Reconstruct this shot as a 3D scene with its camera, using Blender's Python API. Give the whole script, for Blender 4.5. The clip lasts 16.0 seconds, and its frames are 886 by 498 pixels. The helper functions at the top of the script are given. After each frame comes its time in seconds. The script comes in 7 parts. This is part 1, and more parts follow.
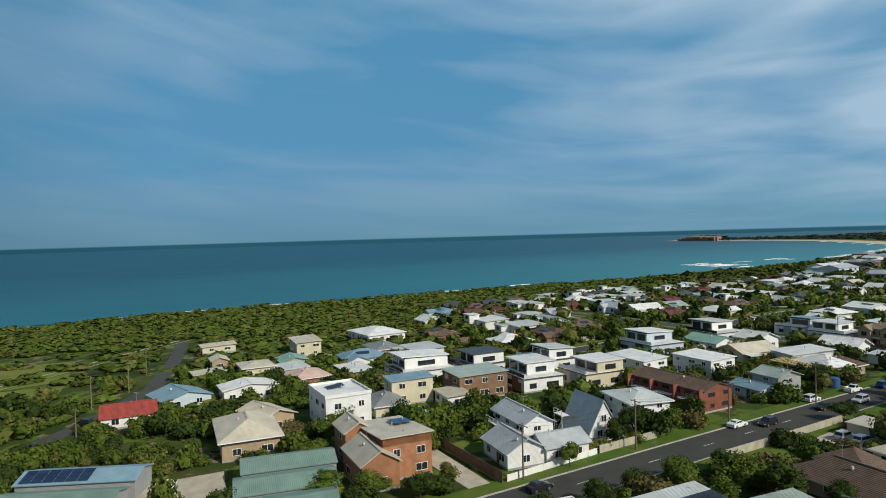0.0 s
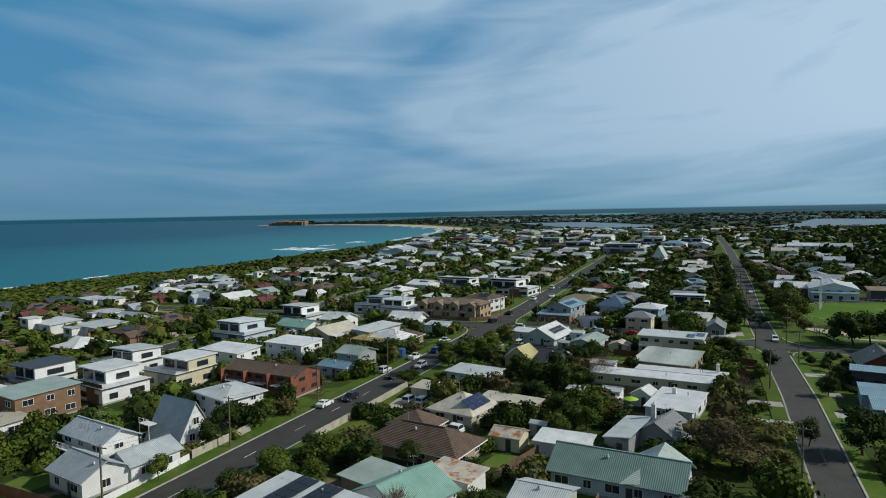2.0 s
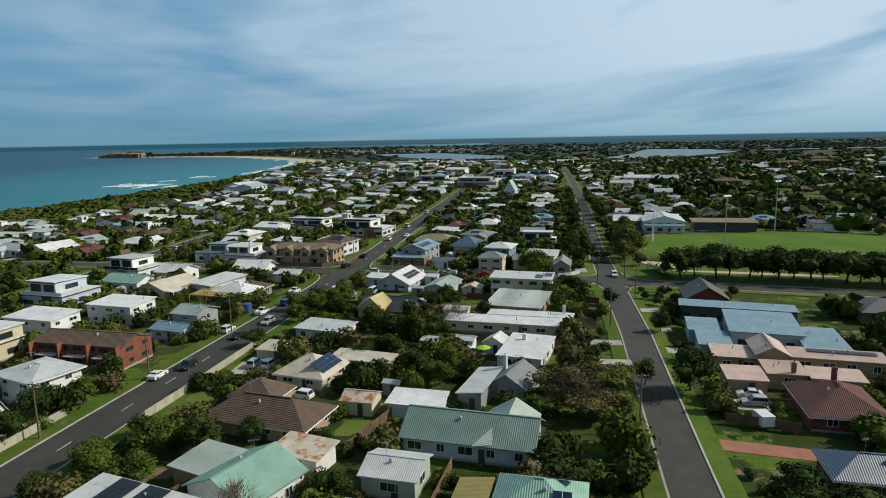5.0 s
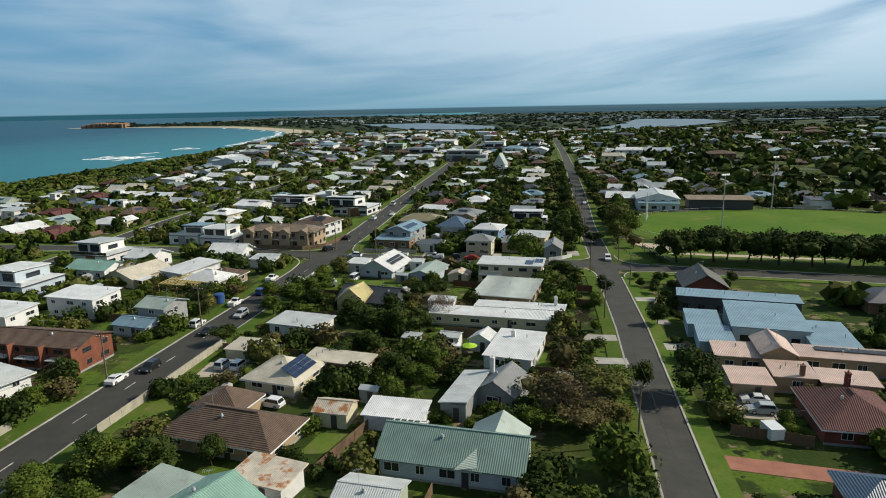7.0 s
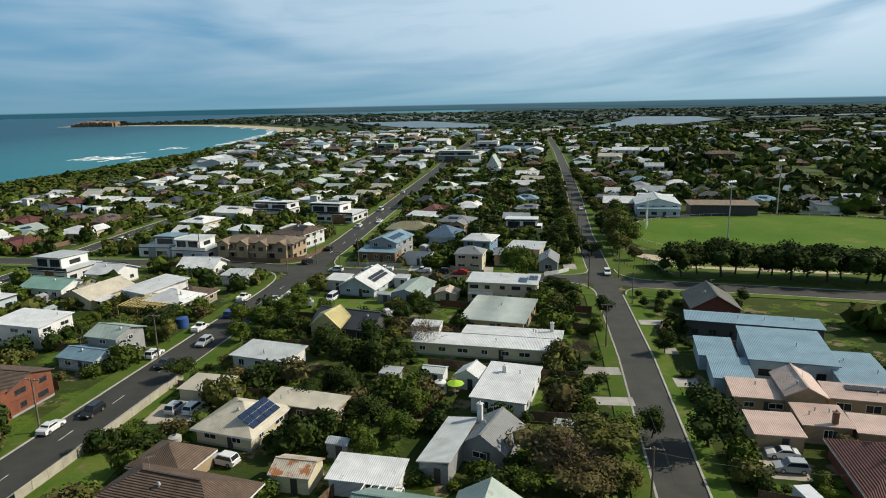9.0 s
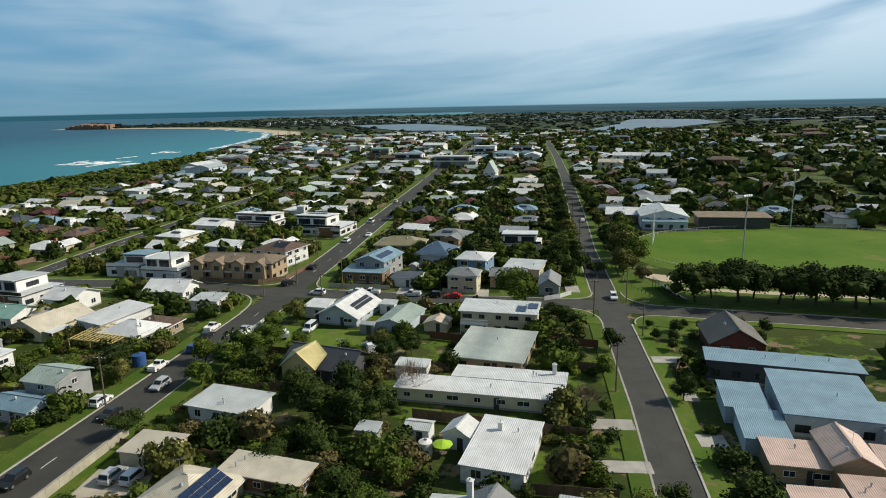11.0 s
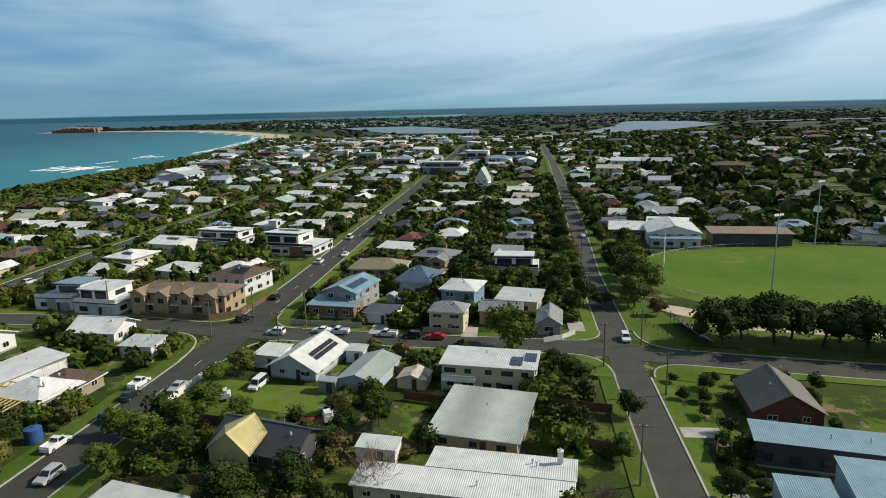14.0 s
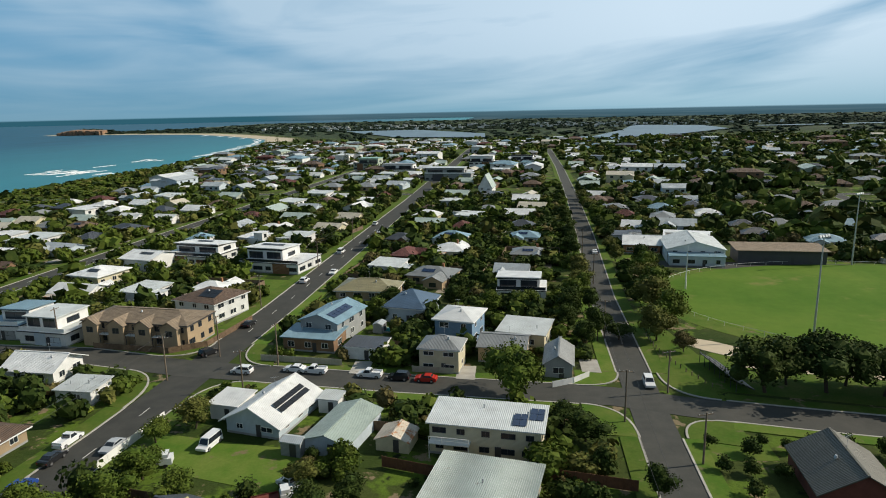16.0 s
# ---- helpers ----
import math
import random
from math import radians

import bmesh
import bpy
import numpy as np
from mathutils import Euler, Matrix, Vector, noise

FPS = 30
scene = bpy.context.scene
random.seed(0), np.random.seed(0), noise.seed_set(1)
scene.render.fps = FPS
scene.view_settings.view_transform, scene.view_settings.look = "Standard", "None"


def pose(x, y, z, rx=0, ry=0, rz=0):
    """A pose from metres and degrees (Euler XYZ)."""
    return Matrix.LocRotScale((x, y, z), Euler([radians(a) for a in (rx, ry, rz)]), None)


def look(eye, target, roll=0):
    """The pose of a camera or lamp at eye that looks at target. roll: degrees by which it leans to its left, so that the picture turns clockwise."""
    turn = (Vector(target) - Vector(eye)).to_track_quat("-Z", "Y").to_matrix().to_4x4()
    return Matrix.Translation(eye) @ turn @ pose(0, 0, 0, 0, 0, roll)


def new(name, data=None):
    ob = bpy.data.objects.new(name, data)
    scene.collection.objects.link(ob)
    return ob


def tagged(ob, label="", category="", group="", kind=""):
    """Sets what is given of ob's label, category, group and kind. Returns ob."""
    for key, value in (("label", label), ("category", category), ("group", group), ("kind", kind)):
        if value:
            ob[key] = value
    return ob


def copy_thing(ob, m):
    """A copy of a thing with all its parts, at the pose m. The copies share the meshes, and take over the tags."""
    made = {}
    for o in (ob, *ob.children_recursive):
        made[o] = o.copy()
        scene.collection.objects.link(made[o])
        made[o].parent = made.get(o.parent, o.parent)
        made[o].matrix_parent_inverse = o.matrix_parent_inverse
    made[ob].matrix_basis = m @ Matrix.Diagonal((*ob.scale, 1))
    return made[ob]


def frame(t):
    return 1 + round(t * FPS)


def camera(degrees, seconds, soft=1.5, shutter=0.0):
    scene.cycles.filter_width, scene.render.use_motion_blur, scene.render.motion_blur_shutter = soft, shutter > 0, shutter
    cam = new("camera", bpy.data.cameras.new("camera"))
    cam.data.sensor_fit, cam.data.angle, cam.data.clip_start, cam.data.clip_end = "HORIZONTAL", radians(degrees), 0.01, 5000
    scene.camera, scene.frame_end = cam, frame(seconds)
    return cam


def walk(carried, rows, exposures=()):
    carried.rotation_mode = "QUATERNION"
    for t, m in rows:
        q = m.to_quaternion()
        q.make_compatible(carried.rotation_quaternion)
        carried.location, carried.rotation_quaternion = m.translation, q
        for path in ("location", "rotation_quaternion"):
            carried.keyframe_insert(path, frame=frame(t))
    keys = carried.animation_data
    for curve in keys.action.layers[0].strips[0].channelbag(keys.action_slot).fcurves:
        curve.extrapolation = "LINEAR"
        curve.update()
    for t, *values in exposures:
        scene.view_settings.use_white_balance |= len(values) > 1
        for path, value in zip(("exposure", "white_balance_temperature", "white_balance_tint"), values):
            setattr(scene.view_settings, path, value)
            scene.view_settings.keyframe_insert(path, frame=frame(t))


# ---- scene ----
cam = camera(69.2, 16.0, soft=1.0)
PATH = [
    (0, (-0.15, -57.384, 38.769), (-1.79, -56.239, 38.726), -1.6),
    (0.5, (-0.458, -57.224, 39.17), (-1.956, -55.9, 39.126), -1.2),
    (1, (-0.688, -56.994, 39.724), (-1.99, -55.476, 39.676), -1.3),
    (1.5, (-0.898, -56.593, 40.05), (-1.895, -54.86, 40.0), -1.3),
    (2, (-0.939, -56.035, 40.463), (-1.617, -54.157, 40.341), -1.1),
    (2.5, (-1.057, -55.385, 41.105), (-1.506, -53.462, 40.786), -1.1),
    (3, (-1.151, -54.57, 41.751), (-1.46, -52.62, 41.431), -1.1),
    (3.5, (-1.178, -53.5, 42.319), (-1.467, -51.546, 42.0), -1.0),
    (4, (-1.18, -52.07, 42.696), (-1.455, -50.115, 42.38), -1.0),
    (6.5, (-0.936, -40.727, 45.557), (-1.161, -38.785, 45.138), -1.1),
    (7, (-0.885, -37.915, 45.94), (-1.104, -35.975, 45.504), -1.1),
    (7.5, (-0.752, -34.617, 46.354), (-0.966, -32.68, 45.903), -1.2),
    (8, (-0.545, -30.999, 46.765), (-0.752, -29.061, 46.316), -1.3),
    (8.5, (-0.394, -27.272, 47.145), (-0.599, -25.333, 46.697), -1.4),
    (9, (-0.276, -23.401, 47.474), (-0.479, -21.462, 47.03), -1.2),
    (11.5, (0.149, -2.931, 49.206), (-0.045, -0.989, 48.768), -1.3),
    (12, (0.368, 1.374, 49.293), (0.176, 3.316, 48.856), -1.5),
    (12.5, (0.529, 5.799, 49.402), (0.337, 7.742, 48.966), -1.4),
    (13, (0.564, 10.347, 49.537), (0.373, 12.289, 49.102), -1.4),
    (13.5, (0.487, 15.028, 49.618), (0.3, 16.972, 49.184), -1.4),
    (14, (0.474, 19.871, 49.645), (0.295, 21.816, 49.212), -1.3),
    (14.5, (0.6, 24.871, 49.626), (0.439, 26.817, 49.195), -1.3),
    (15, (0.81, 30.09, 49.677), (0.651, 32.037, 49.247), -1.2),
    (15.5, (1.036, 35.307, 49.7), (0.844, 37.252, 49.274), -1.2),
    (16, (1.304, 40.53, 49.706), (1.106, 42.475, 49.283), -1.2),
]
walk(cam, [(t, look(eye, to, roll)) for t, eye, to, roll in PATH],
     exposures=[(0, -0.25, 6250, 9), (1, -0.40, 6000, 8), (2, -0.46, 5900, 8), (2.5, -0.44, 6000, 8), (3.5, -0.34, 6150, 9), (4.2, -0.30, 6200, 9), (6.3, -0.12, 6400, 10), (9, -0.06, 6450, 10), (16, -0.05, 6450, 10)])

# ---- world, sun ----
SUN_AZ, SUN_EL = radians(14), radians(36)
sun_dir = Vector((math.cos(SUN_EL) * math.cos(SUN_AZ), math.cos(SUN_EL) * math.sin(SUN_AZ), math.sin(SUN_EL)))
sun = new("sun", bpy.data.lights.new("sun", "SUN"))
sun.data.energy, sun.data.angle, sun.data.color = 4.8, radians(0.6), (1.0, 0.905, 0.74)
sun.matrix_world = look(sun_dir * 200, (0, 0, 0))

world = bpy.data.worlds.new("world")
scene.world = world
world.use_nodes = True
wt = world.node_tree
wt.nodes.clear()


class G:
    """Short hand for wiring a node tree."""

    def __init__(self, tree):
        self.t = tree

    def n(self, kind, ins=None):
        node = self.t.nodes.new(kind)
        for k, v in (ins or {}).items():
            if hasattr(v, "links"):
                self.t.links.new(v, node.inputs[k])
            else:
                node.inputs[k].default_value = v
        return node

    def math(self, op, a, b=0.0, c=0.0, clamp=False):
        node = self.n("ShaderNodeMath")
        node.operation, node.use_clamp = op, clamp
        for k, v in enumerate((a, b, c)):
            if hasattr(v, "links"):
                self.t.links.new(v, node.inputs[k])
            else:
                node.inputs[k].default_value = v
        return node.outputs[0]

    def mix(self, f, a, b, blend="MIX"):
        m = self.n("ShaderNodeMix")
        m.data_type, m.blend_type = "RGBA", blend
        for k, v in ((0, f), (6, a), (7, b)):
            if hasattr(v, "links"):
                self.t.links.new(v, m.inputs[k])
            else:
                m.inputs[k].default_value = v if k == 0 else (*v[:3], 1)
        return m.outputs[2]

    def ramp(self, f, lo, hi):
        return self.n("ShaderNodeMapRange", {0: f, 1: lo, 2: hi}).outputs[0]

    def noise(self, vec, scale, detail=4.0, rough=0.55, dist=0.0):
        return self.n("ShaderNodeTexNoise", {"Vector": vec, "Scale": scale, "Detail": detail, "Roughness": rough, "Distortion": dist}).outputs[0]


g = G(wt)
way = g.n("ShaderNodeTexCoord").outputs["Generated"]
sep = g.n("ShaderNodeSeparateXYZ", {0: way})
dx, dy, dz = sep.outputs
sky = g.n("ShaderNodeTexSky")
sky.sky_type, sky.sun_disc, sky.sun_elevation, sky.sun_rotation = "NISHITA", False, SUN_EL, radians(90) - SUN_AZ
# layered cloud: long soft bands that sag towards the coast and crowd together near the skyline
bear = g.math("ARCTAN2", dx, dy)
rise_ = g.math("POWER", g.math("MAXIMUM", dz, 0.0), 0.7)
off_ = g.math("ADD", bear, 0.55)
lean = g.math("SUBTRACT", rise_, g.math("MULTIPLY", g.math("MULTIPLY", off_, off_), 0.13))
dome = g.n("ShaderNodeCombineXYZ", {0: g.math("MULTIPLY", bear, 1.5), 1: g.math("MULTIPLY", lean, 4.4), 2: 0.4}).outputs[0]
big = g.noise(dome, 1.25, 3.0, 0.5, 0.4)
streak = g.noise(g.n("ShaderNodeMapping", {"Vector": dome, "Location": (5.3, 2.2, 0), "Scale": (0.9, 1.5, 1.0)}).outputs[0], 2.4, 5.0, 0.52, 0.5)
side = g.ramp(g.math("ADD", dx, g.math("MULTIPLY", dz, 0.5)), -0.95, 0.28)
cover = g.math("ADD", g.math("MULTIPLY", big, 0.62), g.math("MULTIPLY", streak, 0.38))
cover = g.ramp(g.math("ADD", cover, g.math("MULTIPLY", side, 0.15)), 0.46, 0.67)
clear = g.mix(0.16, (0.115, 0.36, 0.60), g.mix(1.0, sky.outputs[0], (0.05, 0.05, 0.05), "MULTIPLY"))
cloud = g.mix(side, (0.22, 0.40, 0.56), (0.70, 0.85, 0.97))
above = g.mix(g.math("MULTIPLY", cover, 0.9), clear, cloud)
# pale band of haze just over the skyline
haze = g.math("POWER", g.math("SUBTRACT", 1.0, g.ramp(dz, 0.0, 0.14)), 2.2)
above = g.mix(g.math("MULTIPLY", haze, 0.75), above, g.mix(side, (0.16, 0.31, 0.41), (0.24, 0.47, 0.58)))
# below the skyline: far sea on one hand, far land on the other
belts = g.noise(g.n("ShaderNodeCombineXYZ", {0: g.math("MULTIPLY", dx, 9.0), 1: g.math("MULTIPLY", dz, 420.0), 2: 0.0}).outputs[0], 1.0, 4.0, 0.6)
# the land's colours hold painted haze, bluer and paler towards the skyline
hazy_land = g.mix(g.ramp(belts, 0.42, 0.62), (0.030, 0.070, 0.090), (0.075, 0.125, 0.145))
hazy_land = g.mix(g.ramp(dz, -0.016, -0.002), hazy_land, (0.080, 0.165, 0.215))
below = g.mix(g.ramp(dx, -0.36, -0.28), (0.030, 0.115, 0.160), hazy_land)
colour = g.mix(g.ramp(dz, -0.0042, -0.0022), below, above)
# the sky overhead is a deeper blue than the sky near the skyline
colour = g.mix(1.0, colour, g.mix(g.ramp(dz, 0.40, 0.85), (1, 1, 1), (0.26, 0.27, 0.29)), "MULTIPLY")
# and it is dimmer on the side away from the sun
colour = g.mix(1.0, colour, g.mix(g.ramp(g.math("ADD", dy, g.math("MULTIPLY", dx, 0.3)), -1.0, -0.1), (0.38, 0.39, 0.41), (1, 1, 1)), "MULTIPLY")
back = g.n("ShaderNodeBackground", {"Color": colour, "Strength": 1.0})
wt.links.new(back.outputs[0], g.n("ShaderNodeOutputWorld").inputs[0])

# ---- materials ----
MATS = {}


def material(name, col, rough=0.8, metal=0.0, var=0.25, scale=1.5, fine=18.0, col2=None, bump=0.15, rib="", rib_scale=4.0, rib_dark=0.10, spots=None, spec=0.5, per="object"):
    """A surface with two scales of variation, optional second colour and optional ribs along a local axis."""
    if name in MATS:
        return MATS[name]
    m = bpy.data.materials.new(name)
    m.use_nodes = True
    t = m.node_tree
    t.nodes.clear()
    q = G(t)
    at = q.n("ShaderNodeTexCoord").outputs["Object"]
    shift = q.n("ShaderNodeObjectInfo").outputs["Random"]
    at = q.n("ShaderNodeVectorMath", {0: at, 1: q.n("ShaderNodeCombineXYZ", {0: q.math("MULTIPLY", shift, 37.0), 1: q.math("MULTIPLY", shift, 91.0), 2: 0.0}).outputs[0]}).outputs[0]
    a, b = q.noise(at, scale, 4.0, 0.6), q.noise(at, fine, 3.0, 0.6)
    base = q.mix(q.ramp(a, 0.32, 0.68), col, col2 or tuple(c * (1 - var) for c in col))
    v = q.math("ADD", q.math("MULTIPLY", b, var * 0.9), 1.0 - var * 0.45)
    r = q.n("ShaderNodeNewGeometry").outputs["Random Per Island"] if per == "island" else shift
    v = q.math("MULTIPLY", v, q.math("ADD", q.math("MULTIPLY", r, var * 0.8), 1.0 - var * 0.4))
    base = q.mix(1.0, base, q.n("ShaderNodeCombineColor", {0: v, 1: v, 2: v}).outputs[0], "MULTIPLY")
    if spots:
        base = q.mix(q.ramp(q.noise(at, spots[1], 5.0, 0.65), spots[2], spots[2] + 0.08), base, spots[0])
    height = q.math("MULTIPLY", b, 0.5)
    if rib:
        wave = q.n("ShaderNodeTexWave", {"Vector": at, "Scale": rib_scale, "Distortion": 0.0})
        wave.wave_type, wave.bands_direction = "BANDS", rib
        w = wave.outputs["Fac"]
        height = q.math("ADD", height, q.math("MULTIPLY", w, 1.5))
        base = q.mix(q.math("MULTIPLY", w, rib_dark), base, (0.02, 0.02, 0.02))
    bm_ = q.n("ShaderNodeBump", {"Strength": bump, "Distance": 0.08, "Height": height})
    p = q.n("ShaderNodeBsdfPrincipled", {"Base Color": base, "Roughness": rough, "Metallic": metal, "Normal": bm_.outputs[0], "Specular IOR Level": spec})
    t.links.new(p.outputs[0], q.n("ShaderNodeOutputMaterial").inputs[0])
    MATS[name] = m
    return m


def metal_roof(name, col, axis, stains=0.26, rough=0.45, spots=None):
    return material(f"roof sheet {name} {axis}", col, rough, 0.0, stains, 0.35, 9.0, bump=0.4, rib=axis, rib_scale=1.1, rib_dark=0.09, spots=spots)


ROOFS = {
    "white": (0.80, 0.81, 0.80), "zinc": (0.46, 0.50, 0.52), "pale": (0.60, 0.63, 0.62), "cream": (0.62, 0.56, 0.44), "green": (0.26, 0.44, 0.36),
    "sage": (0.40, 0.48, 0.43), "teal": (0.19, 0.29, 0.25), "dark": (0.06, 0.065, 0.075), "navy": (0.07, 0.12, 0.19), "blue": (0.22, 0.35, 0.43),
    "pink": (0.62, 0.45, 0.37), "brown": (0.17, 0.11, 0.075), "tile": (0.17, 0.052, 0.04), "rust": (0.62, 0.55, 0.45), "olive": (0.27, 0.24, 0.13),
    "grey": (0.25, 0.26, 0.26), "slate": (0.105, 0.10, 0.08), "red": (0.46, 0.07, 0.05), "yellow": (0.68, 0.58, 0.26), "tan": (0.33, 0.25, 0.17), "gold": (0.36, 0.30, 0.09),
}
WALLS = {
    "white": (0.78, 0.78, 0.76), "cream": (0.66, 0.60, 0.42), "brick": (0.38, 0.175, 0.085), "redbrick": (0.18, 0.055, 0.038), "brownbrick": (0.25, 0.15, 0.085),
    "grey": (0.33, 0.34, 0.34), "blue": (0.20, 0.32, 0.46), "paleblue": (0.52, 0.60, 0.66), "tan": (0.42, 0.31, 0.19), "dark": (0.07, 0.07, 0.075),
    "orange": (0.26, 0.085, 0.045), "timber": (0.24, 0.12, 0.05), "green": (0.42, 0.47, 0.38),
}


def roof_mat(k, axis):
    if k == "rust":
        return metal_roof(k, ROOFS[k], axis, 0.4, 0.75, ((0.40, 0.16, 0.05), 0.6, 0.53))
    if k in ("brown", "tile", "red", "tan"):
        return material(f"roof tiles {k} {axis}", ROOFS[k], 0.8, 0.0, 0.38, 0.8, 6.0, bump=0.8, rib="Y" if axis == "X" else "X", rib_scale=1.1, rib_dark=0.28)
    dirt = {"zinc": ((0.33, 0.28, 0.22), 0.5, 0.64), "pale": ((0.36, 0.33, 0.28), 0.5, 0.64), "sage": ((0.28, 0.28, 0.22), 0.5, 0.64), "white": ((0.56, 0.56, 0.54), 0.4, 0.60), "cream": ((0.46, 0.41, 0.32), 0.4, 0.60)}
    return metal_roof(k, ROOFS[k], axis, spots=dirt.get(k))


def wall_mat(k):
    if "brick" in k or k == "orange":
        return material(f"wall {k}", WALLS[k], 0.9, 0.0, 0.35, 0.7, 7.0, bump=0.3)
    return material(f"wall {k}", WALLS[k], 0.75, 0.0, 0.16, 0.5, 6.0, bump=0.25, rib="Z", rib_scale=1.7)


asphalt = material("asphalt", (0.034, 0.035, 0.031), 0.9, 0, 0.4, 0.25, 5.0, col2=(0.056, 0.055, 0.047), bump=0.2)
concrete = material("concrete", (0.42, 0.40, 0.36), 0.9, 0, 0.3, 0.5, 6.0)
paving = material("pale paving", (0.45, 0.40, 0.32), 0.9, 0, 0.3, 0.4, 5.0)
redpave = material("red paving", (0.33, 0.14, 0.09), 0.9, 0, 0.3, 0.5, 6.0)
paint = material("road paint", (0.66, 0.66, 0.62), 0.8, 0, 0.3, 2.0, 9.0)
lawn = material("lawn", (0.060, 0.122, 0.014), 0.95, 0, 0.5, 0.18, 2.2, col2=(0.115, 0.15, 0.030), bump=0.5, spots=((0.17, 0.14, 0.075), 0.22, 0.60), spec=0.1)
oval_grass = material("oval grass", (0.058, 0.125, 0.012), 0.95, 0, 0.35, 0.04, 0.5, col2=(0.10, 0.160, 0.022), bump=0.4, spots=((0.17, 0.18, 0.05), 0.035, 0.58), spec=0.1)
glass = material("window glass", (0.025, 0.032, 0.04), 0.08, 0, 0.3, 0.6, 3.0, bump=0.0)
white_trim = material("white trim", (0.76, 0.76, 0.74), 0.55, 0, 0.12, 1.0, 8.0)
dark_trim = material("dark trim", (0.05, 0.05, 0.055), 0.5, 0, 0.2, 1.0, 8.0)
solar = material("solar cells", (0.018, 0.035, 0.085), 0.12, 0, 0.3, 0.8, 3.0, bump=0.0)
solar_black = material("black collector", (0.012, 0.012, 0.014), 0.35, 0, 0.3, 0.8, 3.0)
timber_grey = material("weathered timber", (0.20, 0.155, 0.11), 0.9, 0, 0.4, 1.2, 11.0, rib="Z", rib_scale=0.3)
timber_raw = material("raw timber", (0.52, 0.42, 0.16), 0.8, 0, 0.25, 1.2, 11.0)
bark = material("bark", (0.085, 0.06, 0.042), 0.95, 0, 0.4, 1.5, 9.0, bump=0.6)
twig = material("bare twigs", (0.17, 0.115, 0.075), 0.95, 0, 0.4, 1.5, 9.0, per="island")
rubber = material("rubber", (0.02, 0.02, 0.022), 0.8)
chrome = material("alloy", (0.5, 0.5, 0.52), 0.35, 0.8)
lamp_red = material("red lens", (0.35, 0.02, 0.02), 0.3)
lamp_clear = material("clear lens", (0.7, 0.72, 0.74), 0.2)
pool_water = material("pool water", (0.05, 0.30, 0.33), 0.06, 0, 0.15, 0.8, 3.0)
sand = material("sand", (0.52, 0.44, 0.32), 0.95, 0, 0.2, 0.05, 0.6)
foam_mat = material("sea foam", (0.82, 0.86, 0.88), 0.9, 0, 0.2, 0.08, 0.5)
galv = material("galvanised steel", (0.50, 0.52, 0.53), 0.45, 0.5, 0.15)


def foliage(name, a, b, var=0.75):
    return material(f"foliage {name}", a, 0.75, 0, var, 0.55, 3.5, col2=b, bump=0.3, per="island", spec=0.06)


LEAF = {
    "deep": foliage("deep", (0.022, 0.040, 0.009), (0.046, 0.064, 0.014)),
    "mid": foliage("mid", (0.050, 0.082, 0.012), (0.090, 0.115, 0.020)),
    "olive": foliage("olive", (0.075, 0.088, 0.020), (0.125, 0.120, 0.034)),
    "lime": foliage("lime", (0.13, 0.18, 0.022), (0.19, 0.21, 0.036)),
    "scrub": foliage("scrub", (0.046, 0.078, 0.010), (0.094, 0.115, 0.020)),
    # bluer greens for the plain's tree belts, standing in for aerial haze
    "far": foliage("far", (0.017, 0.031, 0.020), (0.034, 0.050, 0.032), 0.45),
    "brown": foliage("brown", (0.075, 0.066, 0.026), (0.125, 0.105, 0.042)),
}


# ---- mesh helpers ----
class Shape:
    """Collects vertices and faces of one mesh."""

    def __init__(self):
        self.v, self.f = [], []

    def poly(self, pts):
        i = len(self.v)
        self.v += [tuple(p) for p in pts]
        self.f.append(tuple(range(i, i + len(pts))))
        return self

    def box(self, x0, y0, z0, x1, y1, z1):
        i = len(self.v)
        self.v += [(x0, y0, z0), (x1, y0, z0), (x1, y1, z0), (x0, y1, z0), (x0, y0, z1), (x1, y0, z1), (x1, y1, z1), (x0, y1, z1)]
        self.f += [tuple(i + k for k in q) for q in ((0, 3, 2, 1), (4, 5, 6, 7), (0, 1, 5, 4), (1, 2, 6, 5), (2, 3, 7, 6), (3, 0, 4, 7))]
        return self

    def slab(self, pts, down):
        """A plate with the given top corners (anticlockwise from above), thick downwards."""
        i, n = len(self.v), len(pts)
        self.v += [tuple(p) for p in pts] + [(p[0], p[1], p[2] - down) for p in pts]
        self.f.append(tuple(range(i, i + n)))
        self.f.append(tuple(range(i + 2 * n - 1, i + n - 1, -1)))
        self.f += [(i + k, i + n + k, i + n + (k + 1) % n, i + (k + 1) % n) for k in range(n)]
        return self

    def tube(self, a, b, ra, rb, n=6):
        a, b = Vector(a), Vector(b)
        z = (b - a).normalized()
        x = z.orthogonal().normalized()
        y = z.cross(x)
        i = len(self.v)
        for c, r in ((a, ra), (b, rb)):
            self.v += [tuple(c + (x * math.cos(k * math.tau / n) + y * math.sin(k * math.tau / n)) * r) for k in range(n)]
        self.f += [(i + k, i + (k + 1) % n, i + n + (k + 1) % n, i + n + k) for k in range(n)]
        self.f += [tuple(range(i + n - 1, i - 1, -1)), tuple(range(i + n, i + 2 * n))]
        return self

    def mesh(self, name, mat, smooth=False):
        me = bpy.data.meshes.new(name)
        me.from_pydata(self.v, [], self.f)
        me.materials.append(mat)
        if smooth:
            me.polygons.foreach_set("use_smooth", [True] * len(me.polygons))
        return me


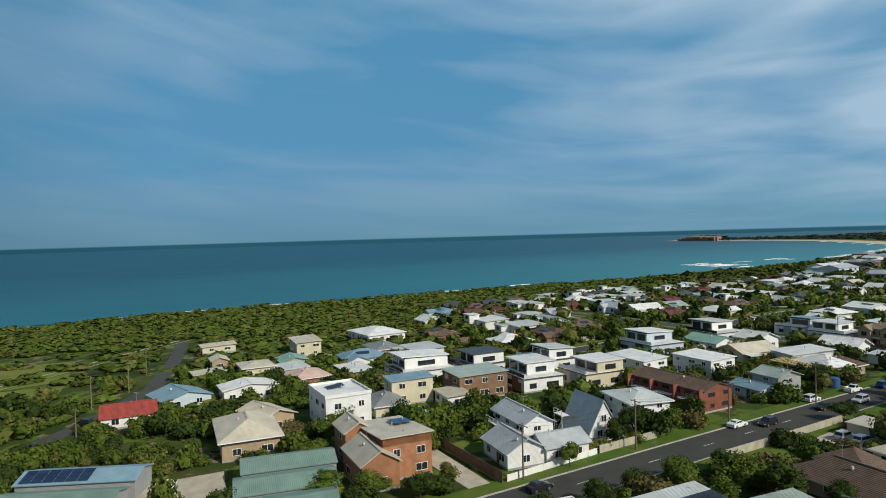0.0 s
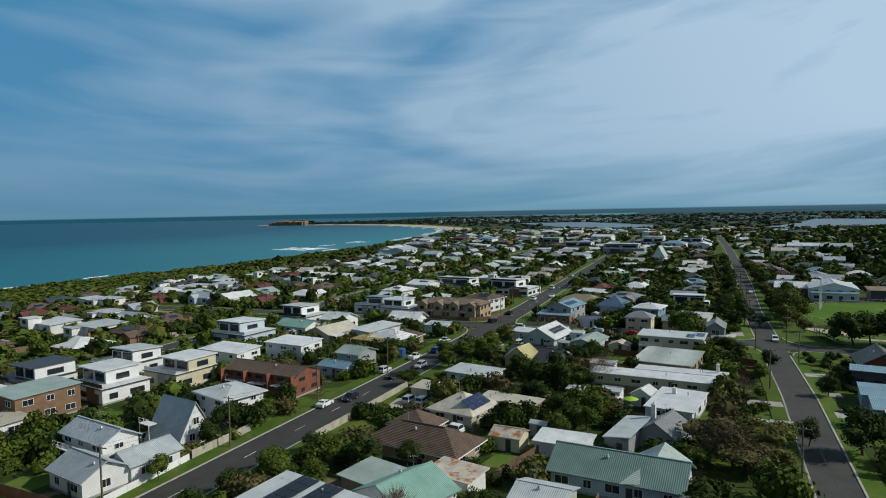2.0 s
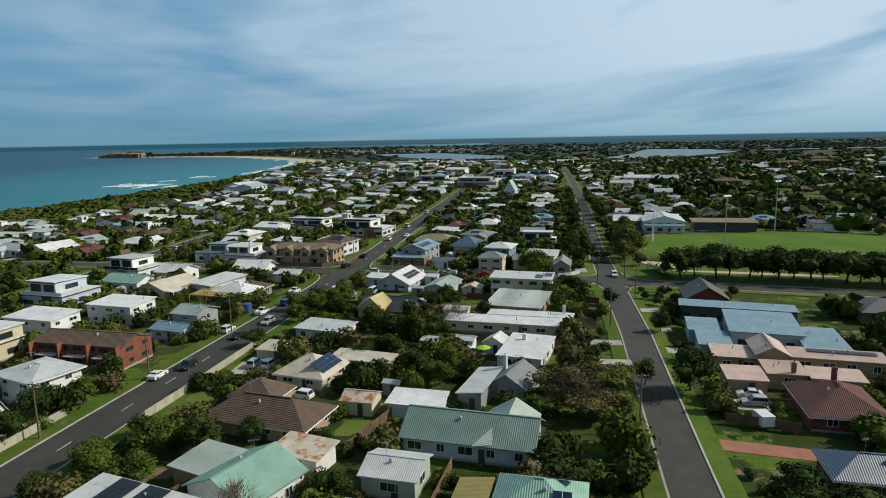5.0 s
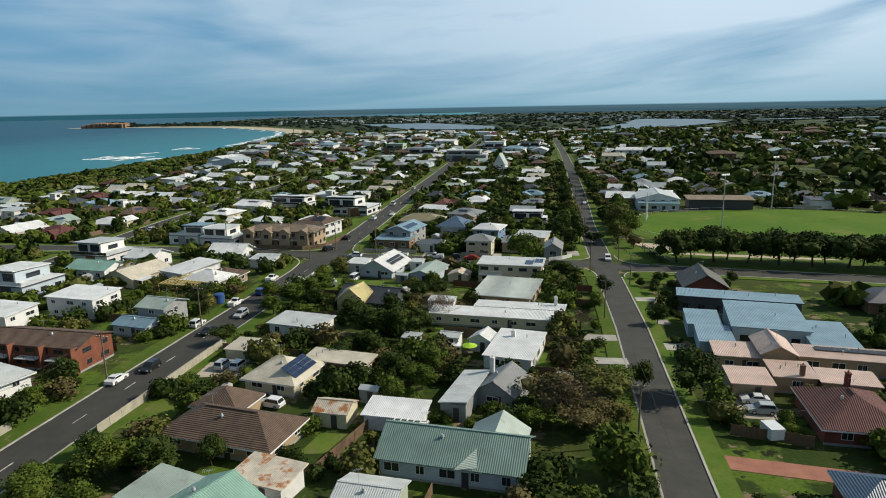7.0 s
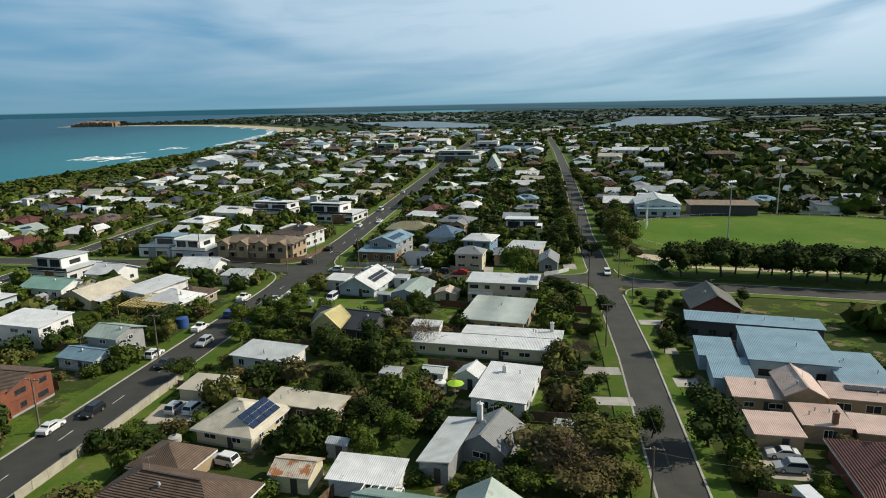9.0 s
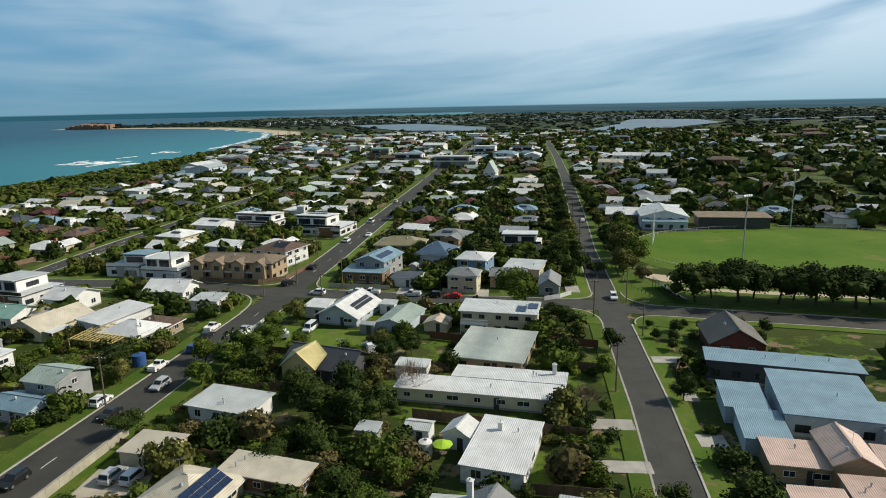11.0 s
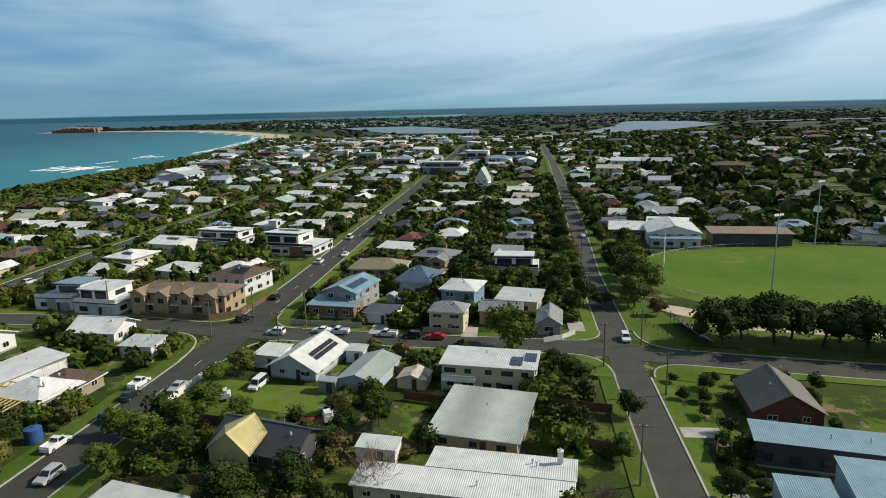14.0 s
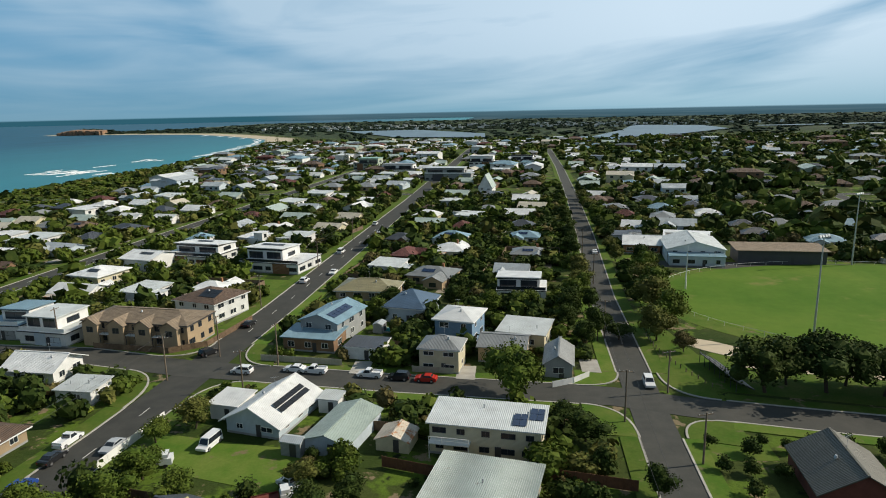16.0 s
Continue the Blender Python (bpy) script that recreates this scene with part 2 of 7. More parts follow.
def part(name, shape, mat, parent=None, label="", at=None):
    """Links a shape (or a ready mesh) as one object, under a parent where there is one."""
    ob = new(name, shape if isinstance(shape, bpy.types.Mesh) else shape.mesh(name, mat))
    if at is not None:
        ob.matrix_basis = at
    if parent is not None:
        ob.parent = parent
    return tagged(ob, label)


SHARED = {}


def shared(key, make):
    if key not in SHARED:
        SHARED[key] = make()
    return SHARED[key]


# ---- terrain ----
COAST = [(-1500, -420), (-400, -440), (-40, -451), (10, -461), (60, -460), (130, -450), (200, -446), (310, -434), (430, -414), (520, -400), (620, -405), (770, -411), (1030, -443), (1234, -476), (1380, -512), (1525, -564), (1817, -790), (1990, -960), (2090, -1180), (2135, -1330), (2120, -1480), (2140, -1600), (2260, -1620), (2500, -1500), (2900, -1450), (5200, -1500)]
SEA = -10.0


def coast_x(y):
    return np.interp(y, [c[0] for c in COAST], [c[1] for c in COAST])


def height(x, y):
    """Height of the ground: a level town, dunes towards the shore, beach, sea floor, and the flats across the river."""
    x, y = np.asarray(x, float), np.asarray(y, float)
    d = x - coast_x(y)
    dune = 2.2 * np.sin(x * 0.045 + 1.3 * np.sin(y * 0.021)) * np.sin(y * 0.037 + 0.6)
    inland = np.clip((x + 400) / 190, 0, 1) * np.clip((1250 - y) / 400, 0, 1)
    low = np.where(y > 1150, -6.5, -8.0)
    z = (1 - inland) * (low + 0.35 * dune * np.clip(d / 60, 0, 1) * (y < 1300))
    shore = np.clip(d / np.where(y > 1330, 95, 14), 0, 1)
    z = (SEA + 0.2) * (1 - shore) + z * shore
    z = np.where(d < 0, SEA + d * 0.06, z)
    head = np.exp(-(((x + 1455) / 90) ** 2 + ((y - 2200) / 55) ** 2) ** 2) * 13
    return np.maximum(z, -60) + head


def ground_mesh():
    xs = np.unique(np.concatenate([np.linspace(-5200, -1700, 8), np.linspace(-1700, -560, 70), np.linspace(-560, -180, 77), np.linspace(-180, 400, 21), np.linspace(400, 5200, 40)]))
    ys = np.unique(np.concatenate([np.linspace(-1500, -260, 14), np.linspace(-260, 700, 130), np.linspace(700, 2600, 120), np.linspace(2600, 3700, 24)]))
    X, Y = np.meshgrid(xs, ys)
    Z = height(X, Y) - 0.02
    n, k = X.shape
    me = bpy.data.meshes.new("ground")
    idx = np.arange(n * k).reshape(n, k)
    f = np.stack([idx[:-1, :-1], idx[:-1, 1:], idx[1:, 1:], idx[1:, :-1]], -1).reshape(-1, 4)
    me.from_pydata(np.stack([X, Y, Z], -1).reshape(-1, 3).tolist(), [], f.tolist())
    me.polygons.foreach_set("use_smooth", [True] * len(me.polygons))
    return me


def ground_material():
    m = bpy.data.materials.new("grass, dirt and sand")
    m.use_nodes = True
    t = m.node_tree
    t.nodes.clear()
    q = G(t)
    at = q.n("ShaderNodeTexCoord").outputs["Object"]
    z = q.n("ShaderNodeSeparateXYZ", {0: at}).outputs[2]
    a, b, c = q.noise(at, 0.035, 5, 0.6), q.noise(at, 0.22, 4, 0.6), q.noise(at, 1.6, 4, 0.65)
    col = q.mix(q.ramp(a, 0.4, 0.6), (0.030, 0.052, 0.010), (0.060, 0.075, 0.020))
    col = q.mix(q.ramp(q.noise(at, 0.11, 4, 0.6), 0.52, 0.57), col, (0.085, 0.135, 0.018))
    col = q.mix(q.ramp(q.noise(at, 0.17, 5, 0.65), 0.58, 0.62), col, (0.20, 0.155, 0.095))
    col = q.mix(q.ramp(b, 0.60, 0.66), col, (0.018, 0.024, 0.010))
    v = q.math("ADD", q.math("MULTIPLY", c, 0.9), 0.55)
    col = q.mix(1.0, col, q.n("ShaderNodeCombineColor", {0: v, 1: v, 2: v}).outputs[0], "MULTIPLY")
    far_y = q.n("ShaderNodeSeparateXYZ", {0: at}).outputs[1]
    level = q.math("SUBTRACT", q.math("ADD", z, q.math("MULTIPLY", b, 2.0)), q.math("MULTIPLY", q.ramp(far_y, 1150, 1350), 1.7))
    col = q.mix(q.ramp(level, -8.0, -8.5), col, (0.50, 0.43, 0.32))
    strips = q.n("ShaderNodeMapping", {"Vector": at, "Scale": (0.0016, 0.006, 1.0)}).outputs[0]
    # far flats: the blue of distance haze is put into these base colours
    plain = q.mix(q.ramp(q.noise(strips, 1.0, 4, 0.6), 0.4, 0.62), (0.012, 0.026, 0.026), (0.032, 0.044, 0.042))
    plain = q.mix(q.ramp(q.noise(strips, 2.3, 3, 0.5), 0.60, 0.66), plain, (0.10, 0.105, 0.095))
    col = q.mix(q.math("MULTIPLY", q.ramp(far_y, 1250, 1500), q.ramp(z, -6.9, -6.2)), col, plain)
    bp = q.n("ShaderNodeBump", {"Strength": 0.5, "Distance": 0.2, "Height": c})
    p = q.n("ShaderNodeBsdfPrincipled", {"Base Color": col, "Roughness": 0.95, "Normal": bp.outputs[0], "Specular IOR Level": 0.1})
    t.links.new(p.outputs[0], q.n("ShaderNodeOutputMaterial").inputs[0])
    return m


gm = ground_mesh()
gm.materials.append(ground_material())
tagged(new("ground", gm), "level town ground of grass, dirt and dune sand", "ground", kind="structure")


def water_material(name, deep, shallow, rough, reach):
    m = bpy.data.materials.new(name)
    m.use_nodes = True
    t = m.node_tree
    t.nodes.clear()
    q = G(t)
    at = q.n("ShaderNodeTexCoord").outputs["Object"]
    st = q.n("ShaderNodeMapping", {"Vector": at, "Rotation": (0, 0, radians(12)), "Scale": (1, 0.3, 1)}).outputs[0]
    w1, w2 = q.noise(st, 0.02, 4, 0.6), q.noise(st, 0.16, 4, 0.65)
    col = q.mix(q.ramp(w1, 0.35, 0.65), deep, tuple(c * 1.35 for c in deep))
    if reach:
        x = q.n("ShaderNodeSeparateXYZ", {0: at}).outputs[0]
        y = q.n("ShaderNodeSeparateXYZ", {0: at}).outputs[1]
        near_shore = q.math("MULTIPLY", q.ramp(q.math("ADD", x, q.math("MULTIPLY", w1, 120.0)), -1050, -330), q.math("ADD", q.math("MULTIPLY", q.ramp(y, 50, 700), 0.55), 0.45))
        col = q.mix(near_shore, col, shallow)
    bp = q.n("ShaderNodeBump", {"Strength": 0.35, "Distance": 1.0, "Height": q.math("ADD", w2, w1)})
    p = q.n("ShaderNodeBsdfPrincipled", {"Base Color": col, "Roughness": rough, "Normal": bp.outputs[0], "Specular IOR Level": 0.12})
    t.links.new(p.outputs[0], q.n("ShaderNodeOutputMaterial").inputs[0])
    return m


sea_mat = water_material("sea water", (0.0085, 0.064, 0.104), (0.034, 0.20, 0.245), 0.45, True)
tagged(part("water", Shape().poly([(-5200, -1600, SEA), (-250, -1600, SEA), (-250, 5200, SEA), (-5200, 5200, SEA)]), sea_mat), "calm blue green open sea", "sea", kind="structure")
lagoon_mat = water_material("river water", (0.085, 0.125, 0.15), (0.2, 0.2, 0.2), 0.35, False)
RIVERS = ([(-465, 1887), (-236, 1420), (-42, 1345), (-50, 1560), (-256, 1924)],
          [(42, 1203), (161, 1205), (334, 1353), (515, 1617), (540, 1900), (377, 2048), (273, 1629), (166, 1314), (-16, 1235)],
          [(640, 1760), (1000, 1800), (1500, 1900), (1500, 1935), (950, 1870), (640, 1810)])


def in_river(x, y):
    """Whether a place lies in the river, by counting crossings."""
    return any(sum(((a[1] > y) != (b[1] > y)) and x < (b[0] - a[0]) * (y - a[1]) / (b[1] - a[1]) + a[0] for a, b in zip(p, p[1:] + p[:1])) % 2 for p in RIVERS)


for pts in RIVERS:
    tagged(part("water", Shape().poly([(x, y, -5.0) for x, y in pts]), lagoon_mat), "pale grey river winding across the flats", "river", kind="structure")


def ribbon(pts, half, z, off=0.0):
    """A strip along a line of points, at an offset to its right."""
    pts = [Vector((*p, 0)) for p in pts]
    fine = []
    for a, b in zip(pts, pts[1:]):
        n = max(1, int((b - a).length / 12))
        fine += [a.lerp(b, k / n) for k in range(n)]
    fine.append(pts[-1])
    l, r = [], []
    for i, p in enumerate(fine):
        d = (fine[min(i + 1, len(fine) - 1)] - fine[max(i - 1, 0)]).normalized()
        s = Vector((d.y, -d.x, 0))
        c = p + s * off
        l.append(c - s * half)
        r.append(c + s * half)
    return l, r


def strip(pts, half, z, off=0.0, thick=0.0):
    l, r = ribbon(pts, half, z, off)
    s = Shape()
    for a, b, c, d in zip(l, r, r[1:], l[1:]):
        q = [(v.x, v.y, z + float(height(v.x, v.y))) for v in (a, b, c, d)]
        s.slab(q, thick) if thick else s.poly(q)
    return s


ROADS = []


def road(label, pts, width, dashes=True, verge=3.5, gaps=(), lift=0.0):
    """A sealed road with concrete kerbs, grass verges and a broken centre line; gaps: stretches (by y or x) left free of kerbs."""
    ROADS.append((pts, width / 2))
    ob = tagged(part("road", strip(pts, width / 2, 0.05 + lift), asphalt), label, "road", kind="structure")
    for sgn in (-1, 1):
        for piece in cut(pts, gaps):
            if verge:
                part("verge", strip(piece, verge / 2, 0.13, sgn * (width / 2 + 0.3 + verge / 2), 0.15), lawn, ob, "mown grass verge")
            part("kerb", strip(piece, 0.16, 0.16, sgn * (width / 2 + 0.16), 0.16), concrete, ob, "pale concrete kerb")
    if dashes:
        run = 0.0
        me = shared("dash", lambda: Shape().box(-0.07, -1.5, 0, 0.07, 1.5, 0.008).mesh("dash", paint))
        for a, b in zip(pts, pts[1:]):
            a, b = Vector((*a, 0)), Vector((*b, 0))
            n = int((b - a).length // 12)
            ang = math.atan2(-(b - a).x, (b - a).y)
            for k in range(n):
                c = a.lerp(b, (k + 0.5) / max(n, 1))
                if c.y < 330 and not any(lo < c.y < hi for lo, hi in gaps):
                    part("dash", me, paint, ob, at=Matrix.Translation((c.x, c.y, 0.062)) @ Matrix.Rotation(ang, 4, "Z"))
    return ob


def cut(pts, gaps):
    """Pieces of a line outside of gaps, which are given along its longer direction."""
    ax = 1 if abs(pts[-1][1] - pts[0][1]) > abs(pts[-1][0] - pts[0][0]) else 0
    keys = [p[ax] for p in pts]
    pieces, lo = [], keys[0]
    ends = [e for gp in gaps for e in gp] + [keys[-1]]
    edges = [keys[0]] + ends
    for a, b in zip(edges[::2], edges[1::2]):
        mid = [p for p in pts if a < p[ax] < b]
        at = lambda k: (float(np.interp(k, keys, [p[0] for p in pts])), float(np.interp(k, keys, [p[1] for p in pts])))
        pieces.append([at(a)] + mid + [at(b)])
    return pieces


road("wide sealed street with a broken centre line", [(-76, -100), (-73.5, -60), (-69.4, 8), (-67.4, 40), (-64.9, 76), (-61, 130), (-57.6, 200), (-55, 300), (-52, 400), (-44, 900)], 8.4, gaps=((138, 170), (420, 428)))
road("narrow sealed side street between grass verges", [(13, -100), (20.3, 36), (23.6, 92), (24.7, 132), (26.6, 209), (32, 291), (38, 405), (46, 600), (52, 850)], 6.2, dashes=False, verge=2.8, gaps=((133, 158), (420, 428)))
road("sealed cross street joining two longer streets", [(-230, 166), (-146, 164), (-90, 162), (-63, 156), (-20, 151), (20, 147.5), (32, 144), (47, 141), (70, 137), (150, 122), (300, 100)], 7.6, dashes=False, verge=2.6, gaps=((-151, -141), (-74, -46), (14, 38)), lift=0.006)
road("sealed street behind white modern houses", [(-148, 40), (-146, 150), (-147, 215), (-144, 290), (-138, 400), (-120, 700)], 7.0, gaps=((155, 172), (420, 428)))
road("far cross street", [(-380, 440), (-138, 428), (-50, 424), (36, 420), (180, 412), (500, 400)], 7.0, dashes=False, verge=2.0, gaps=((-145, -131), (-58, -44), (30, 42), (174, 186)), lift=0.006)
road("street beyond the oval", [(160, 236), (170, 300), (180, 412), (195, 800)], 7.0, dashes=False, verge=2.0, gaps=((408, 418),))
road("coast road beside the dunes", [(-100, -160), (-128, -76), (-146, -54), (-160, -41), (-185, -24), (-215, -13), (-250, -3), (-290, 8)], 4.6, dashes=False, verge=1.2)


def corner(a, c, b):
    """A rounded street corner: curved kerb and the grass behind it, between kerb points a and b whose kerbs would meet at c."""
    a, b, c = Vector((*a, 0)), Vector((*b, 0)), Vector((*c, 0))
    arc = [a * (1 - t) ** 2 + c * 2 * t * (1 - t) + b * t * t for t in [k / 10 for k in range(11)]]
    d = a + b - c
    pts = arc + [b.lerp(d, 0.75), d, a.lerp(d, 0.75)]
    if (arc[5] - a).cross(b - a).z > 0:
        pts = pts[::-1]
    ob = tagged(part("street_corner", Shape().slab([(p.x, p.y, 0.12) for p in pts], 0.14), lawn), "rounded grass corner of a street junction", "verge", kind="structure")
    s = Shape()
    for p, q in zip(arc, arc[1:]):
        n = (q - p).normalized()
        n = Vector((n.y, -n.x, 0)) * 0.17
        quad = [p - n, q - n, q + n, p + n]
        if (quad[1] - quad[0]).cross(quad[2] - quad[1]).z < 0:
            quad = quad[::-1]
        s.slab([(v.x, v.y, 0.165) for v in quad], 0.16)
    part("kerb", s, concrete, ob, "pale concrete kerb")


for a, c, b in (((21.6, 133), (21.8, 143.4), (14, 144.2)), ((22.3, 158), (22.1, 151.3), (14, 151.9)), ((29.7, 158), (29.4, 148.3), (38, 146.8)), ((28.8, 133), (29.1, 140.9), (38, 138.6)),
                ((-55.8, 138), (-55.3, 151.2), (-46, 150.2)), ((-54.2, 170), (-54.6, 158.9), (-46, 157.9)), ((-65.2, 138), (-64.5, 152.5), (-74, 154.6)), ((-63.2, 170), (-63.9, 160.4), (-74, 162.4))):
    corner(a, c, b)
meadow = material("dry meadow grass", (0.17, 0.17, 0.045), 0.95, 0, 0.45, 0.12, 1.5, col2=(0.10, 0.14, 0.03), bump=0.4, spec=0.1)
tagged(part("meadow", strip([(-176, -62), (-205, -54), (-262, -46)], 11, 0.06), meadow), "dry yellow green meadow beside the dunes", "meadow", kind="structure")

# ---- houses ----
class Field:
    """Ground that is taken: discs, kept by cells so that a place is quickly asked about."""

    def __init__(self):
        self.cells, self.last = {}, []

    def append(self, disc):
        self.cells.setdefault((int(disc[0] // 14), int(disc[1] // 14)), []).append(disc)
        self.last.append(disc)

    def pop(self):
        d = self.last.pop()
        self.cells[(int(d[0] // 14), int(d[1] // 14))].remove(d)

    def meets(self, x, y, r):
        cx, cy = int(x // 14), int(y // 14)
        for i in (-2, -1, 0, 1, 2):
            for j in (-2, -1, 0, 1, 2):
                for a, b, c in self.cells.get((cx + i, cy + j), ()):
                    if (x - a) ** 2 + (y - b) ** 2 < (r + c) ** 2:
                        return True
        return False


TAKEN = Field()


def window_meshes(w, h, trim):
    fr = Shape()
    for x0, z0, x1, z1 in ((-w / 2, 0, w / 2, 0.07), (-w / 2, h - 0.07, w / 2, h), (-w / 2, 0.07, -w / 2 + 0.07, h - 0.07), (w / 2 - 0.07, 0.07, w / 2, h - 0.07), (-0.03, 0.07, 0.03, h - 0.07)):
        fr.box(x0, -0.07, z0, x1, 0.0, z1)
    pane = Shape().box(-w / 2 + 0.06, -0.035, 0.06, w / 2 - 0.06, 0.0, h - 0.06)
    return fr.mesh("window_frame", trim), pane.mesh("pane", glass)


def put_window(house, x, y, z, turn, w, h, trim, name="window"):
    key = (round(w, 1), round(h, 1), trim.name)
    fr, pane = shared(("window",) + key, lambda: window_meshes(w, h, trim))
    ob = part(name, fr, trim, house, at=pose(x, y, z, 0, 0, turn))
    part("pane", pane, glass, ob)


def facade(house, w, d, z, sides, trim, wide=1.5, tall=1.2, gap=3.4, sill=0.95, rng=random):
    """Windows along the named sides of a box w by d, on the storey whose floor is at z."""
    for s in sides:
        run = w if s in "SN" else d
        n = max(1, int((run - 0.8) // gap))
        for k in range(n):
            u = -run / 2 + run * (k + 0.5) / n + rng.uniform(-0.3, 0.3)
            ww = min(wide * rng.choice((0.8, 1.0, 1.4)), run / n - 0.5)
            x, y, turn = {"S": (u, -d / 2, 0), "E": (w / 2, u, 90), "N": (u, d / 2, 180), "W": (-w / 2, u, -90)}[s]
            put_window(house, x, y, z + sill, turn, round(ww, 1), tall, trim)


def roof_shape(kind, w, d, h, rise, over, ridge):
    """The roof's plates over a box w by d whose walls end at h; ridge: the axis along which the ridge runs."""
    s = Shape()
    t = 0.16
    W, D = w / 2 + over, d / 2 + over
    if kind == "flat":
        s.slab([(-W, -D, h + t), (W, -D, h + t), (W, D, h + t), (-W, D, h + t)], t)
    elif kind == "skillion":
        a, b = (h + t, h + t + rise) if rise > 0 else (h + t - rise, h + t)
        if ridge == "X":
            s.slab([(-W, -D, a), (W, -D, a), (W, D, b), (-W, D, b)], t)
        else:
            s.slab([(-W, -D, a), (W, -D, b), (W, D, b), (-W, D, a)], t)
    else:
        flip = ridge == "Y"
        if flip:
            W, D = D, W
        drop = over * rise / (D - over)
        e, r = h - drop + t, h + rise + t
        cut_in = min(D, W - 0.3) if kind == "hip" else 0.0
        A, B, C, E = (-W, -D, e), (W, -D, e), (W, D, e), (-W, D, e)
        P, Q = (-W + cut_in, 0, r), (W - cut_in, 0, r)
        plates = [[A, B, Q, P], [C, E, P, Q]]
        if kind == "hip":
            plates += [[B, C, Q], [E, A, P]]
        for p in plates:
            if flip:
                p = [(-y, x, z) for x, y, z in p]
            s.slab(p, t)
    return s


def walls_shape(kind, w, d, h, rise, ridge):
    s = Shape().box(-w / 2, -d / 2, -0.3, w / 2, d / 2, h)
    if kind == "gable":
        if ridge == "X":
            for x0, x1 in ((-w / 2, -w / 2 + 0.2), (w / 2 - 0.2, w / 2)):
                s.poly([(x1, -d / 2, h), (x1, d / 2, h), (x1, 0, h + rise)]).poly([(x0, d / 2, h), (x0, -d / 2, h), (x0, 0, h + rise)])
        else:
            for y0, y1 in ((-d / 2, -d / 2 + 0.2), (d / 2 - 0.2, d / 2)):
                s.poly([(-w / 2, y0, h), (w / 2, y0, h), (0, y0, h + rise)]).poly([(w / 2, y1, h), (-w / 2, y1, h), (0, y1, h + rise)])
    if kind == "skillion" and rise:
        r = abs(rise)
        if ridge == "X":
            y = d / 2 if rise > 0 else -d / 2
            q = [(-w / 2, y, h), (w / 2, y, h), (w / 2, y, h + r - 0.05), (-w / 2, y, h + r - 0.05)]
            s.poly(q).poly(q[::-1])
            for x in (-w / 2, w / 2):
                p = [(x, -y, h), (x, y, h), (x, y, h + r - 0.05)]
                s.poly(p).poly(p[::-1])
        else:
            x = w / 2
            p = [(x, -d / 2, h), (x, d / 2, h), (x, d / 2, h + r - 0.05), (x, -d / 2, h + r - 0.05)]
            s.poly(p).poly(p[::-1])
            for y in (-d / 2, d / 2):
                p = [(-x, y, h), (x, y, h), (x, y, h + r - 0.05)]
                s.poly(p).poly(p[::-1])
    return s


def solar_array(roof, x, y, z, tilt_x, tilt_y, nx, ny, dark=False, turn=0):
    """Rows of single panels on a plane through x, y, z with the given tilt."""
    def make():
        me = Shape().box(-0.49, -0.8, 0, 0.49, 0.8, 0.05).mesh("solar_panel", solar_black if dark else solar)
        me.materials.append(galv)
        return me
    me = shared(("solar", dark), make)
    base = pose(x, y, z, tilt_x, tilt_y, turn)
    for i in range(nx):
        for j in range(ny):
            part("solar_panel", me, solar, roof, at=base @ Matrix.Translation(((i - (nx - 1) / 2) * 1.04, (j - (ny - 1) / 2) * 1.7, 0.1)))


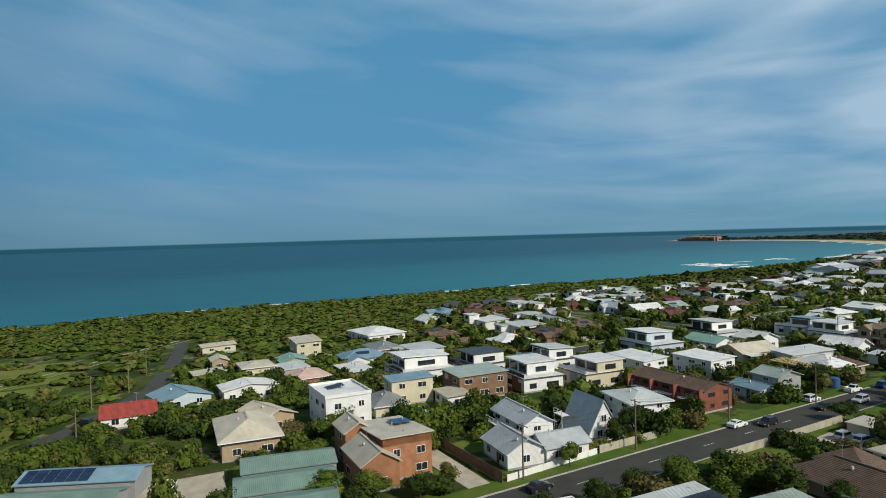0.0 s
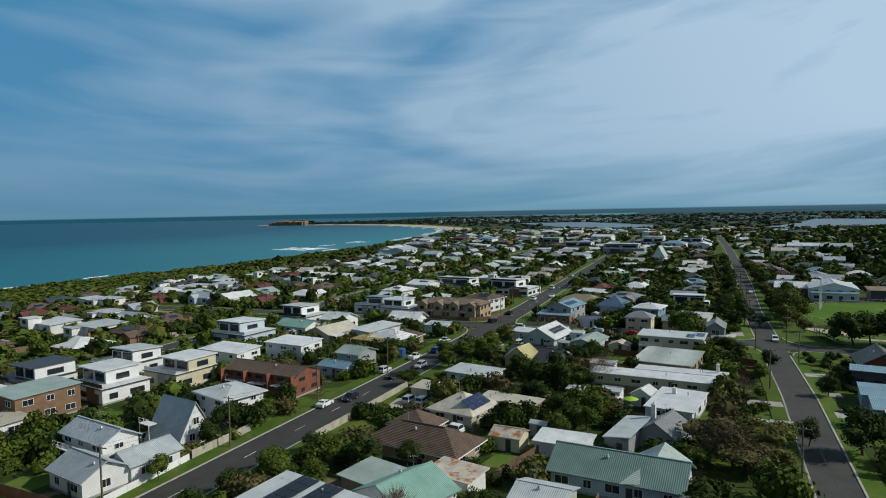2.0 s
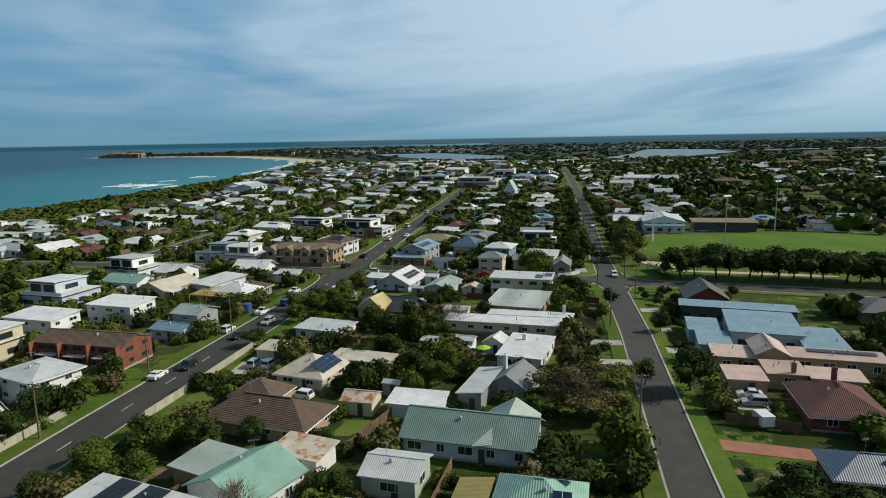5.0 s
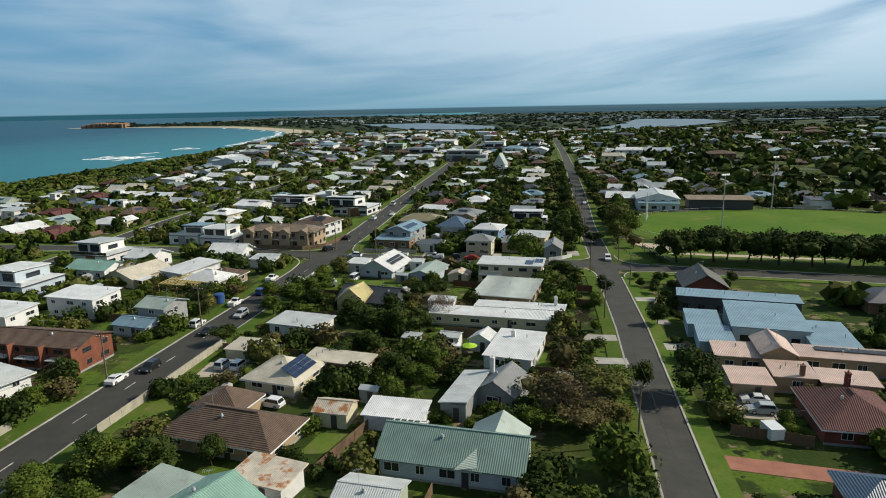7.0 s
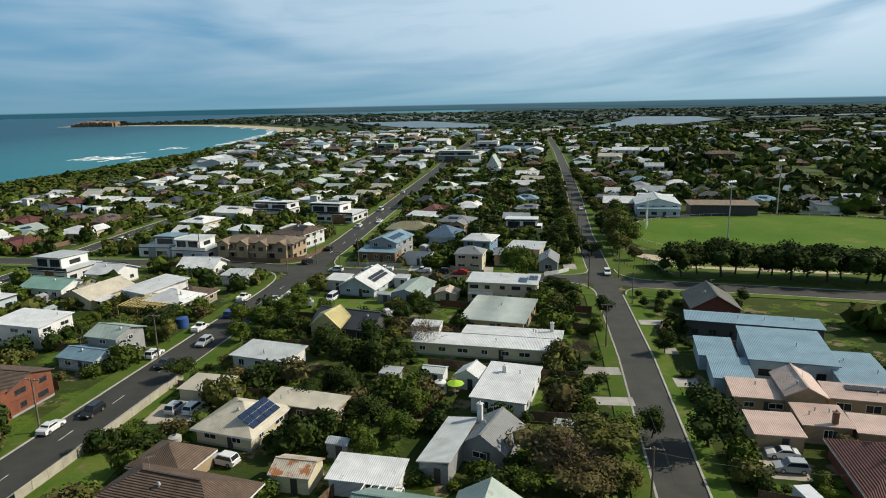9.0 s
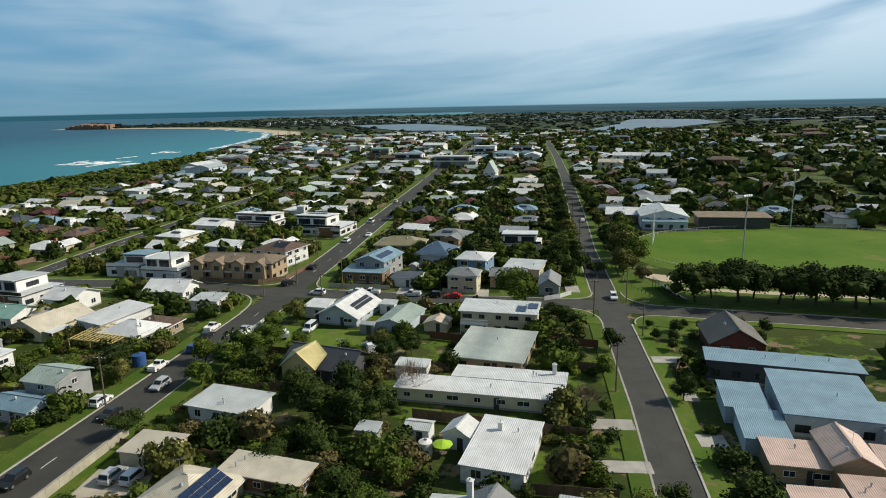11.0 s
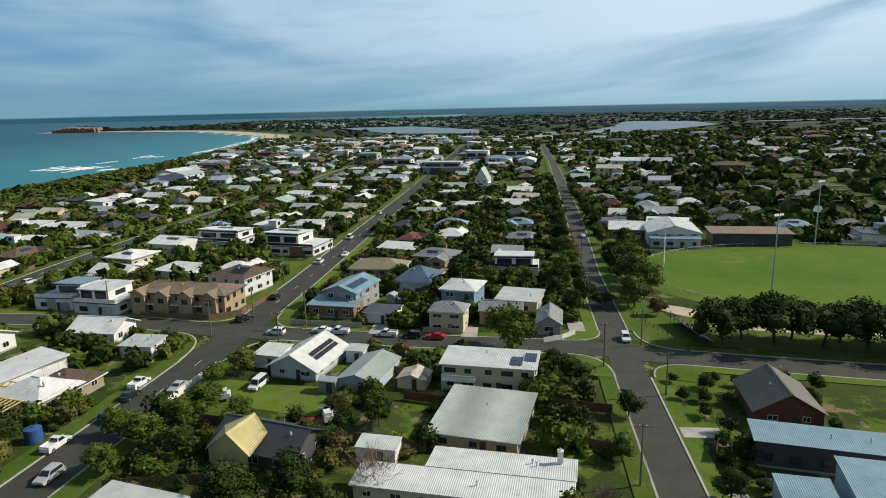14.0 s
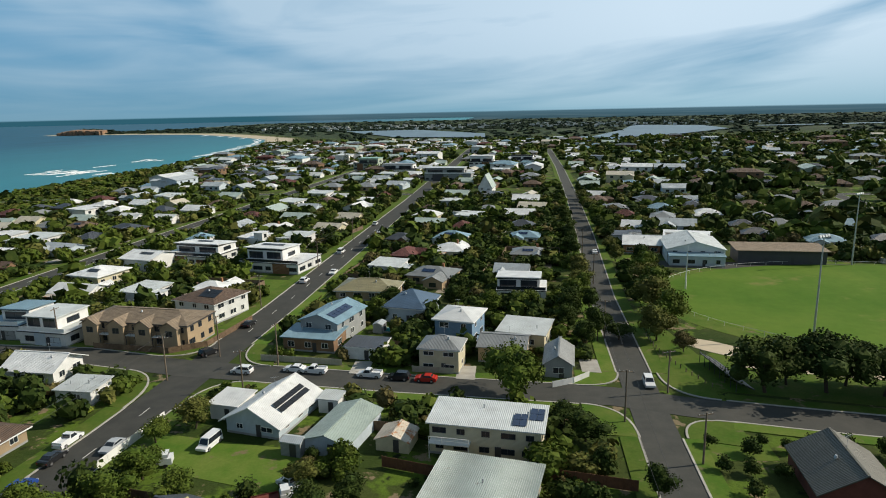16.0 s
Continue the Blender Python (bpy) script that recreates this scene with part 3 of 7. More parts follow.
def house(label, x, y, w, d, h, roof="gable", rise=1.6, ridge="X", walls="white", top="white", yaw=-11, over=0.5, trim=None, sides="SE",
          storeys=0, wins=True, category="house", door="S", z=0.0, gap=3.4, fascia=True, wide=1.5, name="house"):
    ob = tagged(part(name, walls_shape(roof, w, d, h, rise, ridge), wall_mat(walls), at=pose(x, y, z, 0, 0, yaw)), label, category)
    TAKEN.append((x, y, math.hypot(w, d) / 2 * 0.86 + 0.4))
    r = part("roof", roof_shape(roof, w, d, h, rise, over, ridge), roof_mat(top, "X" if ridge == "X" else "Y"), ob, f"{top} roof")
    trim = trim or white_trim
    if fascia and roof in ("gable", "hip"):
        a, b = (w, d) if ridge == "X" else (d, w)
        half = max(0.3, a / 2 + over - (b / 2 + over if roof == "hip" else 0))
        box_ = (-half, -0.16, half, 0.16) if ridge == "X" else (-0.16, -half, 0.16, half)
        part("ridge_cap", Shape().box(box_[0], box_[1], h + rise + 0.1, box_[2], box_[3], h + rise + 0.22), roof_mat(top, "X" if ridge == "X" else "Y"), r)
    vr_ = random.Random(int(abs(x * 3 + y * 5)))
    if fascia and wins and roof in ("flat", "skillion"):
        for _ in range(vr_.randrange(1, 4)):
            part("vent", shared("vent", lambda: Shape().tube((0, 0, -0.2), (0, 0, 0.55), 0.1, 0.1, 7).tube((0, 0, 0.5), (0, 0, 0.62), 0.17, 0.12, 7).mesh("vent", galv)), galv, r, at=pose(vr_.uniform(-0.4, 0.4) * w, vr_.uniform(-0.35, 0.35) * d, h + 0.2 + abs(rise) * 0.5))
    if fascia and wins and roof in ("gable", "hip"):
        def aerial():
            s = Shape().tube((0, 0, -0.6), (0, 0, 1.9), 0.025, 0.02, 5).tube((-0.7, 0, 1.85), (0.7, 0, 1.85), 0.015, 0.015, 4)
            for k in range(6):
                s.tube((-0.6 + k * 0.24, -0.4 + k * 0.03, 1.85), (-0.6 + k * 0.24, 0.4 - k * 0.03, 1.85), 0.012, 0.012, 4)
            return s.mesh("aerial", galv)
        at_x, at_y = (vr_.uniform(-0.25, 0.25) * w, 0.0) if ridge == "X" else (0.0, vr_.uniform(-0.25, 0.25) * d)
        part("aerial", shared("aerial", aerial), galv, r, at=pose(at_x, at_y, h + rise + 0.1, 0, 0, 40))
        part("vent", shared("round vent", lambda: Shape().tube((0, 0, -0.3), (0, 0, 0.3), 0.16, 0.16, 8).tube((0, 0, 0.3), (0, 0, 0.62), 0.26, 0.14, 10).mesh("vent", galv)), galv, r, at=pose(at_x + (0.14 * w if ridge == "X" else -0.16 * w), at_y - (0.16 * d if ridge == "X" else 0.1 * d), h + rise * 0.66 + 0.1))
    if fascia and roof in ("flat", "skillion", "hip"):
        W, D, f = w / 2 + over + 0.03, d / 2 + over + 0.03, Shape()
        e = h + 0.03 if roof != "hip" else h - over * rise / (min(w, d) / 2) + 0.0
        for b in ((-W, -D, W, -D + 0.06), (-W, D - 0.06, W, D), (-W, -D + 0.06, -W + 0.06, D - 0.06), (W - 0.06, -D + 0.06, W, D - 0.06)):
            f.box(b[0], b[1], e - 0.12, b[2], b[3], e + 0.1)
        if roof != "skillion":
            part("gutter", f, trim, ob, "metal gutter")
    if wins and fascia:
        f = Shape()
        for b in ((-w / 2 - 0.03, -d / 2 - 0.03, w / 2 + 0.03, -d / 2), (w / 2, -d / 2, w / 2 + 0.03, d / 2)):
            f.box(b[0], b[1], -0.3, b[2], b[3], 0.35)
        part("plinth", f, wall_mat("grey"), ob)
    n = storeys or max(1, round(h / 3))
    rng = random.Random(int(abs(x) * 31 + abs(y) * 17))
    if wins:
        for k in range(n):
            facade(ob, w, d, k * h / n, sides, trim, gap=gap, tall=1.25 if h / n > 2.5 else 0.9, rng=rng, wide=wide)
    if door:
        dx, dy, turn = {"S": (w * 0.12, -d / 2, 0), "E": (w / 2, d * 0.1, 90), "N": (0, d / 2, 180), "W": (-w / 2, 0, -90)}[door]
        part("door", shared("door", lambda: Shape().box(-0.45, -0.06, 0, 0.45, 0.0, 2.05).box(0.3, -0.1, 0.95, 0.38, -0.06, 1.05).mesh("door", dark_trim)), dark_trim, ob, at=pose(dx, dy, 0, 0, 0, turn))
    return ob, r


def chimney(ob, x, y, z0, z1, mat):
    part("chimney", Shape().box(x - 0.35, y - 0.3, z0, x + 0.35, y + 0.3, z1).box(x - 0.42, y - 0.37, z1, x + 0.42, y + 0.37, z1 + 0.12).tube((x, y, z1 + 0.12), (x, y, z1 + 0.45), 0.13, 0.11), mat, ob)


def balcony(ob, x, y, z, w, d, turn, rail=None):
    """A projecting deck with posts and a railing."""
    m = pose(x, y, z, 0, 0, turn)
    b = part("balcony", Shape().box(-w / 2, -d, -0.12, w / 2, 0, 0.04), white_trim, ob, at=m)
    s = Shape()
    n = max(2, int(w / 1.6))
    for k in range(n + 1):
        u = -w / 2 + 0.05 + (w - 0.1) * k / n
        s.box(u - 0.03, -d, 0.04, u + 0.03, -d + 0.06, 1.0)
    s.box(-w / 2, -d, 1.0, w / 2, -d + 0.07, 1.06).box(-w / 2, -d, 0.5, w / 2, -d + 0.05, 0.54)
    part("railing", s, rail or white_trim, b)
    for u in (-w / 2 + 0.08, w / 2 - 0.08):
        if z > 1:
            part("post", Shape().box(u - 0.05, -d + 0.02, -z, u + 0.05, -d + 0.12, -0.12), rail or white_trim, b)


def parapet(ob, w, d, h, mat):
    s = Shape()
    for b in ((-w / 2, -d / 2, w / 2, -d / 2 + 0.2), (-w / 2, d / 2 - 0.2, w / 2, d / 2), (-w / 2, -d / 2 + 0.2, -w / 2 + 0.2, d / 2 - 0.2), (w / 2 - 0.2, -d / 2 + 0.2, w / 2, d / 2 - 0.2)):
        s.box(b[0], b[1], h, b[2], b[3], h + 0.5)
    part("parapet", s, mat, ob)


def modern(label, x, y, w, d, h, walls="white", top="pale", yaw=-11, blocks=2, solar_n=0, gap=2.6):
    """A flat-roofed box house: a main block with a thin eave, a set-back upper block with a band of glass, a deck with balustrade and clad panels."""
    h *= 0.9
    rng = random.Random(int(abs(x * 7 + y)))
    low = h * rng.uniform(0.5, 0.58) if blocks > 1 else h
    ob, r = house(label, x, y, w, d, low, "flat", 0, "X", walls, top, yaw, rng.uniform(0.1, 0.5), dark_trim, "SE", gap=3.9, wide=2.4, storeys=max(1, round(low / 3.4)))
    clad = wall_mat(rng.choice(("grey", "dark", "timber", "paleblue")))
    u = w * rng.uniform(-0.3, 0.2)
    part("cladding", Shape().box(u - w * 0.12, -d / 2 - 0.12, 0.0, u + w * 0.12, -d / 2, low), clad, ob, "contrasting clad panel")
    part("garage_door", Shape().box(w * 0.28 - 1.4, -d / 2 - 0.06, 0, w * 0.28 + 1.4, -d / 2, 2.2), clad, ob)
    if blocks > 1:
        h0, ww, dd = low + 0.16, w * rng.uniform(0.62, 0.86), d * rng.uniform(0.62, 0.84)
        ox, oy = (w - ww) / 2 * rng.choice((-0.9, 0.9)), (d - dd) / 2 * 0.8
        up = part("upper_floor", Shape().box(ox - ww / 2, oy - dd / 2, h0, ox + ww / 2, oy + dd / 2, h), wall_mat(walls), ob)
        slope = rng.choice((0.0, 0.5, 0.9))
        X, Y0, Y1 = ww / 2 + 0.45, oy - dd / 2 - rng.uniform(0.5, 1.4), oy + dd / 2 + 0.35
        part("upper_roof", Shape().slab([(ox - X, Y0, h + 0.22 + slope), (ox + X, Y0, h + 0.22 + slope), (ox + X, Y1, h + 0.22), (ox - X, Y1, h + 0.22)], 0.24), roof_mat(top, "X"), ob)
        if slope:
            part("clerestory", Shape().box(ox - ww / 2, oy - dd / 2, h, ox + ww / 2, oy - dd / 2 + 0.15, h + slope * 0.8), glass, up)
        k = 1 if ww < 8 else 2
        for i in range(k):
            put_window(up, ox - ww / 2 + ww * (i + 0.5) / k, oy - dd / 2, h0 + 0.3, 0, round(ww / k * 0.78, 1), round(min(2.2, h - h0 - 0.5), 1), dark_trim)
        put_window(up, ox + ww / 2, oy, h0 + 0.5, 90, round(dd * 0.4, 1), 1.3, dark_trim)
        rail_s = Shape().box(-w / 2 + 0.1, -d / 2 + 0.05, low + 0.2, w / 2 - 0.1, -d / 2 + 0.1, low + 1.05)
        part("balustrade", rail_s, glass if rng.random() < 0.6 else white_trim, ob)
        if solar_n:
            solar_array(r, ox, oy, h + 0.32 + slope / 2, 4, 0, solar_n, 1, True)
    elif solar_n:
        solar_array(r, 0, 0, h + 0.16, 4, 0, solar_n, 2, True)
    return ob, r


# the strip of ground between the wide street and the side street, from the camera's start on
ob, r = house("white two storey house with black collectors on a ribbed roof", -42.7, 7.4, 14.4, 9.2, 6.0, "skillion", 0.7, "X", "white", "pale", -16, 0.25, dark_trim, "SE", gap=3.6)
solar_array(r, -2.6, 0.4, 6.55, 4.3, 0, 3, 5, True)
solar_array(r, 1.6, 0.4, 6.55, 4.3, 0, 3, 5, True)
ob, r = house("white flat roofed house with a dark roof deck", -50.5, -6.5, 12.0, 8.0, 6.0, "flat", 0, "X", "white", "dark", -16, 0.2, dark_trim, "SE")
parapet(ob, 12.4, 8.4, 6.1, wall_mat("white"))
house("pale mint gabled cottage with a bull nosed veranda", -34.8, 21.0, 10.0, 9.4, 3.1, "gable", 2.2, "Y", "white", "green", -24)
house("low grey shed behind a mint roofed cottage", -41.5, 25.0, 7.0, 6.0, 2.8, "skillion", 0.5, "X", "tan", "sage", -20, wins=False)
house("long carport with a patched rusty roof", -30.7, 30.0, 7.2, 4.7, 2.5, "skillion", 0.4, "X", "white", "rust", -16, wins=False, category="carport")
house("small grey weatherboard outbuilding", -17.1, 26.2, 7.0, 6.6, 2.8, "gable", 1.0, "X", "green", "pale", -8, 0.4)
house("low shed with a rounded grey steel roof", -17.1, 15.6, 10.0, 4.2, 2.6, "gable", 0.7, "X", "grey", "zinc", -6, 0.3, wins=False, category="shed")
ob, r = house("red brick house under a green hipped steel roof", 0.8, 18.8, 9.2, 8.2, 3.7, "hip", 2.2, "X", "redbrick", "green", -7, 0.7)
solar_array(r, 2.6, -2.0, 5.05, 27, 0, 2, 1)
solar_array(r, 2.2, 1.9, 5.1, -27, 0, 3, 1)
house("yellow roofed lean to beside a green roofed house", -6.9, 21.2, 3.8, 5, 2.5, "skillion", 0.5, "Y", "tan", "gold", -7, 0.3, wins=False, category="lean to")
house("small green roofed house below a taller one", 1.5, 1.0, 9.0, 6.0, 3.4, "hip", 1.6, "X", "redbrick", "green", -10)
ob, r = house("long teal roofed weatherboard house with a cross gable", -8.1, 37.4, 18.0, 9.0, 2.9, "gable", 2.3, "X", "paleblue", "teal", -9, 0.6)
part("cross_gable", Shape().slab([(1.0, -5.6, 2.9), (5.0, 0.6, 5.3), (5.0, 6.6, 5.3), (1.0, 6.6, 2.9)], 0.15).slab([(5.0, 0.6, 5.3), (8.8, -3.0, 3.0), (8.8, 6.6, 3.0), (5.0, 6.6, 5.3)], 0.15).slab([(1.0, -5.6, 2.92), (8.8, -3.0, 3.02), (5.0, 0.6, 5.32)], 0.15), roof_mat("sage", "Y"), ob, "sage green cross gable")
house("white steel carport beside a pergola", -17.9, 48, 8.6, 4.8, 2.3, "skillion", 0.5, "X", "white", "white", -7, 0.4, wins=False, category="carport")
perg = tagged(part("pergola", Shape().box(-2.6, -2.0, 2.5, 2.6, -1.9, 2.62).box(-2.6, 1.9, 2.5, 2.6, 2.0, 2.62), white_trim, at=pose(-15.4, 42.6, 0, 0, 0, -8)), "open white pergola with slender rafters", "pergola")
for k in range(6):
    part("rafter", shared("rafter", lambda: Shape().box(-0.06, -2.1, 2.62, 0.06, 2.1, 2.76).mesh("rafter", white_trim)), white_trim, perg, at=pose(-2.4 + k * 0.96, 0, 0))
for u, v in ((-2.5, -1.9), (2.5, -1.9), (-2.5, 1.9), (2.5, 1.9)):
    part("post", shared("pergola post", lambda: Shape().box(-0.06, -0.06, 0, 0.06, 0.06, 2.5).mesh("post", white_trim)), white_trim, perg, at=pose(u, v, 0))
house("small garage with a rusted gable roof", -27.3, 48.5, 5.2, 4.6, 2.3, "gable", 0.9, "X", "cream", "rust", -7, 0.25, wins=False, category="garage")
house("brown tiled hipped brick house behind a fence", -40.2, 41.6, 17.4, 9, 2.5, "hip", 2.3, "X", "tan", "brown", -12, 0.6)
house("brown tiled rear wing of a brick house", -44.6, 49.4, 8.0, 6.0, 2.5, "hip", 1.9, "Y", "tan", "brown", -12, 0.5, wins=False)
ob, r = house("cream house with solar panels on a hipped roof", -39.7, 61.1, 9.3, 9.5, 2.5, "hip", 2.3, "X", "cream", "cream", -13, 0.6)
solar_array(r, 3.05, -0.2, 3.56, 0, 27.6, 3, 4)
house("long flat cream wing of a hipped house", -31.5, 66.6, 11.6, 4.2, 2.5, "skillion", 0.3, "X", "brownbrick", "cream", -13, 0.5)
house("low cream garage beside a driveway", -50.5, 72.3, 7.2, 5.4, 2.2, "skillion", 0.3, "X", "cream", "cream", -8, 0.3, wins=False, category="garage")
house("white flat roofed bungalow among dark trees", -44.8, 85.6, 11.4, 6.6, 2.7, "skillion", 0.4, "X", "white", "pale", -14, 0.5)
house("small leaning timber shed with a steel roof", -20.5, 79.0, 3.2, 2.4, 2.2, "skillion", 0.3, "X", "grey", "zinc", -10, 0.2, wins=False, category="shed", door="S")
house("small white garden shed", -13.0, 80.0, 3.8, 3.0, 2.3, "gable", 0.5, "X", "white", "pale", -10, 0.2, wins=False, category="shed")
house("white cabin with a steep steel roof", -6.5, 79.0, 4.4, 4.0, 2.4, "gable", 1.2, "Y", "white", "white", -20, 0.3, wins=False, category="cabin")
ob, r = house("broad bright white low pitched roof over a bungalow", -0.4, 74.8, 8.5, 13.6, 2.6, "skillion", 0.25, "X", "white", "white", -13, 0.3)
chimney(ob, -1.2, 3.2, 2.8, 4.0, wall_mat("white"))
ob, r = house("old grey cottage with a steep gable and lean to", -2.5, 58.0, 6.6, 8.0, 2.4, "gable", 2.0, "Y", "grey", "grey", -20, 0.4)
chimney(ob, -2.6, 2.0, 3.0, 5.6, wall_mat("white"))
house("long grey lean to beside an old cottage", -8.3, 55.6, 4.0, 12.0, 2.6, "skillion", 0.6, "Y", "grey", "pale", -14, 0.3, wins=False, category="lean to")
house("long low white bungalow with a flat steel roof", -4.6, 93, 27.6, 4.6, 2.5, "skillion", 0.3, "X", "cream", "white", -8, 0.45)
ob, r = house("white rear wing of a long bungalow", 0.6, 98, 19, 5, 2.6, "skillion", -0.3, "X", "cream", "white", -8, 0.4)
chimney(ob, 7.6, 1.4, 3.0, 4.6, wall_mat("white"))
house("pair of small white steel sheds", -17.2, 103.2, 5.9, 3.2, 2.3, "skillion", 0.3, "X", "white", "pale", -8, 0.15, wins=False, category="shed")
ob, r = house("low house under a broad ribbed flat grey green roof", -2.2, 112.8, 13.4, 15.5, 2.5, "skillion", 0.4, "X", "tan", "sage", -12, 0.5, dark_trim)
ribs = Shape()
for k in range(52):
    u = -7.1 + k * 0.278
    ribs.slab([(u - 0.04, -8.2, 2.72), (u + 0.04, -8.2, 2.72), (u + 0.04, 8.2, 3.12), (u - 0.04, 8.2, 3.12)], 0.05)
part("roof_ribs", ribs, roof_mat("pale", "X"), r, "raised seams of a steel deck roof")
ob, r = house("dark roofed house with a pale yellow gable", -33.5, 103.5, 13.5, 8.5, 2.9, "gable", 2.3, "X", "dark", "dark", -16, 0.6)
part("yellow_gable", Shape().slab([(-6.6, -6.0, 2.9), (-2.7, -6.0, 6.0), (-2.7, 0.6, 6.0), (-6.6, -1.6, 4.4)][::-1], 0.15).slab([(-2.7, -6.0, 6.0), (1.0, -6.0, 3.1), (1.0, -1.6, 4.6), (-2.7, 0.6, 6.0)][::-1], 0.15).poly([(-6.2, -5.8, 0), (0.6, -5.8, 0), (0.6, -5.8, 3.2), (-2.7, -5.8, 5.8), (-6.2, -5.8, 3.0)]), roof_mat("yellow", "Y"), ob, "pale yellow gable over the entry")
ob, r = house("long two storey cream house with a flat steel roof", -1.4, 129.2, 16.4, 7.4, 4.95, "skillion", 0.35, "X", "cream", "pale", -8, 0.5, dark_trim, gap=2.9)
solar_array(r, 4.9, -1.2, 5.27, 3, 0, 2, 2)
solar_array(r, 7.2, 0.8, 5.32, 3, 0, 2, 2)
balcony(ob, -5.0, -3.7, 2.5, 6.0, 1.6, 0)
ob, r = house("white gabled house with a long row of solar panels", -37.2, 136.2, 9.6, 12.6, 2.5, "gable", 2.5, "Y", "paleblue", "white", -13, 0.9)
solar_array(r, 2.5, 0.6, 4.05, 0, 27.5, 1, 5, True)
solar_array(r, 3.55, 0.6, 3.52, 0, 27.5, 1, 5, True)
house("white side wing with a shallow steel roof", -45.0, 137.6, 5.2, 5.4, 2.7, "skillion", 0.3, "X", "white", "white", -10, 0.4, wins=False)
house("long pale green gabled shed with skylights", -24, 130.6, 7.2, 12.2, 2.3, "gable", 1.1, "Y", "paleblue", "sage", -13, 0.35, wins=False, category="shed")
house("white steel shed beside a gabled house", -28.4, 140.0, 3.6, 3.4, 2.4, "skillion", 0.2, "X", "white", "pale", -8, 0.15, wins=False, category="shed")
house("small shed with a striped rusty gable roof", -15.3, 128.8, 5.2, 4.6, 1.8, "gable", 0.9, "Y", "cream", "rust", -10, 0.25, wins=False, category="shed")
# beyond the cross street
ob, r = house("brick house with an upper storey and steel roof", -40.2, 169.6, 11.6, 7.0, 3.0, "skillion", 0.5, "X", "brownbrick", "blue", -8, 0.5)
ob, r = house("upper storey under a long gable with solar panels", -37.9, 177.0, 9.2, 13.0, 5.2, "gable", 1.6, "Y", "grey", "blue", -15, 0.5)
solar_array(r, 2.3, -1.0, 6.15, 0, 19, 2, 5)
house("white carport with dark roof panels", -27.7, 165.4, 7.6, 6.4, 2.6, "flat", 0, "X", "white", "dark", -8, 0.3, wins=False, category="carport")
house("cream two storey cottage with a grey hipped roof", -11.3, 159.4, 7.8, 6.4, 5, "hip", 1.5, "X", "cream", "grey", -8, 0.4)
house("blue two storey house under a bright white roof", -9.0, 176.0, 8.4, 9.6, 5.7, "hip", 1.2, "X", "blue", "white", -14, 0.6)
house("low grey roofed link between two houses", 0.8, 166.0, 9.4, 8.6, 3.2, "gable", 1.2, "X", "tan", "grey", -8, 0.4)
house("pale flat roofed house behind a spreading tree", 5.3, 175.0, 10.2, 9.6, 3.2, "skillion", 0.4, "X", "cream", "pale", -14, 0.4)
house("grey gabled cottage near a street corner", 11.4, 159.8, 5.2, 10.0, 2.8, "gable", 1.6, "Y", "grey", "grey", -6, 0.4)
house("house with a steep dark blue tiled roof", -22.0, 191.3, 10.0, 12.0, 4.0, "hip", 2.8, "X", "paleblue", "navy", -12, 0.5)
house("long low house with an olive tiled roof", -36.4, 208.5, 16.0, 10.0, 2.9, "hip", 2.0, "X", "tan", "olive", -4, 0.6)
modern("white flat roofed house with a strip window", 5.4, 210.0, 13.0, 11.0, 5.8, "white", "white", -4)
ob, r = house("row of tan brick two storey townhouses", -79.5, 172.5, 26.0, 10.0, 5.6, "hip", 1.5, "X", "tan", "tan", -7, 0.5, dark_trim, gap=2.8)
for k in range(4):
    bx = -10.2 + k * 6.6
    part("bay", Shape().box(bx - 1.9, -6.6, -0.2, bx + 1.9, -5.0, 5.3).poly([(bx - 1.9, -6.6, 5.3), (bx + 1.9, -6.6, 5.3), (bx, -6.6, 6.5)]), wall_mat("tan"), ob)
    part("bay_roof", Shape().slab([(bx - 2.3, -7.0, 5.2), (bx, -7.0, 6.75), (bx, -1.5, 6.75), (bx - 2.3, -3.4, 5.2)][::-1], 0.15).slab([(bx, -7.0, 6.75), (bx + 2.3, -7.0, 5.2), (bx + 2.3, -3.4, 5.2), (bx, -1.5, 6.75)][::-1], 0.15), roof_mat("tan", "Y"), ob)
    put_window(ob, bx, -6.6, 3.3, 0, 1.6, 1.3, dark_trim)
    if k < 3:
        balcony(ob, bx + 3.3, -5.0, 2.9, 2.6, 1.3, 0, dark_trim)
ob, r = house("dark tiled house with solar panels and white balcony", -73.1, 190.5, 12.6, 12.0, 5.2, "hip", 2.0, "X", "white", "brown", -18, 0.6)
solar_array(r, 2.4, -2.6, 6.45, 19, 0, 5, 2, True)
modern("white modern two storey house with deep windows", -101.0, 172.6, 12.4, 11.5, 6.6, "white", "pale", -8)
modern("white cubic house with glazed upper floor", -115.0, 176.5, 11.0, 12.0, 6.4, "white", "blue", -4)
ob, r = house("white weatherboard house with a broad gable", -89.3, 151, 10.6, 8, 3, "gable", 1.9, "X", "white", "white", -4, 0.8)
house("grey steel roofed wing beside a white house", -74.6, 141.6, 7.0, 5.6, 2.7, "skillion", 0.4, "X", "white", "pale", -4, 0.4)
modern("large white three level apartment house", -72.5, 240.0, 21.0, 15.0, 7.2, "white", "white", -12, 2, 8)
modern("large white modern house with a blue grey roof", -105.3, 250.0, 20.0, 15.0, 6.4, "white", "white", -12, 2, 6)
ob, r = house("white hipped house with panels on its roof", -123.7, 221.5, 11.0, 12.0, 3.4, "hip", 1.6, "X", "cream", "white", -14, 0.7)
solar_array(r, 1.2, -3.2, 4.3, 16, 0, 4, 1, True)
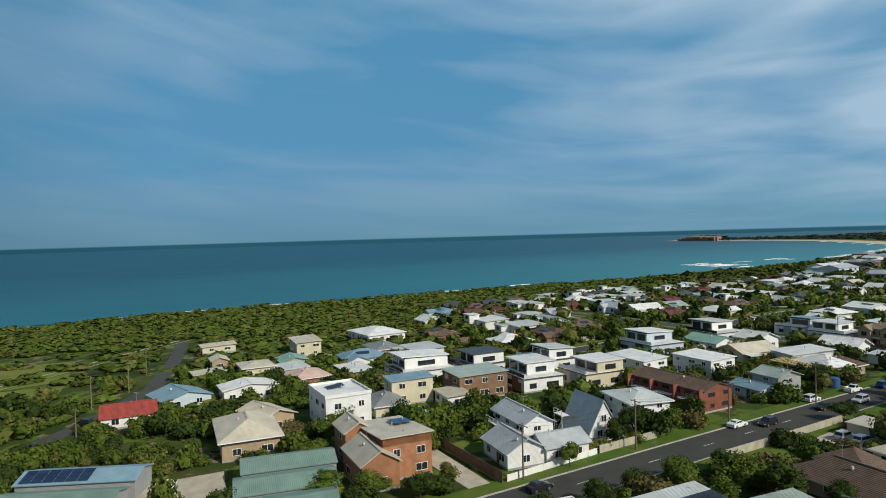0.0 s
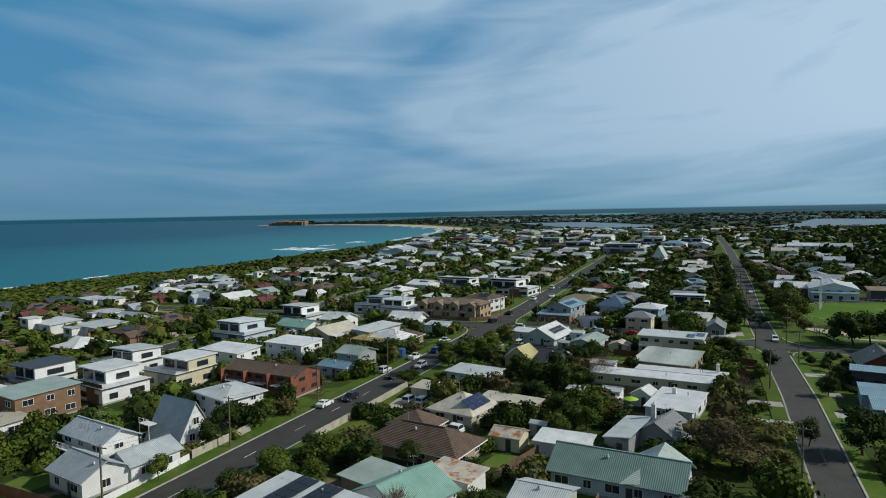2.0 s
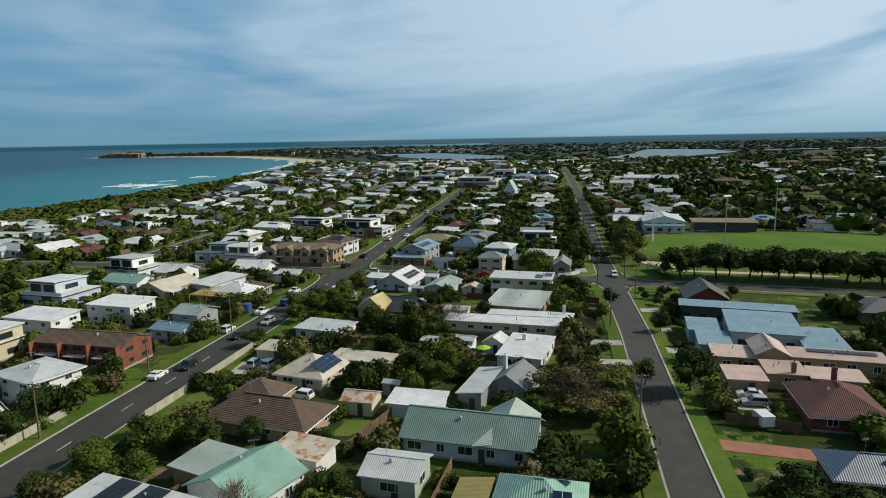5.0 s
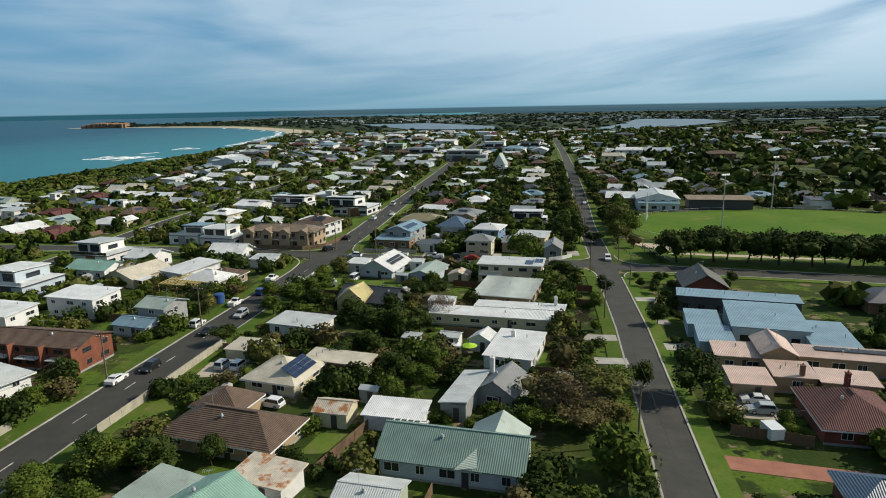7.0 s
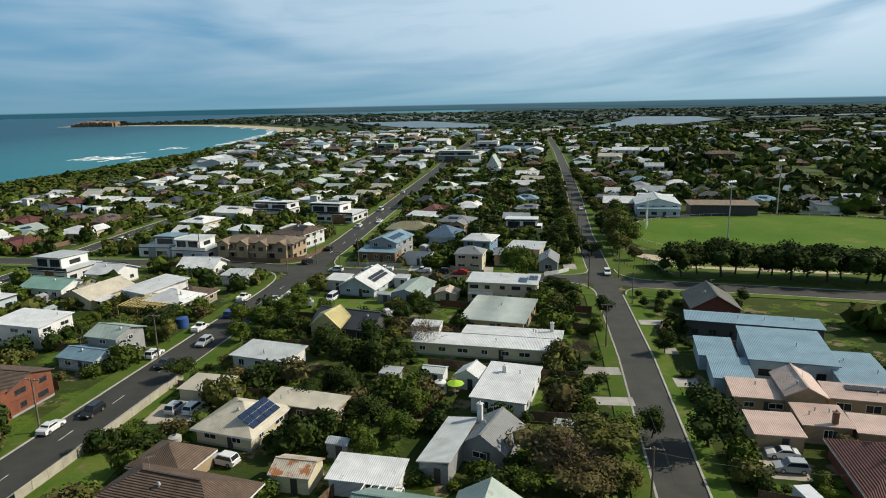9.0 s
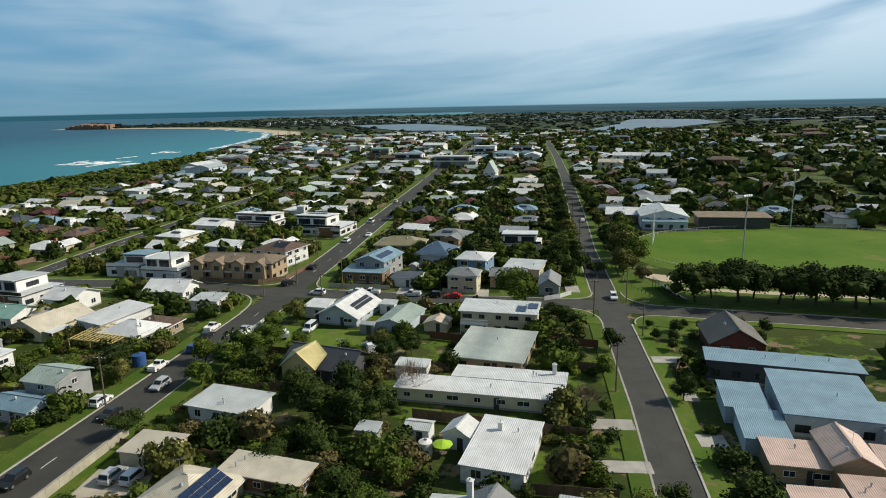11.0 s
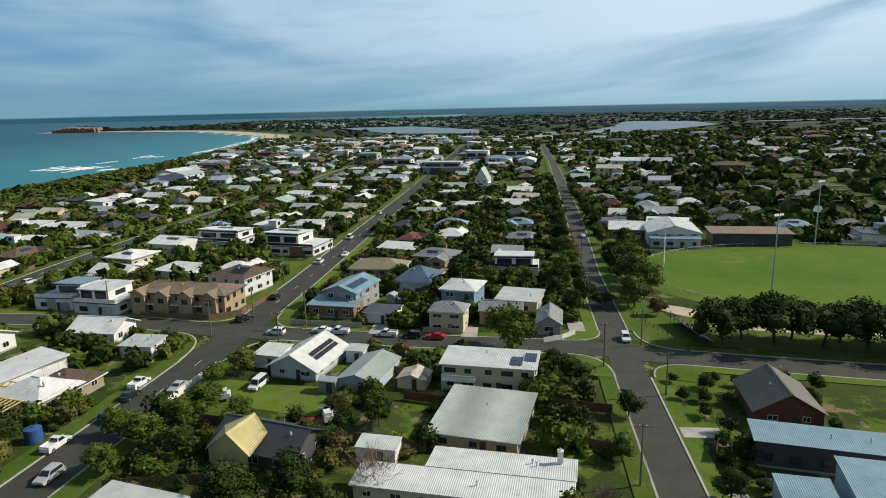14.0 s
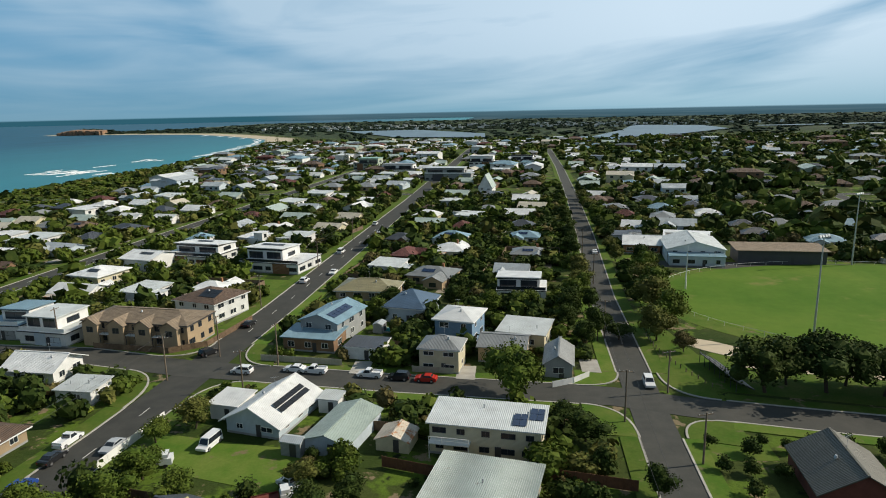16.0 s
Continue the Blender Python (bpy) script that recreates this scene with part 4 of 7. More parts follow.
ob, r = house("white upper floor house with solar panels", -118.0, 240.0, 12.0, 13.0, 4.2, "gable", 1.6, "X", "white", "white", -14, 0.6)
solar_array(r, 1.4, -2.4, 5.3, 14, 0, 5, 1, True)
# east of the side street
house("red brick house with a steep two tone gable roof", 45.3, 121, 10, 11.4, 2.5, "gable", 2.9, "Y", "redbrick", "slate", -5, 0.5)
for nm, hx, hy, hw, hd, hh in (("low front block", 37.0, 82.2, 6.0, 8.8, 2.6), ("low garage block", 37.4, 91.8, 6.2, 9.0, 2.7)):
    house(f"{nm} of a blue grey modern home", hx, hy, hw, hd, hh, "skillion", 0.25, "X", "paleblue", "blue", -9, 0.25, wins=False)
house("main wing of a blue grey modern home", 48.9, 90.3, 13.4, 15.6, 3.7, "skillion", 0.4, "X", "paleblue", "blue", -11, 0.35, dark_trim)
house("upper gallery of a blue grey modern home", 57.2, 82.4, 7.6, 12.6, 2.9, "skillion", 0.4, "X", "paleblue", "blue", -9, 0.35, dark_trim, sides="SE")
house("rear wing of a blue grey modern home", 48.1, 104.2, 24.6, 6, 3.8, "flat", 0, "X", "dark", "blue", -12, 0.35, dark_trim)
house("pink steel roofed front block of a sprawling house", 38.5, 74.5, 7.6, 6.3, 2.5, "skillion", 0.3, "X", "tan", "pink", -7, 0.3)
house("gabled pavilion with a pink steel roof", 44.6, 74.3, 5.4, 8.4, 3.6, "gable", 1.4, "Y", "tan", "pink", -7, 0.4)
house("low pink roofed garage", 36.8, 63.2, 6.2, 6.2, 2.4, "skillion", 0.3, "X", "tan", "pink", -5, 0.25, wins=False, category="garage")
ob, r = house("pink roofed middle block of a sprawling house", 44.1, 65.5, 6.2, 6, 2.7, "skillion", 0.3, "X", "tan", "pink", -6, 0.3)
chimney(ob, 1.0, -2.4, 3.0, 4.6, wall_mat("brownbrick"))
ob, r = house("long pink roofed wing with dark solar strip", 56, 72.6, 15.5, 5, 2.8, "skillion", 0.3, "X", "tan", "pink", -10, 0.3)
solar_array(r, 1.0, 1.0, 3.2, 3, 0, 11, 1, True)
house("pale pink lean to beside a red roofed house", 51.6, 63, 8, 5, 2.6, "skillion", 0.3, "X", "tan", "pink", -10, 0.3, wins=False, category="lean to")
ob, r = house("red brick house under a terracotta hipped roof", 46.9, 52.2, 10.4, 12.6, 2.7, "hip", 2.6, "Y", "redbrick", "tile", -6, 0.6)
chimney(ob, 0.8, 4.0, 4.0, 6.4, wall_mat("redbrick"))
house("blue roofed low house beyond a brick drive", 44.0, 30.5, 15.0, 7.0, 2.9, "hip", 1.6, "X", "redbrick", "navy", -6, 0.6)
house("white football clubhouse with twin gables", 62.5, 257.5, 17.5, 20.0, 4.6, "gable", 2.4, "Y", "white", "pale", -6, 0.5, category="clubhouse")
house("low blue front of a football clubhouse", 61.0, 245.5, 16.5, 4.5, 3.2, "skillion", 0.4, "X", "paleblue", "blue", -6, 0.3, dark_trim, category="clubhouse")
house("long open grandstand with a pale flat roof", 88.0, 252.0, 26.0, 10.0, 4.2, "skillion", 0.5, "X", "dark", "tan", -5, 0.8, category="grandstand", wins=False)
house("brick hall with a white gabled roof", 48.5, 268.0, 12.0, 13.0, 3.2, "gable", 2.0, "X", "brick", "white", -10, 0.6, category="hall")
# west of the wide street
ob, r = house("two storey grey and white house beside the street", -78, 90.3, 7, 7.2, 4.6, "gable", 1.2, "X", "grey", "sage", -12, 0.5)
house("blue roofed front wing of a two storey house", -79.8, 84, 8.4, 6, 2.4, "gable", 0.9, "X", "paleblue", "blue", -12, 0.4)
ob, r = house("terrace of orange brick townhouses with balconies", -88.2, 68, 20.4, 8.6, 4.7, "gable", 1.3, "X", "orange", "brown", -6, 0.4, dark_trim, gap=2.7)
for k in range(3):
    balcony(ob, -6.6 + k * 6.6, -4.3, 2.6, 4.6, 1.6, 0, dark_trim)
for k in range(4):
    part("party_wall", Shape().box(-10.2 + k * 6.7, -5.9, -0.2, -9.9 + k * 6.7, -4.3, 5.0), wall_mat("orange"), ob)
house("white upper storey house with a pale green roof", -85.6, 49.6, 10.6, 8.6, 4.8, "hip", 1.0, "X", "white", "pale", -20, 0.7)
af = tagged(part("house", Shape().poly([(-4.6, -3.9, 0), (-4.6, 3.9, 0), (-4.6, 0, 7.3)][::-1]).poly([(4.6, -3.9, 0), (4.6, 3.9, 0), (4.6, 0, 7.3)]).box(-4.4, -2.6, -0.2, 4.4, 2.6, 0.1), wall_mat("white"), at=pose(-84.6, 34.6, 0, 0, 0, -14)), "grey A frame house with white gable end", "house")
part("roof", Shape().slab([(-4.9, -4.3, 0.1), (4.9, -4.3, 0.1), (4.9, 0, 7.7), (-4.9, 0, 7.7)], 0.2).slab([(4.9, 4.3, 0.1), (-4.9, 4.3, 0.1), (-4.9, 0, 7.7), (4.9, 0, 7.7)], 0.2), roof_mat("zinc", "X"), af, "steep grey roof down to the ground")
for v, z in ((-0.9, 0.9), (0.9, 0.9), (0, 3.6)):
    put_window(af, 4.62, v, z, 90, 1.2, 1.3, white_trim)
balcony(af, -4.0, -3.0, 3.4, 3.0, 1.6, 0)
TAKEN.append((-84.6, 34.6, 6))
ob, r = house("white weatherboard house with an upper gable", -90.6, 22.8, 12.2, 6, 4.7, "gable", 1.6, "X", "white", "zinc", -13, 0.5)
balcony(ob, -3.0, -3.3, 2.9, 5.0, 1.6, 0)
house("white front gable of a weatherboard house", -83.6, 14.6, 9.4, 7.2, 2.9, "gable", 1.9, "X", "white", "zinc", -14, 0.5)
house("white side wing of a weatherboard house", -79.8, 21.4, 6.0, 8.4, 2.9, "gable", 1.5, "Y", "white", "zinc", -12, 0.45)
ob, r = house("two storey brick house with stepped cream roofs", -95.0, -3.0, 15.0, 8.4, 5.6, "skillion", 1.4, "Y", "brick", "cream", -10, 0.4, gap=3.2)
solar_array(r, -1.6, 2.2, 6.6, 0, -5, 4, 2)
house("lower brick gable of a stepped brick house", -90.5, -9.5, 10.0, 6.0, 4.4, "gable", 1.8, "X", "brick", "cream", -10, 0.4)
house("narrow brick bay of a stepped brick house", -102.0, -6.6, 7.0, 5.0, 5.6, "gable", 1.5, "X", "brick", "cream", -10, 0.4)
ob, r = house("white rendered two storey house with roof panels", -123.8, 1.2, 12.4, 9.6, 6.8, "flat", 0, "X", "white", "white", -8, 0.15, white_trim)
parapet(ob, 12.7, 9.9, 6.9, wall_mat("white"))
solar_array(r, -2.0, -1.0, 7.0, 8, 0, 3, 3, True)
ob, r = house("sprawling house under a curved cream roof", -121.0, -19.5, 16.0, 10.0, 3.8, "hip", 1.9, "X", "tan", "cream", -12, 0.7)
house("curved cream annexe beside a sprawling house", -130.0, -12.5, 10.0, 7.0, 3.4, "gable", 1.2, "X", "tan", "cream", 10, 0.6)
for k in range(3):
    house("long storage shed with a grey blue arched roof", -100.0 + k * 8.2, -19.5 - k * 3.6, 7.4, 14.5, 2.9, "gable", 0.9, "Y", "grey", "teal", -17, 0.25, wins=False, category="shed")
ob, r = house("long blue grey shed with a bank of solar panels", -114.0, -47.0, 6.6, 17.5, 3.0, "gable", 0.9, "Y", "grey", "blue", -31, 0.3, wins=False, category="shed")
solar_array(r, 1.75, -3.2, 3.62, 0, 15.3, 3, 6)
house("second long grey shed beside a yard", -106.4, -51.6, 6.0, 17.5, 2.8, "gable", 0.8, "Y", "grey", "teal", -31, 0.3, wins=False, category="shed")
house("white cottage under a bright red gabled roof", -152.6, -34.8, 7, 10.5, 2.6, "gable", 1.9, "Y", "white", "red", -10, 0.4)
house("brown brick flats with a flat green grey roof", -124.1, 37.4, 10.8, 12.4, 5.6, "skillion", 0.3, "X", "brownbrick", "sage", -13, 0.4)
house("yellow two storey house with a blue steel roof", -128.8, 21.4, 6.4, 10.0, 5.6, "skillion", 0.3, "X", "cream", "blue", -14, 0.4)
house("low grey roofed house behind tall shrubs", -124.3, 12.4, 9.4, 7.0, 2.8, "hip", 1.6, "X", "cream", "grey", -12, 0.6)
house("small white flat roofed unit", -119.5, 27.4, 8.0, 5.4, 2.8, "skillion", 0.3, "X", "white", "cream", -14, 0.5)
modern("white two level modern house with long window band", -144.8, 34.8, 13.0, 15.0, 7.4, "white", "white", -9)
modern("white and black townhouse with deep balconies", -143.0, 52.0, 12.0, 13.0, 7.0, "white", "dark", -9)
modern("white stepped townhouse with flat roofs", -121.0, 53.0, 13.0, 11.0, 7.2, "white", "white", -13)
modern("tall cream and white townhouse", -113.0, 66.5, 11.5, 12.0, 7.2, "cream", "white", -10)
modern("white townhouse with a pale blue roof", -134.0, 70.5, 12.0, 12.0, 6.8, "white", "pale", -10)
house("long white roofed house in a row", -112.5, 84.0, 14.0, 8.0, 4.6, "skillion", 0.5, "X", "white", "white", -10, 0.4)
house("white house with dark roof panels in a row", -100.5, 96.0, 13.0, 8.5, 4.8, "skillion", 0.4, "X", "white", "white", -10, 0.4)
house("long green steel roofed bungalow", -119.5, 129, 13.0, 9.0, 3.0, "gable", 1.6, "X", "white", "green", -10, 0.5)
house("white flat roofed house with a clerestory", -89.2, 125.1, 8.6, 12.6, 3.8, "skillion", 0.8, "X", "white", "white", -24, 0.5)
modern("white modern villa with large glazing", -129.0, 146.5, 14.0, 13.0, 6.8, "white", "pale", -10)
modern("blue glass and white villa on a corner", -129.0, 112.0, 14.0, 13.0, 7.0, "paleblue", "white", -10)
house("white gabled house beside a modern villa", -111.0, 141.0, 9.0, 9.0, 3.6, "gable", 1.8, "X", "white", "white", -10, 0.6)
ob, r = house("white hipped house along the wide street", -80.5, 118.0, 10.0, 8.0, 3.2, "hip", 1.8, "X", "cream", "white", -14, 0.7)
house("brown tiled house along the wide street", -78.6, 122.6, 8.6, 8.4, 2.6, "hip", 1.8, "X", "tan", "brown", -8, 0.6)
# towards the dunes
for label, x, y, w, d, h, kind, rise, walls, top, yaw in (
        ("blue grey roofed house beside the coast road", -161.8, -22.4, 10.6, 11.0, 3.0, "gable", 1.8, "paleblue", "blue", 8), ("long white roofed house near the dunes", -157.4, -7.4, 7.5, 12.6, 3.8, "gable", 1.2, "white", "white", -6),
        ("cream flat topped house near the dunes", -183.2, 3.2, 9.8, 8.6, 3.6, "hip", 1.0, "cream", "cream", -8), ("low cream roofed cottage in scrub", -184.8, -9.7, 6.0, 8.0, 2.8, "skillion", 0.3, "cream", "cream", -4),
        ("small tan cabin in scrub", -199.4, -2.6, 6.5, 4.5, 3.6, "gable", 1.0, "tan", "cream", -9), ("long cream roof half hidden by scrub", -231.0, 5.9, 7.0, 11.0, 2.8, "skillion", 0.4, "cream", "cream", -8),
        ("cream two storey house above the dunes", -205.0, 27.6, 14.0, 8.0, 5.6, "skillion", 0.4, "cream", "cream", -12), ("sprawling white house with several small hips", -215.2, 60.6, 18.0, 15.0, 3.6, "hip", 2.0, "white", "white", -2),
        ("green roofed cottage behind trees", -186.7, 15.8, 8.4, 8.2, 2.8, "gable", 1.4, "green", "green", -10), ("low white roofed house behind trees", -176.2, 10.8, 9.6, 8.0, 2.8, "skillion", 0.3, "white", "pale", -5),
        ("brick house with a tan tiled roof", -163.6, 10.6, 10.6, 9.6, 2.8, "hip", 1.8, "brick", "pink", -4), ("low house under a bright white roof", -161.6, 23.8, 12.0, 7.0, 2.8, "skillion", 0.3, "brick", "white", -8),
        ("brick house with dark panels", -183.9, 45.8, 12.0, 9.0, 3.6, "hip", 1.6, "brick", "grey", -6)):
    house(label, x, y, w, d, h * 0.86, kind, rise * 0.85, "X", walls, top, yaw, 0.5)

# ---- vegetation ----
def ico(n=1):
    b = bmesh.new()
    bmesh.ops.create_icosphere(b, subdivisions=n, radius=1.0)
    v = np.array([p.co[:] for p in b.verts])
    f = np.array([[p.index for p in q.verts] for q in b.faces])
    b.free()
    return v, f


ICO1, ICO2 = ico(1), ico(2)


def crown_arrays(seed, lobes, leaves, size, spread=0.62, squash=0.72, core=True, fill=0.74):
    """A crown about 1 m in radius: lumpy dark lobes and many small tilted leaf sprays round them."""
    rng = np.random.default_rng(seed)
    V, F3, F4, n = [], [], [], 0
    cs = rng.normal(size=(lobes, 3))
    cs /= np.linalg.norm(cs, axis=1)[:, None]
    cs *= spread * rng.uniform(0.35, 1.0, (lobes, 1)) * [1, 1, squash]
    rs = rng.uniform(0.20, 0.46, lobes)
    cs[0], rs[0] = 0, 0.55
    for c, r in zip(cs, rs):
        if core:
            v = ICO1[0] * r * fill * rng.uniform(0.8, 1.12, (len(ICO1[0]), 1)) * [1, 1, 0.85] + c
            V.append(v)
            F3.append(ICO1[1] + n)
            n += len(v)
    per = leaves // lobes
    for c, r in zip(cs, rs):
        d = rng.normal(size=(per, 3)) + [0, 0, 0.35]
        d /= np.linalg.norm(d, axis=1)[:, None]
        p = c + d * r * rng.uniform(0.78, 1.14, (per, 1)) * [1, 1, 0.88]
        nrm = d + rng.normal(size=(per, 3)) * 0.55
        nrm /= np.linalg.norm(nrm, axis=1)[:, None]
        a = np.cross(nrm, rng.normal(size=(per, 3)))
        a /= np.linalg.norm(a, axis=1)[:, None]
        b = np.cross(nrm, a)
        s = size * rng.uniform(0.6, 1.3, (per, 1))
        q = np.stack([p - a * s - b * s * 0.4, p + a * s * 0.3 - b * s, p + a * s + b * s * 0.4, p - a * s * 0.3 + b * s], 1).reshape(-1, 3)
        V.append(q)
        F4.append(np.arange(per * 4).reshape(-1, 4) + n)
        n += per * 4
    return np.concatenate(V), (np.concatenate(F3) if F3 else np.zeros((0, 3), int)), np.concatenate(F4)


def mesh_of(name, v, f3, f4, mat):
    me = bpy.data.meshes.new(name)
    me.from_pydata(v.tolist(), [], f3.tolist() + f4.tolist())
    me.materials.append(mat)
    return me


def trunk_shape(seed, h, tilt=0.25, limbs=5, r=0.05):
    rng = random.Random(seed)
    s = Shape()
    top = Vector((rng.uniform(-tilt, tilt) * 0.4, rng.uniform(-tilt, tilt) * 0.4, h))
    s.tube((0, 0, -0.05), top, r, r * 0.7, 7)
    for k in range(limbs):
        a = math.tau * (k + rng.uniform(-0.3, 0.3)) / limbs
        end = top + Vector((math.cos(a) * rng.uniform(0.35, 0.6), math.sin(a) * rng.uniform(0.35, 0.6), rng.uniform(0.25, 0.6)))
        mid = top.lerp(end, 0.5) + Vector((0, 0, 0.06))
        s.tube(top * 0.96, mid, r * 0.55, r * 0.36, 5).tube(mid, end, r * 0.36, r * 0.15, 5)
    return s


CROWNS = {"round": [(18, 2600, 0.040, 0.66, 0.8), (22, 2700, 0.038, 0.70, 0.75), (16, 2400, 0.042, 0.64, 0.9)],
          "spread": [(24, 3200, 0.036, 0.84, 0.6), (26, 3200, 0.036, 0.86, 0.62)],
          "bush": [(8, 760, 0.062, 0.54, 0.7), (9, 800, 0.06, 0.6, 0.6), (7, 700, 0.065, 0.52, 0.8)]}


def crown_mesh(shape, k, leaf):
    def make():
        lobes, leaves, size, spread, squash = CROWNS[shape][k]
        return mesh_of("crown", *crown_arrays(k * 7 + len(shape), lobes, leaves, size, spread, squash), LEAF[leaf])
    return shared(("crown", shape, k, leaf), make)


TREE_NAMES = {"deep": "dark green", "mid": "mid green", "olive": "olive green", "lime": "bright yellow green", "scrub": "dull green", "brown": "brownish"}
TRNG = random.Random(5)


def tree(x, y, r, h, leaf="mid", shape="round", z=0.0, label=""):
    """A tree of crown radius r and height h: trunk with limbs, and a crown of leaf sprays."""
    k = TRNG.randrange(len(CROWNS[shape]))
    e = tagged(new("tree"), label or f"{TREE_NAMES[leaf]} {'spreading' if shape == 'spread' else 'bushy'} garden tree with uneven crown", "tree")
    e.matrix_basis = pose(x, y, z, 0, 0, TRNG.uniform(0, 360))
    deep = {"round": 0.8, "spread": 0.62}[shape]
    ch = min(h * 0.82, r * 2 * deep)
    part("trunk", shared(("trunk", k), lambda: trunk_shape(k, 0.5).mesh("trunk", bark)), bark, e).scale = (r * 0.9, r * 0.9, (h - ch * 0.5) * 1.0)
    c = part("crown", crown_mesh(shape, k, leaf), None, e)
    c.location, c.scale = (0, 0, h - ch * 0.55), (r, r * TRNG.uniform(0.85, 1.15), ch * (0.62 if shape == "round" else 0.72))
    TAKEN.append((x, y, r * 0.55))


def bush(x, y, r, h, leaf="mid", z=0.0, label=""):
    k = TRNG.randrange(len(CROWNS["bush"]))
    ob = tagged(new("bush", crown_mesh("bush", k, leaf)), label or f"{TREE_NAMES[leaf]} garden shrub with dense small leaves", "shrub")
    ob.matrix_basis = Matrix.LocRotScale((x, y, z + h * 0.42), Euler((0, 0, TRNG.uniform(0, 6.3))), (r, r * TRNG.uniform(0.8, 1.2), h * 0.62))
    TAKEN.append((x, y, r * 0.5))


def bare_tree(x, y, r, h):
    """A leafless tree: trunk, limbs and a cloud of fine twigs."""
    rng = random.Random(int(x * 13 + y))
    e = tagged(new("tree"), "leafless brown tree with a cloud of fine twigs", "tree")
    e.matrix_basis = pose(x, y, 0)
    part("trunk", trunk_shape(3, h * 0.35, 0.3, 7, 0.16), bark, e)
    s = Shape()
    for k in range(420):
        a, el, d = rng.uniform(0, math.tau), rng.uniform(0.1, 1.5), rng.uniform(0.45, 1.0)
        p = Vector((math.cos(a) * math.cos(el) * r * d, math.sin(a) * math.cos(el) * r * d, h * 0.35 + math.sin(el) * (h * 0.65) * d))
        q = p + Vector((rng.uniform(-1, 1), rng.uniform(-1, 1), rng.uniform(-0.2, 1))) * r * 0.22
        s.tube(p * 0.82 + Vector((0, 0, h * 0.05)), q, 0.035, 0.012, 3)
    part("twig_crown", s, twig, e, "fine brown twigs")
    TAKEN.append((x, y, r * 0.6))


# trees that stand out
tree(27.5, 60.6, 5.4, 8.2, "deep", label="large dense dark green tree beside the side street")
tree(20.2, 62.8, 2.8, 5.2, "deep", label="round dark tree on the grass verge")
for x, y, r, h, k in ((5.5, 53, 6.4, 7.2, "brown"), (12, 57, 5.4, 6.6, "olive"), (9.5, 48.5, 5.0, 5.4, "brown"), (14.5, 50, 3.2, 4.2, "olive"), (1.4, 47.5, 3.0, 4.4, "mid"), (16, 60, 3.4, 5.5, "mid")):
    tree(x, y, r, h, k)
bare_tree(7.5, 50.0, 5.2, 7.2)
bare_tree(-16.5, 94.5, 4.6, 6.4)
bare_tree(-33.5, 15.0, 3.0, 6.2)
bare_tree(13, 90.5, 3.0, 4.6)
tree(2.6, 146.0, 7.0, 10.0, "mid", "spread", label="broad flat topped tree on the corner verge")
for x, y, r, h in ((46.5, 150.5, 7.0, 9.6), (57, 151, 7.4, 10.2), (66, 150, 6.4, 9.0), (74, 148.5, 7.0, 9.8), (82.5, 147, 7.0, 9.4), (91, 145, 6.8, 9.2), (100, 143, 7.0, 9.6), (110, 141, 6.6, 9.0), (120, 139, 7.0, 9.2)):
    tree(x, y, r * 1.1, h * 1.08, "deep", "spread", label="wind shaped dark tree in a row along the oval")
for x, y, r, h in ((51.5, 154, 5.6, 8.8), (61.5, 154, 6.0, 9.4), (70.5, 152.5, 5.8, 9.0), (79, 151, 6.0, 9.2), (87, 149.5, 5.8, 8.8), (96, 147.5, 6.0, 9.0), (105, 145.5, 5.8, 8.8), (115, 143.5, 6.0, 9.0)):
    tree(x, y, r, h, "deep", "spread", label="wind shaped dark tree behind a row along the oval")
for x, y, r, h, k in ((33.5, 176, 5.0, 9.0, "olive"), (37.5, 183, 5.6, 10.5, "mid"), (36.5, 193, 5.8, 11, "olive"), (38.5, 204, 5.6, 11, "mid"), (39.5, 215, 5.0, 10, "olive"), (40.5, 227, 5.0, 10, "mid"), (43, 238, 5.0, 9, "deep"), (37.5, 169.5, 2.6, 5.0, "brown")):
    tree(x, y, r, h, k, label="tall dry leaved tree lining the side street")
tree(29.4, 95, 2.6, 4.8, "deep")
tree(17.6, 104, 2.6, 4.6, "mid")
tree(21.0, 117.5, 2.7, 5.0, "deep", label="small dark street tree on the verge")
tree(25.5, 176, 4.0, 4.5, "deep")
for x, y, r in ((42, 130, 1.8), (45.5, 131.5, 1.6), (39, 132, 1.5), (35, 113, 2.2), (33, 109, 2.0), (50, 130, 2.2), (55, 129, 2.4), (51.5, 122, 2.0), (51, 114, 2.0), (34.7, 123.7, 2.0), (31.2, 124.3, 1.7), (31.2, 131, 1.5), (38.6, 122.6, 2.0), (36.5, 129, 2.2), (33.5, 118, 2.0)):
    bush(x, y, r, r * 1.6, "deep", label="clipped round dark green garden shrub")
